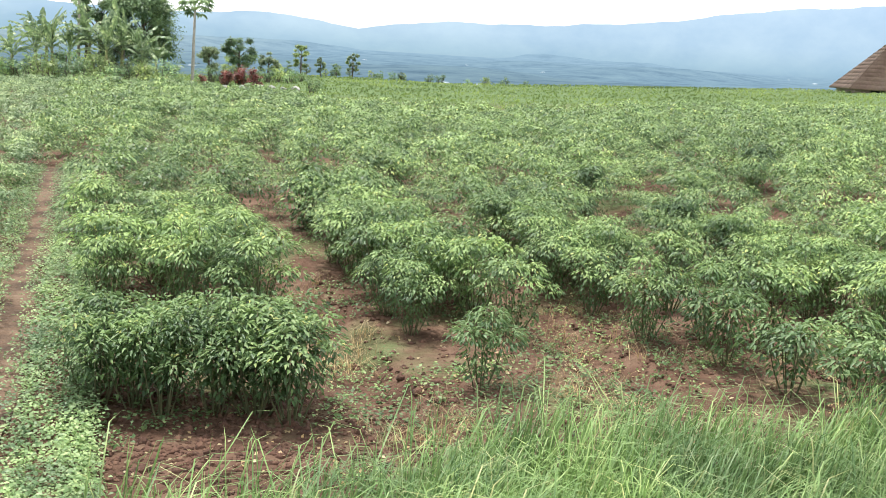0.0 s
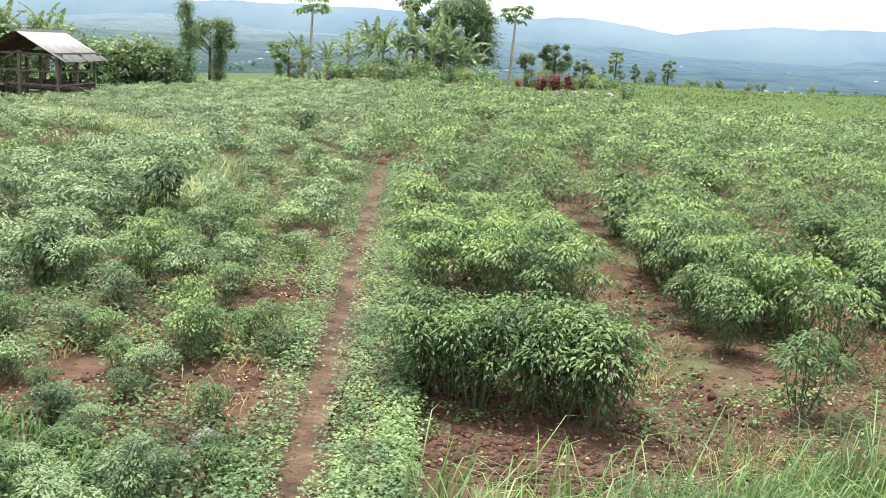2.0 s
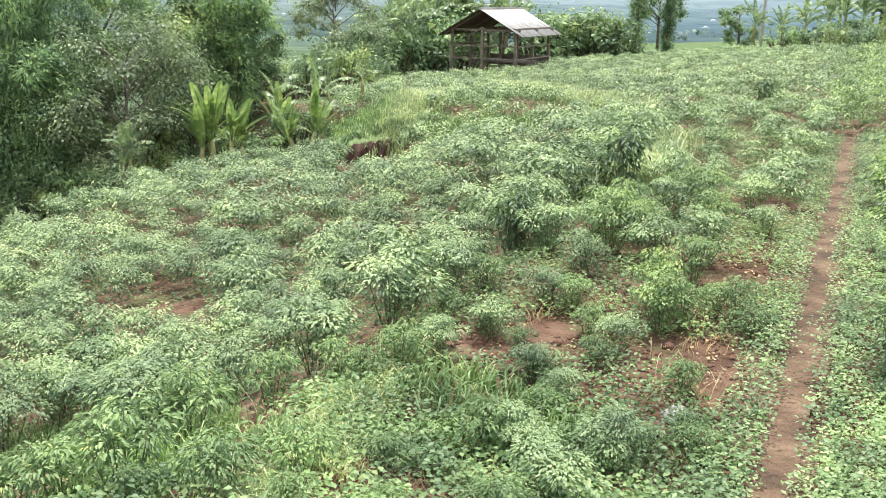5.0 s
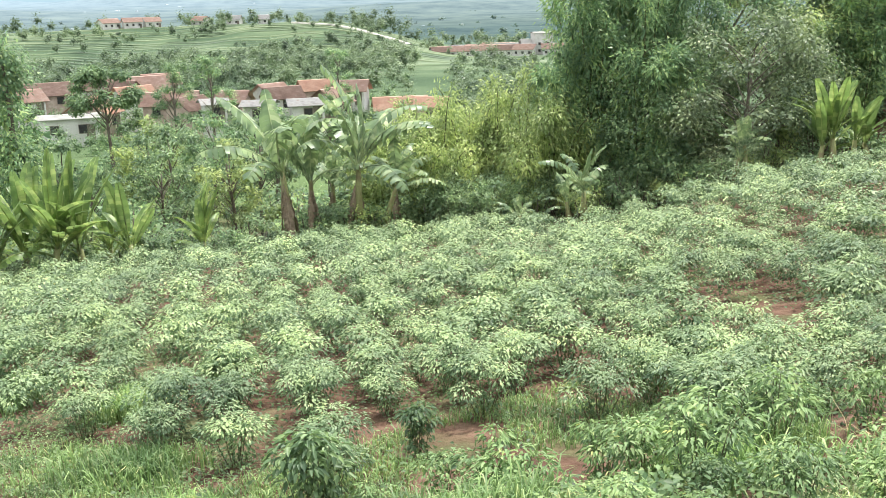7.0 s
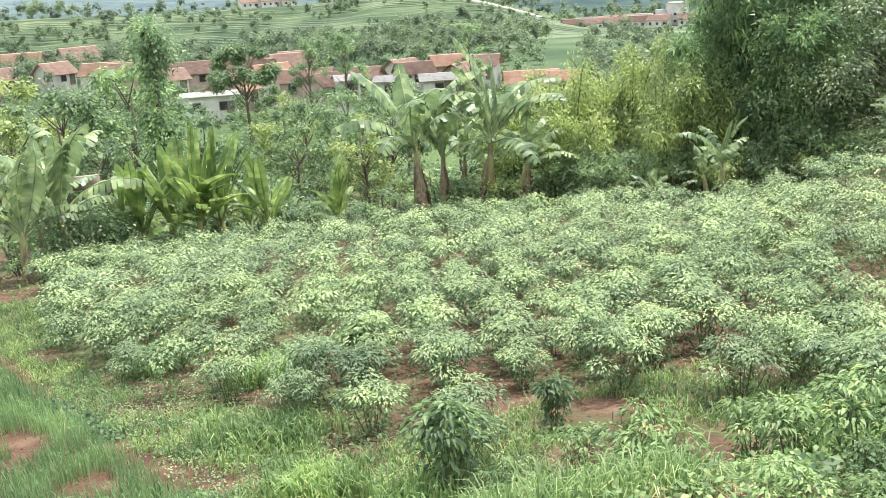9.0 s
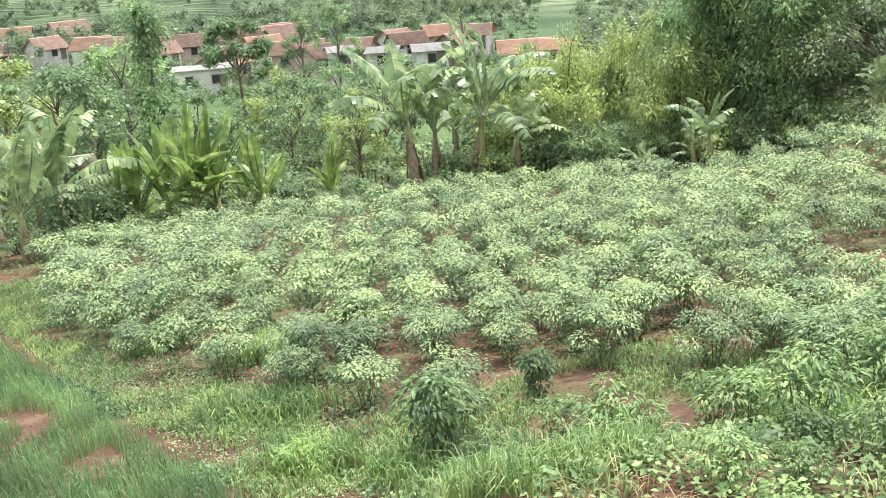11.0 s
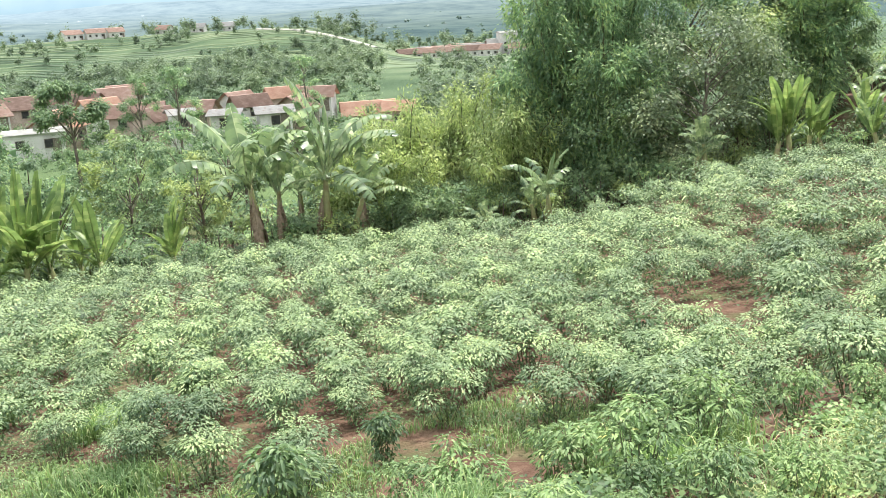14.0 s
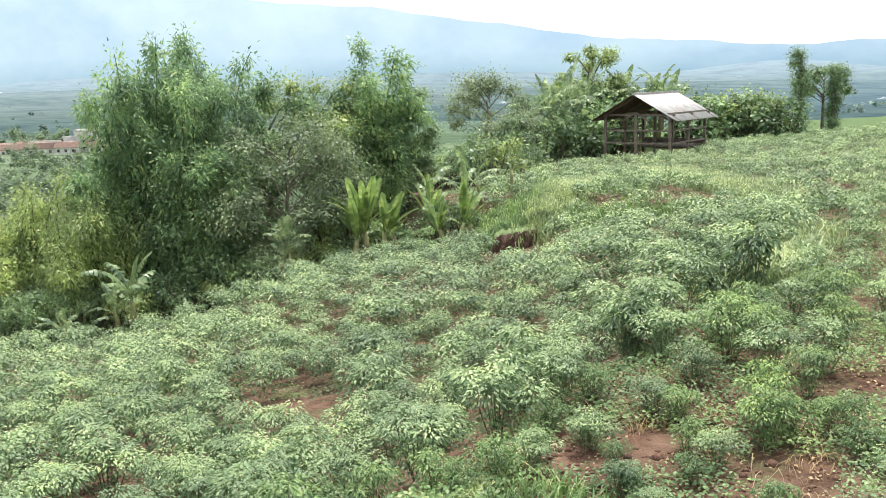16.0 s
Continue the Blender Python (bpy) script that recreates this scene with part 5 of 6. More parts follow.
put_tree(tree_meshes(rng, 2.9, 1.4, 2000, 0.21, DUSTY_LEAF, trunk=0.07, clear=0.25, clumps=7), 5.7, 78.0, "slender grey-green tree beyond the meadow", el=0.0)
put_tree(tree_meshes(rng, 1.9, 0.9, 1380, 0.21, TREE_LEAF, trunk=0.06, clear=0.2, clumps=5), 6.6, 78.0, "small dark tree beyond the meadow", el=-0.8)
put_tree(tree_meshes(rng, 2.4, 2.4, 2700, 0.21, TREE_LEAF, trunk=0.07, clear=0.0, clumps=8), 26.9, 64.0, "dark leafy shrub tree behind the crops", el=-0.2)

for k in range(12):
    put_tree(tree_meshes(rng, 2.8, 1.9, 2200, 0.17, (DUSTY_LEAF, TREE_LEAF, SHRUB_LEAF)[k % 3], trunk=0.06, clear=0.1, clumps=9, size=0.55), 3.2 + 0.86 * k + rng.uniform(-0.3, 0.3), 80 + rng.uniform(-2, 3), "small bushy tree on the meadow's far rim", el=rng.uniform(-1.2, -0.35), group="small trees on the meadow's rim")

# two bare trunks overgrown with creeper
for az, d, h, w in ((32.4, 57.0, rise(32.4, 57.0, 1.4), 2.0), (30.7, 58.0, rise(30.7, 58.0, 0.5), 1.5)):
    x, y, z = spot(az, d)
    top = thing("creeper_tree", pose(x, y, z), "dark trunk overgrown with creeper", "tree", "creeper-covered trunks")
    line = [np.array([0, 0, -0.2]), np.array([0.05, 0, h * 0.5]), np.array([0.0, 0.05, h])]
    part("trunk", tubes_mesh("trunk", [(line, [0.16, 0.12, 0.06])], BARK, 7), None, top)
    cs = [np.array([rng.normal(0, 0.1), rng.normal(0, 0.1), h * k]) for k in np.linspace(0.1, 0.98, 9)]
    v, f = leaf_cloud(rng, cs, [w * 0.3] * 9, 4200, 0.18)
    part("crown", mesh_from("crown", v, f, TREE_LEAF), None, top)
put_tree(tree_meshes(rng, 2.9, 2.5, 2600, 0.18, TREE_LEAF, trunk=0.07, clear=0.5, clumps=9), 31.2, 60.0, "dark spreading tree between the creeper trunks", el=0.7)

papaya_tree(14.5, 60.0, rise(14.5, 60, 1.9), "tall papaya tree with a pale bare trunk")
papaya_tree(25.8, 60.0, rise(25.8, 60, 1.7), "slender papaya tree with a leafy head")
papaya_tree(20.4, 62.0, rise(20.4, 62, 2.4), "tall thin papaya tree among bananas")

NORTH = "green banana plant at the field's northern edge"
for az, d, el, sc in ((24.8, 58, 0.0, 1.0), (23.6, 57, 0.4, 1.0), (22.6, 58, 0.9, 1.1), (21.6, 57, 1.2, 1.0), (20.8, 59, 0.8, 1.0), (19.9, 59, 1.7, 1.1), (19.0, 58, 1.2, 1.1), (18.2, 59, 1.6, 1.1), (17.4, 57, 0.9, 1.1), (16.4, 57, 0.2, 1.0), (26.2, 58, 0.2, 0.9), (22.0, 60, 1.5, 1.0)):
    banana_plant(az, d, el, NORTH, 12, scale=sc * 1.15, dry=2, group="bananas at the northern edge", stem=0.5, narrow=True)
for az, d, el, sc in ((46.9, 45, -0.2, 1.2), (46.0, 47, 0.9, 1.2), (45.0, 49, 1.6, 1.2), (44.2, 51, 1.3, 1.2), (43.2, 52, 0.6, 1.2), (42.0, 54, 1.2, 1.1), (40.8, 54, 0.9, 1.2), (39.8, 55, 1.3, 1.2), (38.8, 56, 0.8, 1.1), (33.4, 55, -0.7, 0.9), (47.4, 43, -1.4, 1.1)):
    banana_plant(az, d, el, "banana plant growing close behind the hut", 12, scale=sc * 0.8, dry=2, group="bananas behind the hut", stem=0.52, narrow=True)
WEST = "banana plant with wind-torn leaves and brown stem"
for az, d, el, sc in ((86.3, 26.0, -4.9, 1.25), (85.2, 26.8, -6.2, 1.0), (82.6, 26.4, -5.0, 1.2), (81.0, 26.8, -7.2, 1.0), (84.0, 28.4, -6.8, 0.8)):
    banana_plant(az, d, el, WEST, 11, scale=sc, dry=10, group="torn bananas at the slope's foot", stem=0.53)
for az, d, el, sc in ((69.5, 25.3, -8.5, 1.25), (70.3, 25.6, -9.8, 1.1), (73.2, 25.6, -11.0, 1.2), (66.6, 25.4, -11.0, 1.0), (60.6, 26.4, -5.8, 0.7), (61.4, 26.6, -6.8, 0.6)):
    banana_plant(az, d, el, "small banana plant under the bamboo stand", 8, scale=sc, dry=2, group="small bananas at the slope's foot", stem=0.5)
for az, d, el, sc in ((106.2, 24.6, -6.6, 1.15), (108.4, 24.0, -8.0, 1.1), (110.5, 25.0, -7.5, 1.0), (107.4, 26.0, -7.2, 0.9)):
    banana_plant(az, d, el, "banana plant with long drooping leaves", 9, scale=sc, dry=3, group="bananas by the shed roof")
for az, d, el, sc in ((57.0, 26.6, -5.2, 1.0), (56.2, 26.8, -4.4, 1.05), (55.3, 27.0, -5.0, 1.0), (54.4, 27.2, -5.6, 1.0), (51.7, 26.4, -5.4, 1.0), (50.9, 26.2, -4.8, 1.05), (50.2, 26.8, -5.6, 0.95), (52.8, 28.4, -4.6, 1.0)):
    banana_plant(az, d, el, "upright broad-leaved plant with bright yellow-green leaves", 9, ENSETE_BLADES, sc, 4, "broad_leaved_plant", "broad-leaved plants at the bank", stem=0.4)
for az, d, el, sc in ((50.6, 28.4, -2.6, 0.85), (49.6, 29.4, -3.4, 0.8), (47.9, 29.6, -3.0, 0.8), (53.0, 29.6, -3.0, 0.8)):
    banana_plant(az, d, el, "banana plant with tall torn leaves above the bank", 7, scale=sc, dry=1, group="bananas above the bank", narrow=True)
for az, d, el, sc in ((103.0, 25.4, -9.4, 1.0), (102.0, 25.2, -8.6, 1.0), (100.8, 25.6, -7.8, 1.1), (99.3, 25.4, -7.7, 1.1), (97.8, 25.8, -7.9, 1.1), (95.1, 25.8, -9.1, 1.0), (96.4, 26.4, -9.3, 0.9), (91.4, 25.8, -9.4, 1.0)):
    banana_plant(az, d, el, "upright broad-leaved plant at the slope's foot", 13, ENSETE_BLADES, sc, 3, "broad_leaved_plant", "broad-leaved plants at the slope's foot", stem=0.3)


# ---- shrubs of the belt ----
def shrub_meshes(r, h, w, n, leaf, mat, ratio=0.5):
    centres = [np.array([r.uniform(-0.36, 0.36) * w, r.uniform(-0.36, 0.36) * w, h * r.uniform(0.2, 0.8)]) for _ in range(14)]
    v, f = leaf_cloud(r, centres, [w * r.uniform(0.1, 0.24) for _ in range(14)], n, leaf, ratio, 0.25, 0.9)
    items = [([np.array([c[0] * 0.2, c[1] * 0.2, -0.2]), c * np.array([0.7, 0.7, 0.5]), c], [0.035, 0.025, 0.01]) for c in centres]
    return tubes_mesh("trunk", items, BARK, 5), mesh_from("crown", v, f, mat)


TANGLED_SHRUBS = [shrub_meshes(rng, 2.2, 2.6, 3000, 0.14, TREE_LEAF, 0.36) for _ in range(2)]
GREEN_SHRUBS = [shrub_meshes(rng, 1.6, 1.8, 850, 0.16, m) for m in (TREE_LEAF, BAMBOO_LEAF, SHRUB_LEAF, TREE_LEAF)]
FAR_SHRUBS = [shrub_meshes(rng, 1.6, 1.8, 460, 0.2, m) for m in (TREE_LEAF, BAMBOO_LEAF, SHRUB_LEAF, TREE_LEAF)]
SMALL_TREES = [tree_meshes(rng, 4.2, 2.4, 2300, 0.19, m, trunk=0.06, clear=0.2, clumps=11) for m in (TREE_LEAF, BAMBOO_LEAF, TREE_LEAF, SHRUB_LEAF)]


def shrub(meshes, az, d, size, label, group):
    return put_tree(meshes, az, d, label, "shrub", size, category="shrub", group=group)


YELLOW_BAMBOO = [bamboo_meshes(rng, 4.0, 3.6, 11000, SHRUB_LEAF, 14, 0.15) for _ in range(3)]
for k, (az, d, el) in enumerate(((80.6, 29.5, -6.9), (79.2, 29.0, -6.2), (77.6, 29.5, -5.5), (76.0, 30.0, -4.9), (74.4, 30.5, -4.5), (72.9, 29.5, -4.3), (71.4, 28.6, -5.2), (78.2, 32.0, -5.9), (75.2, 33.0, -4.7))):
    m = YELLOW_BAMBOO[k % 3]
    top = thing("bamboo_clump", pose(*spot(az, d), 0, 0, rng.uniform(0, 360)) @ Matrix.Diagonal((1, 1, fit_size(m[1], az, d, el), 1)), "yellow-green clump of thin drooping bamboo", "bamboo", "yellow-green bamboo clumps")
    for c in m[0]:
        part("culm", c, None, top)
    part("crown", m[1], None, top)
for k, (az, d, el) in enumerate(((78.4, 27.8, -9.4), (76.6, 27.4, -9.8), (74.8, 27.5, -9.6), (72.4, 27.4, -9.8))):
    put_tree(TANGLED_SHRUBS[k % 2], az, d, "tangled dark green shrub at the slope's foot", "shrub", category="shrub", group="tangled shrubs", el=el)
for k in range(46):
    az = 58 + k * 1.12 + rng.uniform(-0.4, 0.4)
    d = 27.3 + rng.uniform(-0.3, 2.2)
    shrub(GREEN_SHRUBS[k % 4], az, d, rng.uniform(0.55, 0.95), "low dark green shrub at the slope's foot", "green shrubs")
for k in range(30):
    az = 83 + rng.uniform(0, 26)
    shrub(FAR_SHRUBS[k % 4], az, rng.uniform(30, 46), rng.uniform(0.9, 1.5), "dense green shrub below the terraces", "green shrubs below the slope")
for k, (az, d, el) in enumerate(((88, 42, -6.0), (90.5, 46, -6.0), (92.5, 40, -6.4), (94, 48, -6.0), (98.5, 36, -6.6), (102.2, 38, -3.6), (105.3, 36, -4.8), (107.8, 40, -4.0), (103.4, 50, -4.0), (87, 52, -5.6), (104, 46, -4.6), (109, 34, -6.0), (84, 55, -5.6), (96.8, 33, -8.0), (103.8, 32, -7.4), (89.4, 38, -7.4), (93.4, 36, -7.6))):
    put_tree(SMALL_TREES[k % 4], az, d, "small slender tree among the shrubs", "small_tree", group="small trees below the slope", el=el)
for k in range(13):
    put_tree(FAR_SHRUBS[k % 4], 33.2 + 0.42 * k, 55 + rng.uniform(-1, 1), "green shrub in a row beside the hut", "shrub", category="shrub", group="shrubs beside the hut", el=rng.uniform(-1.0, -0.3))
for k in range(16):
    put_tree(FAR_SHRUBS[k % 4], 15.6 + 0.62 * k, 55 + rng.uniform(-1.5, 1.5), "low green shrub under the bananas", "shrub", category="shrub", group="shrubs at the northern edge", el=rng.uniform(-1.3, -0.5))
for k in range(9):
    shrub(FAR_SHRUBS[k % 4], 47.3 + 0.8 * k, 38 + rng.uniform(-2, 2), rng.uniform(0.9, 1.3), "dark green shrub behind the broad leaves", "shrubs behind the bank")
for k in range(10):
    shrub(FAR_SHRUBS[k % 4], 8.6 + 0.6 * k, 66 + rng.uniform(-1.5, 1.5), rng.uniform(0.45, 0.9), "low shrub beside the red-leaved plants", "shrubs by the stones")
for k in range(9):
    shrub(FAR_SHRUBS[k % 4], 4.8 - 1.1 * k + rng.uniform(-0.5, 0.5), 79 + rng.uniform(-1, 1), rng.uniform(0.3, 0.6), "small shrub on the meadow's far rim", "shrubs on the meadow's rim")
shrub(FAR_SHRUBS[0], 8.0, 57.0, 0.6, "dark rounded shrub at the meadow's corner", "shrubs by the stones")
for az, size in ((11.0, 0.9), (11.5, 1.35), (12.0, 1.45), (12.7, 1.2), (13.9, 0.8), (22.3, 0.7)):
    m = shrub_meshes(rng, 0.9, 0.8, 520, 0.14, RED_LEAF)
    shrub(m, az, 60 + rng.uniform(-0.6, 0.6), size, "ornamental shrub with dark red leaves", "red-leaved shrubs")

put_tree(shrub_meshes(rng, 1.5, 1.9, 2600, 0.12, TREE_LEAF, 0.6), 105.4, 24.6, "dense rounded dark green bush beside the bananas", "shrub", category="shrub", el=-10.9)

# the ivy-covered tree before the village
x, y, z = spot(100.5, 29.5)
tall = rise(100.5, 29.5, -1.2) / 5.6
top = thing("creeper_tree", pose(x, y, z) @ Matrix.Diagonal((1, 1, tall, 1)), "slender tree thickly covered with bright creeper", "tree")
part("trunk", tubes_mesh("trunk", [([np.array([0, 0, -0.2]), np.array([0.05, 0, 2.5]), np.array([0, 0, 5.0])], [0.14, 0.1, 0.05])], BARK, 7), None, top)
cs = [np.array([rng.normal(0, 0.12), rng.normal(0, 0.12), k]) for k in np.linspace(0.5, 5.2, 11)]
v, f = leaf_cloud(rng, cs, [0.55, 0.5, 0.5, 0.6, 0.75, 0.8, 0.6, 0.35, 0.5, 0.8, 0.6], 5200, 0.2)
part("crown", mesh_from("crown", v, f, BAMBOO_LEAF), None, top)
put_tree(tree_meshes(rng, 5.2, 2.6, 3909, 0.21, TREE_LEAF, trunk=0.07, clear=0.55, clumps=9), 95.7, 60.0, "small tree with a round crown on a bare stem", el=-3.0)
put_tree(tree_meshes(rng, 7.5, 3.6, 3600, 0.22, TREE_LEAF, trunk=0.1, clear=0.3, clumps=12), 92.2, 85.0, "tall thin-leaved tree before the houses", el=-3.0)
put_tree(tree_meshes(rng, 8.0, 3.4, 3600, 0.22, BAMBOO_LEAF, trunk=0.1, clear=0.3, clumps=12), 90.2, 92.0, "tall thin-leaved tree before the houses", el=-2.7)
put_tree(tree_meshes(rng, 9.0, 3.2, 3600, 0.22, BAMBOO_LEAF, trunk=0.1, clear=0.2, clumps=12), 83.0, 110.0, "tall light green tree beside the red roof", el=-2.6)

# shade-loving undergrowth in front of the stand and between the broad leaves
for k in range(22):
    az = 50.5 + 0.95 * k + rng.uniform(-0.3, 0.3)
    shrub(GREEN_SHRUBS[(0, 3, 1)[k % 3]], az, 27.6 + rng.uniform(-0.2, 1.0), rng.uniform(0.6, 1.05), "dark leafy undergrowth below the bamboo stand", "undergrowth below the stand")
for k in range(12):
    az = 91 + 1.05 * k + rng.uniform(-0.3, 0.3)
    shrub(GREEN_SHRUBS[(0, 3)[k % 2]], az, 26.6 + rng.uniform(-0.2, 0.6), rng.uniform(0.55, 0.85), "dark leafy undergrowth between broad-leaved plants", "undergrowth at the slope's foot")
for k in range(11):
    az = 80.3 + 0.55 * k + rng.uniform(-0.2, 0.2)
    if az < 85.5:
        shrub(GREEN_SHRUBS[k % 4], az, 26.9 + rng.uniform(-0.2, 0.3), rng.uniform(0.6, 0.95), "leafy green undergrowth round the banana stems", "undergrowth at the slope's foot")
for k in range(16):
    put_tree(FAR_SHRUBS[(0, 3, 1)[k % 3]], 41.8 + 0.5 * k, 51.5 - 0.55 * k + rng.uniform(-0.6, 0.6), "dark green shrub in the thicket beside the hut", "shrub", category="shrub", group="thicket beside the hut", el=rng.uniform(-1.8, -0.6) - 0.09 * k)


# ---- the hut ----
def corrugated(a, b, c, d, waves, depth, thick, mat_name, mat):
    """A ribbed metal sheet between four corners (a-b the eave, d-c the ridge)."""
    a, b, c, d = (np.array(p, float) for p in (a, b, c, d))
    n = waves * 4
    t = np.linspace(0, 1, n + 1)[:, None]
    nrm = unit(np.cross(b - a, d - a))
    lift = np.sin(np.linspace(0, waves * 2 * np.pi, n + 1))[:, None] * depth * nrm
    eave, ridge = a + (b - a) * t + lift, d + (c - d) * t + lift
    v = np.concatenate([eave, ridge, eave - nrm * thick, ridge - nrm * thick])
    m = n + 1
    k = np.arange(n)
    f = np.concatenate([np.stack([k, k + 1, m + k + 1, m + k], 1), np.stack([2 * m + k, 3 * m + k, 3 * m + k + 1, 2 * m + k + 1], 1),
                        np.stack([k, 2 * m + k, 2 * m + k + 1, k + 1], 1), np.stack([m + k, m + k + 1, 3 * m + k + 1, 3 * m + k], 1)])
    return mesh_from(mat_name, v, f, mat)


def build_hut():
    cx, cy, _ = spot(40.9, 45.5)
    view = radians(40.9)
    ground_z = land1(cx, cy)
    # local frame: x along the gable front to the right, y along the ridge away
    hut = thing("hut", pose(cx, cy, ground_z, 0, 0, math.degrees(view) - 25), "open wooden field hut with a rusty metal roof", "hut")
    w, l, eave, ridge = 3.1, 4.0, 2.0, 2.9
    over = 0.5
    for x in (-w / 2, -0.05, w / 2):
        for y in (0.0, l / 2, l):
            part("post", beam((x, y, -0.4), (x, y, eave + (0.0 if x else 0.75) + 0.02), 0.11), WOOD, hut)
    for y in (0.0, l / 2, l):
        part("tie_beam", beam((-w / 2 - 0.2, y + 0.07, eave - 0.02), (w / 2 + 0.2, y + 0.07, eave - 0.02), 0.09), WOOD, hut)
        part("strut", beam((-0.7, y - 0.06, eave - 0.3), (-0.05, y - 0.06, eave + 0.1), 0.06), WOOD, hut)
        part("strut", beam((0.6, y - 0.06, eave - 0.3), (-0.05, y - 0.06, eave + 0.1), 0.06), WOOD, hut)
        part("rafter", beam((-w / 2 - over, y, eave - 0.28), (0, y, ridge - 0.06), 0.07), WOOD, hut)
        part("rafter", beam((w / 2 + over, y, eave - 0.28), (0, y, ridge - 0.06), 0.07), WOOD, hut)
    for x in (-w / 2, w / 2):
        part("wall_plate", beam((x, -0.2, eave + 0.04), (x, l + 0.2, eave + 0.04), 0.09), WOOD, hut)
    for z in (0.75, 1.3):
        part("rail", beam((-w / 2, -0.08, z), (w / 2, -0.08, z), 0.06), WOOD, hut)
        part("rail", beam((w / 2 + 0.08, 0, z), (w / 2 + 0.08, l, z), 0.06), WOOD, hut)
        part("rail", beam((-w / 2 - 0.08, 0, z), (-w / 2 - 0.08, l, z), 0.06), WOOD, hut)
    part("back_boarding", box((w, 0.03, 0.5), (0, l + 0.1, 0.5)), WOOD, hut)
    part("platform", box((w * 0.9, l * 0.5, 0.05), (0, l * 0.7, 0.5)), WOOD, hut)
    ey = -0.45
    part("roof_sheet", corrugated((w / 2 + over, ey, eave - 0.25), (w / 2 + over, l + 0.45, eave - 0.25), (0.0, l + 0.45, ridge), (0.0, ey, ridge), 22, 0.018, 0.012, "roof_sheet", ROOF_METAL), None, hut, "rust-stained ribbed metal sheets")
    # the left slope's shaded underside is put into its dark colour
    part("roof_sheet", corrugated((-w / 2 - over, l + 0.45, eave - 0.25), (-w / 2 - over, ey, eave - 0.25), (0.0, ey, ridge), (0.0, l + 0.45, ridge), 22, 0.018, 0.03, "roof_sheet", ROOF_SHADED), None, hut, "roof slope darkened for its shaded underside")
    part("ridge_cap", beam((0, ey - 0.02, ridge + 0.02), (0, l + 0.47, ridge + 0.02), 0.1), ROOF_METAL, hut)


build_hut()


# ---- houses ----
def tiled_slope(name, a, b, c, d, courses, mat, step=0.03):
    """A roof slope in overlapping courses from the eave a-b up to d-c, 8 cm thick."""
    a, b, c, d = (np.array(p, float) for p in (a, b, c, d))
    n = unit(np.cross(b - a, d - a))
    lines = []
    for k in range(courses):
        for t, up in ((k / courses, step), ((k + 1) / courses, 0.0)):
            lines.append([a + (d - a) * t + n * up, b + (c - b) * t + n * up])
    lines.append([d - n * 0.08, c - n * 0.08])
    lines.append([a - n * 0.08, b - n * 0.08])
    vs = [p for q in lines for p in q]
    m = len(lines)
    fs = [[2 * k, 2 * k + 1, 2 * ((k + 1) % m) + 1, 2 * ((k + 1) % m)] for k in range(m)]
    return mesh_from(name, np.array(vs), np.array(fs), mat)


def house(az, d, w, l, h, roof_h, turn, wall, roof, label, base=None, hip=0.0, chimney=False, window_rows=1):
    x, y, z = spot(az, d)
    z = z if base is None else base
    top = thing("house", pose(x, y, z, 0, 0, az + turn), label, "house", "village houses")
    body = part("wall", box((w, l, h + 6.0), (0, 0, (h - 6.0) / 2)), wall, top)
    o = 0.45
    e = h - o * roof_h / (l / 2)
    a, b, c, dd = (-w / 2 - o, -l / 2 - o), (w / 2 + o, -l / 2 - o), (w / 2 + o, l / 2 + o), (-w / 2 - o, l / 2 + o)
    r0, r1 = (-w / 2 - o + hip, 0, h + roof_h), (w / 2 + o - hip, 0, h + roof_h)
    part("roof", tiled_slope("roof", (*a, e), (*b, e), r1, r0, 14, roof), None, top)
    part("roof", tiled_slope("roof", (*c, e), (*dd, e), r0, r1, 14, roof), None, top)
    if hip:
        part("roof", tiled_slope("roof", (*b, e), (*c, e), r1, r1, 14, roof), None, top)
        part("roof", tiled_slope("roof", (*dd, e), (*a, e), r0, r0, 14, roof), None, top)
    else:
        for sx in (-1, 1):
            bm = bmesh.new()
            vs = [bm.verts.new(p) for p in ((sx * (w / 2 - 0.05), -l / 2, h), (sx * (w / 2 - 0.05), l / 2, h), (sx * (w / 2 - 0.05), 0, h + roof_h - 0.1), (sx * (w / 2 - 0.25), -l / 2, h), (sx * (w / 2 - 0.25), l / 2, h), (sx * (w / 2 - 0.25), 0, h + roof_h - 0.1))]
            for f in ((0, 1, 2), (5, 4, 3), (0, 3, 4, 1), (1, 4, 5, 2), (2, 5, 3, 0)):
                bm.faces.new([vs[k] for k in f])
            part("gable", bm, wall, top)
    for row in range(window_rows):
        for k in range(max(1, int(w / 2.6))):
            wx = -w / 2 + (k + 0.5) * w / max(1, int(w / 2.6))
            win = part("window", box((0.95, 0.08, 1.0), (wx, -l / 2 - 0.02, h * 0.55 - row * 2.6)), WOOD, top)
            part("pane", box((0.8, 0.06, 0.85), (wx, -l / 2 - 0.05, h * 0.55 - row * 2.6)), DARK, win)
    part("door", box((0.9, 0.08, 2.0), (w / 2 - 0.7, -l / 2 - 0.03, 1.0)), WOOD, top)
    return top


# the tiled roof beyond the field
house(-25.2, 76, 11.0, 7.0, 1.9, 3.3, 14, BRICK_WALL, TILE_DARK, "house with a weathered brown hipped tile roof", base=0.45, hip=3.4)
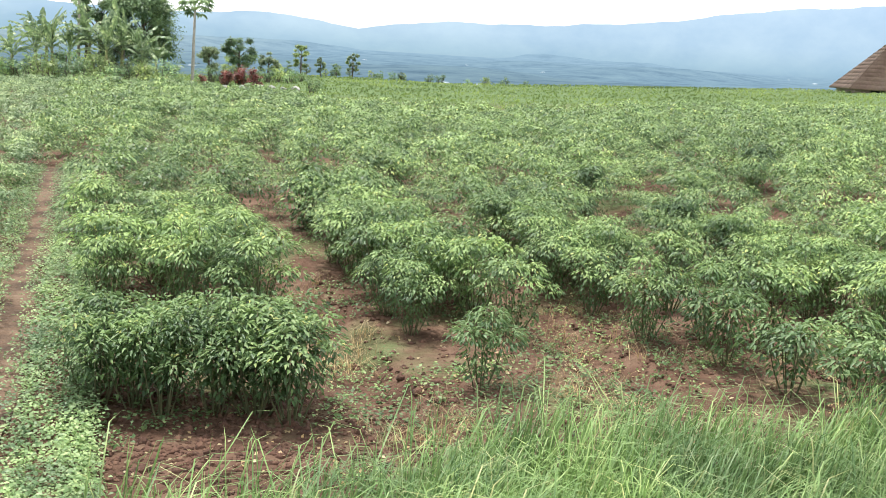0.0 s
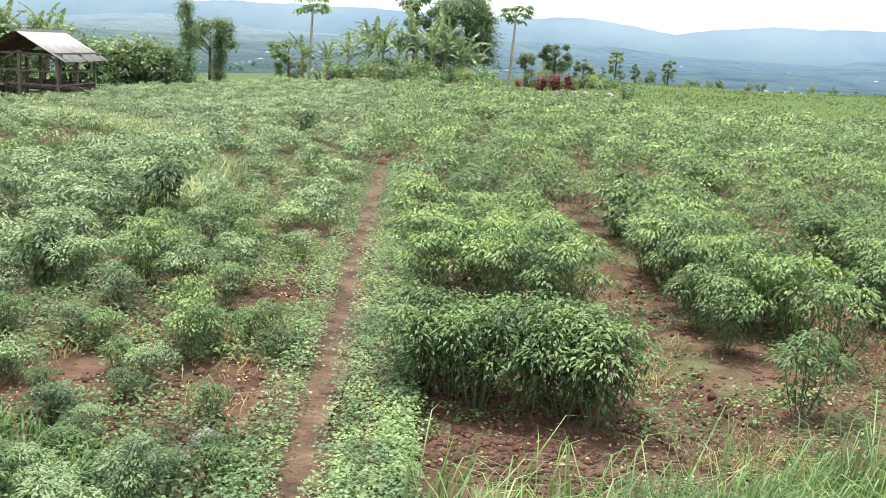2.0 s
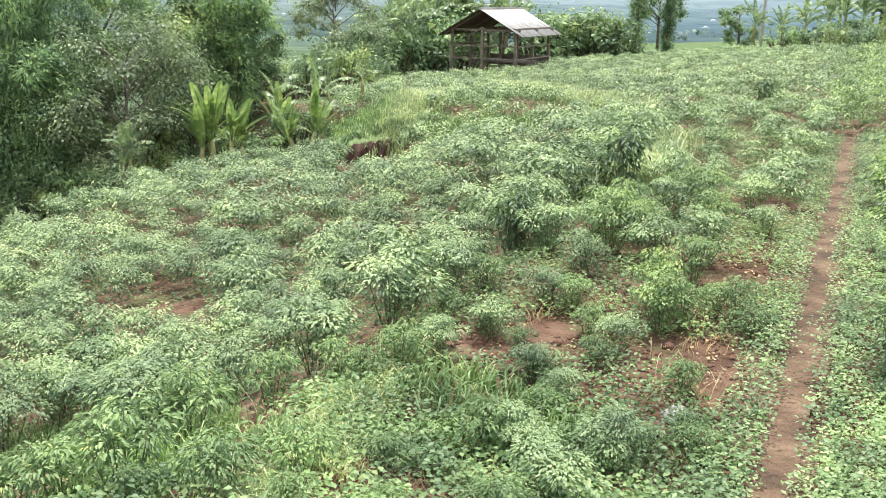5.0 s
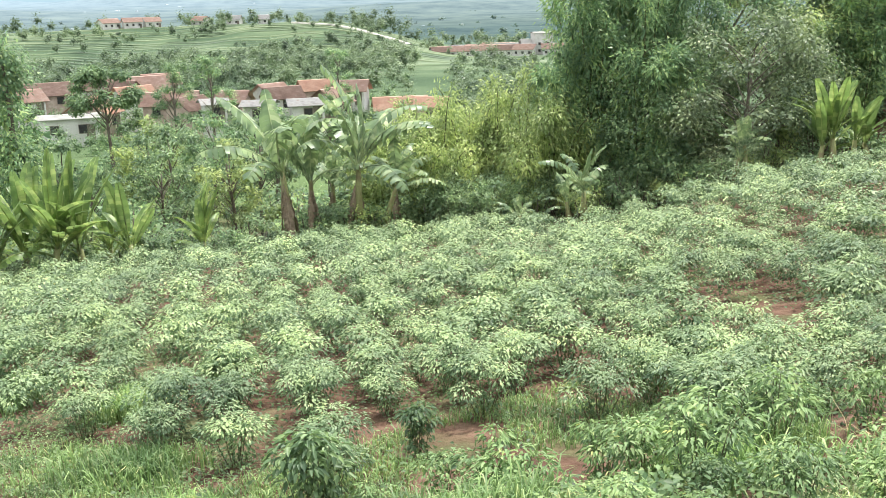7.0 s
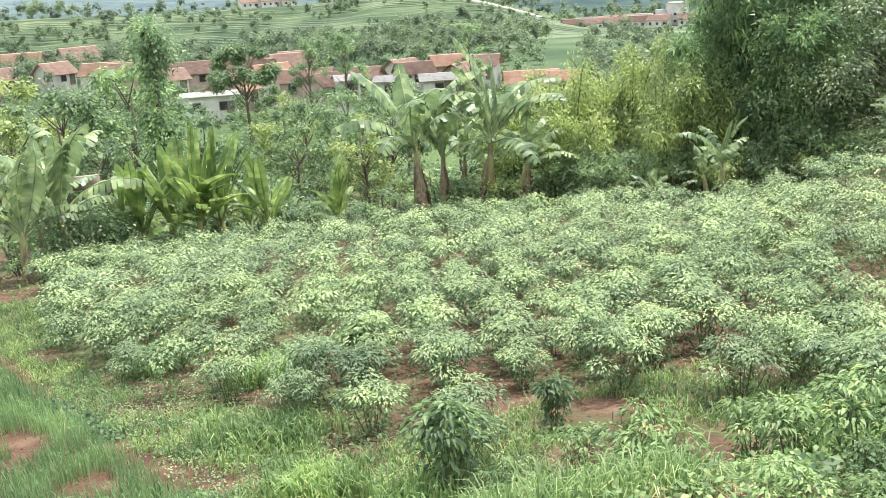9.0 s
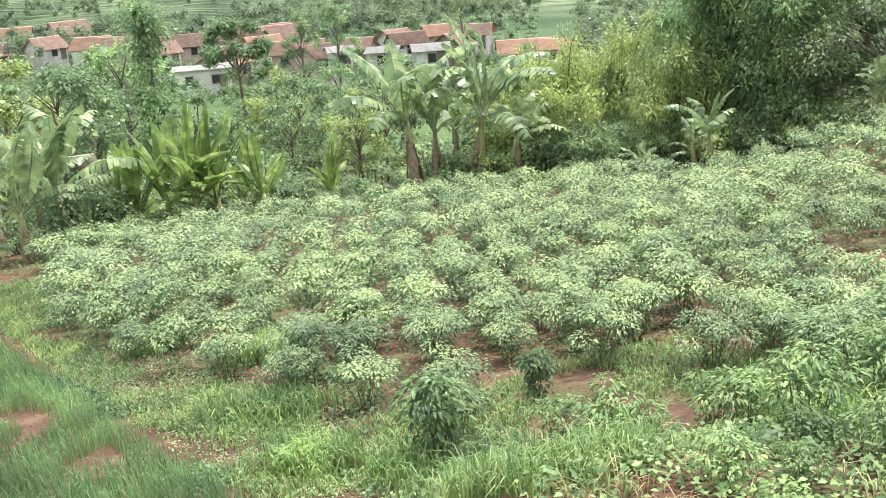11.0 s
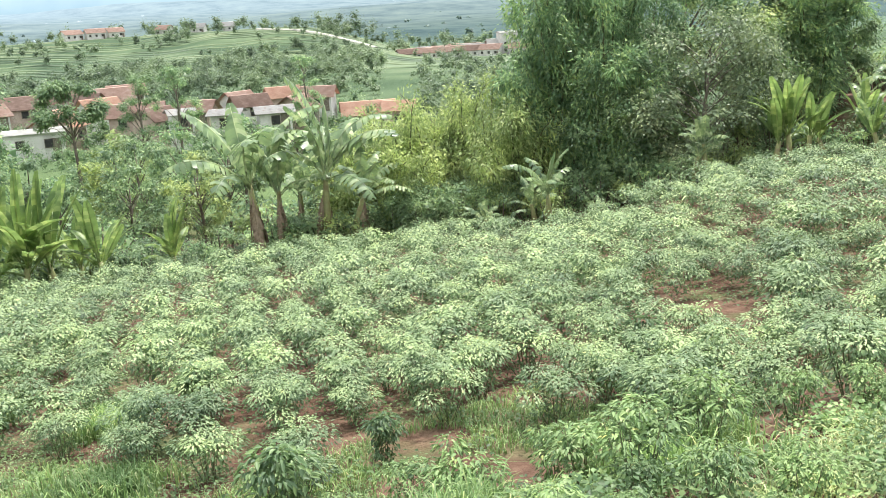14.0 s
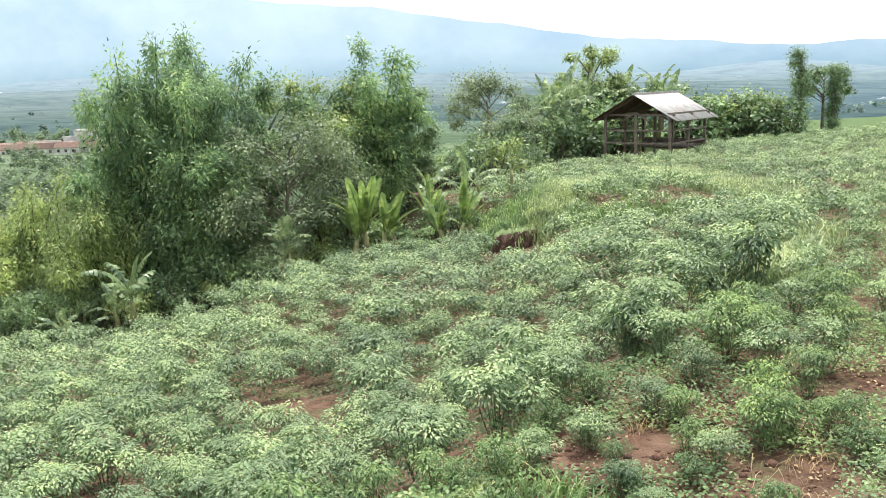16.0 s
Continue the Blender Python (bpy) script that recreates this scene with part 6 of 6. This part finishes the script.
# the village below
house(79.7, 128, 6.2, 6.0, 1.7, 1.3, 4, PLASTER, TILE_BRIGHT, "village house with a bright orange tile roof", base=-12.9)
house(77.9, 126, 3.4, 5.0, 2.4, 0.9, -6, BRICK_WALL, TILE_BRIGHT, "small village house with an orange tile roof", base=-13.2)
house(96.5, 123, 3.6, 5.0, 2.7, 1.7, 64, BRICK_WALL, TILE_BRIGHT, "small house with an orange tile gable", base=-12.1)
house(97.7, 117, 5.8, 4.6, 2.7, 0.2, -4, PLASTER, PLASTER_GREY, "whitewashed block shed with a flat roof", base=-12.0)
x, y, _ = spot(105.0, 27.0)
shelter = thing("field_shelter", pose(x, y, land1(x, y), 0, 0, 104.2), "little open shelter with a grey thatched roof among bananas", "shelter")
eave_z = 2.2 - 27.0 * math.tan(radians(9.7)) - land1(x, y)
for sx in (-0.35, 0.35):
    for sy in (-0.3, 0.3):
        part("post", beam((sx, sy, -0.3), (sx, sy, eave_z), 0.07), WOOD, shelter)
part("roof", tiled_slope("roof", (-0.5, -0.45, eave_z - 0.06), (0.5, -0.45, eave_z - 0.06), (0.44, 0.0, eave_z + 0.16), (-0.44, 0.0, eave_z + 0.16), 6, THATCH), None, shelter)
part("roof", tiled_slope("roof", (0.5, 0.45, eave_z - 0.06), (-0.5, 0.45, eave_z - 0.06), (-0.44, 0.0, eave_z + 0.16), (0.44, 0.0, eave_z + 0.16), 6, THATCH), None, shelter)
for az, d, w, l, h, rh, turn, wall, roof, el, label in (
        (93.8, 165, 9, 7, 3.0, 2.2, 12, PLASTER, TILE, -3.7, "white village house with a brown tile roof"),
        (95.0, 170, 7, 6, 3.0, 1.8, -30, PLASTER, TILE_DARK, -3.9, "village house with an old tile roof"),
        (92.4, 150, 10, 6, 2.8, 1.8, -6, BRICK_WALL, TILE, -4.6, "long village house with a pale tile roof"),
        (91.4, 145, 6, 6, 2.6, 1.8, 40, BRICK_WALL, TILE_DARK, -4.9, "brick village house with a dark roof"),
        (90.1, 140, 4, 5, 2.8, 0.6, 8, PLASTER, ROOF_METAL, -5.1, "small white house with a metal roof"),
        (87.6, 140, 5, 5, 2.6, 0.6, -12, PLASTER_GREY, ROOF_METAL, -5.3, "grey shed with a pale metal roof"),
        (85.0, 138, 6, 5, 2.6, 0.8, 6, PLASTER, ROOF_METAL, -5.3, "low white house with a metal roof"),
        (83.7, 136, 5, 6, 2.8, 2.0, 60, BRICK_WALL, TILE, -4.8, "village house with a red tile gable"),
        (86.3, 165, 7, 6, 2.8, 1.8, 16, PLASTER, TILE_DARK, -4.6, "village house half hidden by trees"),
        (107.2, 140, 7, 6, 2.6, 1.7, -10, PLASTER, TILE_BRIGHT, -2.7, "village house with an orange tile roof"),
        (104.3, 138, 6, 6, 2.6, 1.8, 18, PLASTER, TILE, -2.6, "white village house with a red tile roof"),
        (101.6, 130, 7, 5, 2.4, 1.6, -4, BRICK_WALL, TILE, -3.6, "village house with a pale red roof"),
        (98.9, 128, 9, 6, 2.4, 1.5, 8, BRICK_WALL, TILE_DARK, -3.8, "long house with a weathered tile roof"),
        (108.6, 120, 6, 5, 2.4, 1.4, 10, BRICK_WALL, TILE, -3.4, "village house with a brown tile roof"),
        (105.6, 140, 5, 5, 2.4, 1.6, 30, PLASTER, TILE, -3.3, "small white house with a pale tile roof"),
        (103.2, 138, 6, 5, 2.4, 1.6, -24, PLASTER, TILE_BRIGHT, -3.5, "small house with an orange tile roof"),
        (100.0, 130, 6, 5, 2.4, 1.4, 20, PLASTER, TILE, -4.1, "small house with a pale red roof"),
        (96.0, 150, 6, 5, 2.4, 1.6, -16, PLASTER, TILE, -3.7, "white house with a pinkish tile roof"),
        (94.3, 140, 6, 5, 2.4, 1.5, 24, PLASTER, TILE_BRIGHT, -4.2, "white house with an orange tile roof"),
        (92.8, 165, 7, 5, 2.4, 1.7, 8, PLASTER, TILE, -3.6, "white house with a pale tile roof"),
        (89.0, 140, 5, 5, 2.4, 1.5, -20, BRICK_WALL, TILE, -4.7, "small brick house with a tile roof"),
        (86.9, 150, 5, 5, 2.4, 1.5, 36, PLASTER, TILE, -4.4, "small house with a red tile roof"),
        (84.4, 150, 6, 5, 2.4, 1.5, 14, BRICK_WALL, TILE_BRIGHT, -4.3, "brick house with an orange tile roof"),
        (82.4, 150, 6, 5, 2.4, 1.5, -12, PLASTER, TILE, -4.4, "house with a red tile roof among trees")):
    k = 9.8 / math.tan(radians(-el)) / d
    d, w, l, h, rh = d * k, w * k * 0.72, l * k * 0.8, 2.0, rh * k * 0.8
    house(az, d, w, l, h, rh, turn, wall, roof, label, base=2.2 + d * math.tan(radians(el)) - h - rh)
# the white town on the hill's shoulder
for k, (az, d, w, h, wall, roof) in enumerate(((71.6, 400, 7, 9.0, PLASTER, PLASTER_GREY), (72.1, 402, 9, 5.0, PLASTER_GREY, PLASTER_GREY), (72.9, 405, 12, 3.0, PLASTER, TILE), (73.8, 410, 12, 3.0, PLASTER_GREY, TILE_DARK), (74.7, 412, 10, 3.0, PLASTER, ROOF_METAL), (75.6, 415, 12, 3.0, BRICK_WALL, TILE), (76.6, 420, 12, 3.2, PLASTER, TILE), (71.0, 396, 8, 3.0, PLASTER, TILE), (73.3, 430, 16, 4.0, PLASTER, ROOF_METAL), (72.5, 396, 8, 3.0, PLASTER, TILE), (73.5, 399, 9, 3.0, PLASTER, TILE_DARK), (74.2, 402, 8, 3.2, PLASTER, TILE), (75.2, 404, 9, 3.0, PLASTER, TILE), (76.1, 406, 8, 3.0, PLASTER_GREY, TILE), (77.2, 410, 9, 3.0, PLASTER, TILE_DARK), (71.9, 440, 10, 6.0, PLASTER, ROOF_METAL), (74.0, 450, 14, 4.5, PLASTER, TILE), (76.0, 452, 12, 4.0, PLASTER, ROOF_METAL), (75.0, 440, 14, 4.0, PLASTER, TILE),
                                               (94.0, 485, 8, 3.0, PLASTER, TILE), (93.0, 490, 7, 3.0, PLASTER, TILE), (90.4, 488, 6, 2.8, PLASTER, TILE), (88.6, 486, 6, 2.8, PLASTER, ROOF_METAL), (95.2, 486, 8, 3.0, PLASTER, TILE), (87.0, 484, 5, 2.6, PLASTER, ROOF_METAL))):
    house(az, d, w, 8.0, h, 1.8 if h < 6 else 0.4, rng.uniform(-25, 25), wall, roof, "far house with pale walls on the hillside", base=2.2 - d * math.tan(radians(3.4)) if az < 80 else None, window_rows=2 if h > 6 else 1)


# ---- hillside terraces, road, woods, far town ----
FAR_GREEN = surface("far_field", [(0.36, (0.06, 0.095, 0.05)), (0.5, (0.115, 0.165, 0.08)), (0.64, (0.17, 0.215, 0.115))], 0.035, bump_scale=0.5)
# Distance haze is put into the blue-grey of these white walls.
HAZY_WALL = surface("hazy_wall", [(0.3, (0.26, 0.33, 0.37)), (0.7, (0.42, 0.48, 0.52))], 0.02, bump_scale=0.5)
FAR_TRACK = surface("far_track", [(0.3, (0.36, 0.35, 0.3)), (0.7, (0.5, 0.48, 0.42))], 0.1, bump_scale=0.8)
# Greyed, bluer greens: a little distance haze is put into the leaf colour.
FAR_LEAF = leaf_material("far_tree_leaf", [(0.0, (0.1, 0.155, 0.11)), (0.6, (0.15, 0.225, 0.15)), (1.0, (0.22, 0.3, 0.19))], patch=0.02)


def contour_strip(r0, az0, az1, width, height):
    """A terrace: a flat tread with a riser, along the hillside."""
    az = np.arange(az0, az1, 0.3)
    rr = r0 + 6 * np.sin(az * 0.55 + r0 * 0.01) + 3 * np.sin(az * 1.7 + r0 * 0.05)
    a = np.radians(az)
    rows = []
    for off, up in ((0, -0.6), (0, height), (width, height + 0.15), (width + 1.0, -0.3)):
        q = rr + off
        x, y = -q * np.sin(a), q * np.cos(a)
        rows.append(np.stack([x, y, land(-rr * np.sin(a), rr * np.cos(a)) + up], 1))
    n = len(az)
    i, j = np.meshgrid(np.arange(3), np.arange(n - 1), indexing="ij")
    i, j = i.ravel(), j.ravel()
    return np.concatenate(rows), np.stack([i * n + j, i * n + j + 1, (i + 1) * n + j + 1, (i + 1) * n + j], 1)


strips = []
for r0 in 262 + np.cumsum(np.tile([7.0, 9.5, 6.5, 13.0, 8.0], 5)):
    strips.append(contour_strip(r0, 62, 112, 5.8, rng.uniform(0.08, 0.26)))
v, f = join(strips)
tagged(new("terraced_fields", mesh_from("terraced_fields", v, f, FAR_GREEN)), "stepped green terraced fields on the far hillside", "terraced fields", kind="stuff")


def ribbon(points, width, lift, mat, name):
    p = np.asarray(points, float)
    t = np.linspace(0, len(p) - 1, 60)
    q = np.stack([np.interp(t, np.arange(len(p)), p[:, k]) for k in range(2)], 1)
    x, y = -q[:, 1] * np.sin(np.radians(q[:, 0])), q[:, 1] * np.cos(np.radians(q[:, 0]))
    c = np.stack([x, y], 1)
    side = unit(np.gradient(c, axis=0))[:, ::-1] * np.array([1, -1]) * width / 2
    z = land(x, y) + lift
    v = np.concatenate([np.column_stack([c - side, z]), np.column_stack([c + side, z]), np.column_stack([c - side * 1.1, z - 0.7]), np.column_stack([c + side * 1.1, z - 0.7])])
    n = len(c)
    k = np.arange(n - 1)
    f = np.concatenate([np.stack([k, k + 1, n + k + 1, n + k], 1), np.stack([2 * n + k, 2 * n + k + 1, k + 1, k], 1), np.stack([n + k, n + k + 1, 3 * n + k + 1, 3 * n + k], 1)])
    return mesh_from(name, v, f, mat)


tagged(new("road", ribbon([(85.4, 478), (84.6, 462), (83.0, 446), (81.4, 434), (80.0, 424), (79.0, 416)], 3.0, 0.6, FAR_TRACK, "road")), "pale road crossing the far hillside", "road", kind="structure")


def far_woods(name, spots, mat, label, leaf, per=110):
    centres, radii = [], []
    for x, y, h in spots:
        z = land1(x, y)
        for k in range(3):
            centres.append((x + rng.normal(0, 0.22 * h), y + rng.normal(0, 0.22 * h), z + h * rng.uniform(0.3, 0.75)))
            radii.append(h * rng.uniform(0.2, 0.34))
    v, f = leaf_cloud(rng, np.array(centres), np.array(radii), len(spots) * per, leaf, 0.6, 0.2, 1.2, 0.4, 1.5)
    return tagged(new(name, mesh_from(name, v, f, mat)), label, "woods", kind="stuff")


def ring_spots(n, az0, az1, d0, d1, h0, h1, clump=0.0):
    out = []
    while len(out) < n:
        az, d = rng.uniform(az0, az1), math.exp(rng.uniform(math.log(d0), math.log(d1)))
        x, y = -d * math.sin(radians(az)), d * math.cos(radians(az))
        if float(relief(np.array(x / 22), np.array(y / 22), 1.0)) < clump:
            continue
        out.append((x, y, rng.uniform(h0, h1)))
    return out


far_woods("village_woods", ring_spots(240, 70, 112, 48, 112, 1.4, 3.4, -0.7), TREE_LEAF, "green trees and scrub round the village", 0.25, 300)
far_woods("village_woods", ring_spots(330, 79, 114, 160, 290, 3.0, 7.0, -0.7) + ring_spots(150, 66, 76.5, 110, 220, 2.0, 4.6, -0.7), FAR_LEAF, "green trees behind the village", 0.45, 320)
far_woods("hillside_woods", ring_spots(300, 74, 114, 265, 500, 3.0, 8.0, -0.1), FAR_LEAF, "scattered trees among the hillside terraces", 0.6, 260)
far_woods("hilltop_woods", ring_spots(120, 66, 116, 480, 640, 5, 12, -0.4), FAR_LEAF, "trees along the hilltop", 1.1, 170)
far_woods("poplars", [(-462 * math.sin(radians(a)), 462 * math.cos(radians(a)), h) for a, h in ((79.2, 10), (79.7, 13), (80.1, 11), (80.6, 14), (81.0, 12), (78.4, 10), (77.6, 11), (81.6, 10))], FAR_LEAF, "row of tall dark trees on the hilltop", 0.9, 260)
# Blue-grey leaves: the valley's haze is put into their colour.
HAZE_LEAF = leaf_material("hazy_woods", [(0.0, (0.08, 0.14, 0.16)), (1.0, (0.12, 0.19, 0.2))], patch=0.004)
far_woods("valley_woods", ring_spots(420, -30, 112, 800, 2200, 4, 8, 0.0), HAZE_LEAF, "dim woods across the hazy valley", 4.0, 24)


def town_boxes(n, az0, az1, d0, d1):
    vs, fs, i = [], [], 0
    corner = np.array([[-1, -1, 0], [1, -1, 0], [1, 1, 0], [-1, 1, 0], [-1, -1, 1], [1, -1, 1], [1, 1, 1], [-1, 1, 1], [-1, 0, 1.5], [1, 0, 1.5]], float)
    face = [[0, 1, 5, 4], [1, 2, 6, 5], [2, 3, 7, 6], [3, 0, 4, 7], [4, 5, 9, 8], [6, 7, 8, 9], [5, 6, 9, 9], [7, 4, 8, 8]]
    for x, y, h in ring_spots(n, az0, az1, d0, d1, 3, 6, 0.45):
        z = land1(x, y) - 1
        a = rng.uniform(0, 3.14)
        m = np.array([[math.cos(a), -math.sin(a), 0], [math.sin(a), math.cos(a), 0], [0, 0, 1]])
        vs.append((corner * np.array([rng.uniform(3, 7), rng.uniform(2.5, 5), h * 0.7])) @ m.T + np.array([x, y, z]))
        fs += [[c + i for c in q] for q in face]
        i += 10
    quads = [q for q in fs if q[2] != q[3]]
    tris = [q[:3] for q in fs if q[2] == q[3]]
    return mesh_from("far_town", np.concatenate(vs), [np.array(quads), np.array(tris)], HAZY_WALL)


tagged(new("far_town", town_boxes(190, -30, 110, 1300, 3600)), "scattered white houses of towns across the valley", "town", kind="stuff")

# ---- small things ----
def stone_mesh(r, size):
    bm = bmesh.new()
    bmesh.ops.create_icosphere(bm, subdivisions=2, radius=size)
    for v in bm.verts:
        v.co *= 1 + r.uniform(-0.16, 0.16)
        v.co.z *= 0.62
    return bm


def stone(x, y, size, label, group=""):
    ob = part("stone", stone_mesh(rng, size), STONE, None, label)
    ob.location = (x, y, land1(x, y) + size * 0.3)
    tagged(ob, "", "stone", group)


STONES = "pale boulder at the meadow's corner"
for k in range(9):
    a, d = 13.8 - 0.62 * k + rng.uniform(-0.2, 0.2), 58 + rng.uniform(-0.5, 0.5)
    stone(-d * math.sin(radians(a)), d * math.cos(radians(a)), rng.uniform(0.14, 0.3), STONES, "pale boulders")
stone(-2.85, 4.55, 0.09, "small grey stone among the weeds")


# the cut earth bank below the terrace, and the ditch by the onions
def earth_face(az0, az1, d0, h, label, name="earth_bank"):
    """A steep crumbling cut with a turf top that runs back into the slope."""
    az = np.linspace(az0, az1, 40)
    a = np.radians(az)
    ends = smooth_step(az, az0, az0 + 0.25) * (1 - smooth_step(az, az1 - 0.5, az1))
    base = land(-23.4 * np.sin(a), 23.4 * np.cos(a)) - 0.06
    rows = []
    for back, up in ((0.0, -0.3), (0.03, 0.0), (0.1, 0.22), (0.13, 0.45), (0.22, 0.7), (0.3, 0.92), (0.5, 1.0), (0.9, 1.0), (1.5, 1.0), (2.4, 1.0)):
        d = d0 + back + 0.07 * np.sin(az * 9 + 8 * up) * (0 < back < 0.4) + 0.04 * np.sin(az * 23 + 5 * up)
        lawn = land(-d * np.sin(a), d * np.cos(a)) + 0.035
        z = lawn if back > 1.0 else np.maximum(lawn if back > 0.4 else -9.0, base + h * up * ends)
        rows.append(np.stack([-d * np.sin(a), d * np.cos(a), z + 0.02 * np.sin(az * 14 + 9 * up)], 1))
    n = len(az)
    i, j = np.meshgrid(np.arange(len(rows) - 1), np.arange(n - 1), indexing="ij")
    i, j = i.ravel(), j.ravel()
    me = mesh_from(name, np.concatenate(rows), np.stack([i * n + j, i * n + j + 1, (i + 1) * n + j + 1, (i + 1) * n + j], 1), [DARK_SOIL, TURF], (i > 4).astype(np.int32))
    return tagged(new(name, me), label, "bank", kind="structure")


far_woods("village_woods", ring_spots(130, 79, 113, 108, 165, 2.0, 4.6, -0.8), TREE_LEAF, "green trees between the village houses", 0.3, 340)

bank_weeds = scatter(-26, -13, 14, 27, 0.16, jitter=0.6)
x, y, across, s, d, az = lie(bank_weeds)
leaf_carpet("weeds", bank_weeds[(az > 40) & (az < 51.5) & (d > 24.4) & (d < 34)], 0.12, 0.075, WEED_LEAF, "green weeds on the terrace above the cut bank", "weeds", 5)
bank_foot = bank_weeds[(az > 44.5) & (az < 51) & (d > 20) & (d < 23.7)]
leaf_carpet("weeds", bank_foot, 0.1, 0.07, SLOPE_WEED, "low green weeds below the cut bank", "weeds", 5)
earth_face(46.2, 49.2, 24.0, 0.66, "freshly cut dark red earth bank below the terrace")

lip = scatter(-23, -15.5, 15.2, 21.5, 0.1, jitter=0.9)
x, y, across, s, d, az = lie(lip)
grass("bank_lip_grass", lip[(az > 44.4) & (az < 50.4) & (d > 24.35) & (d < 27.5)], 0.24, "long pale grass hanging over the earth bank", per=5, width=0.012, lean=0.7)
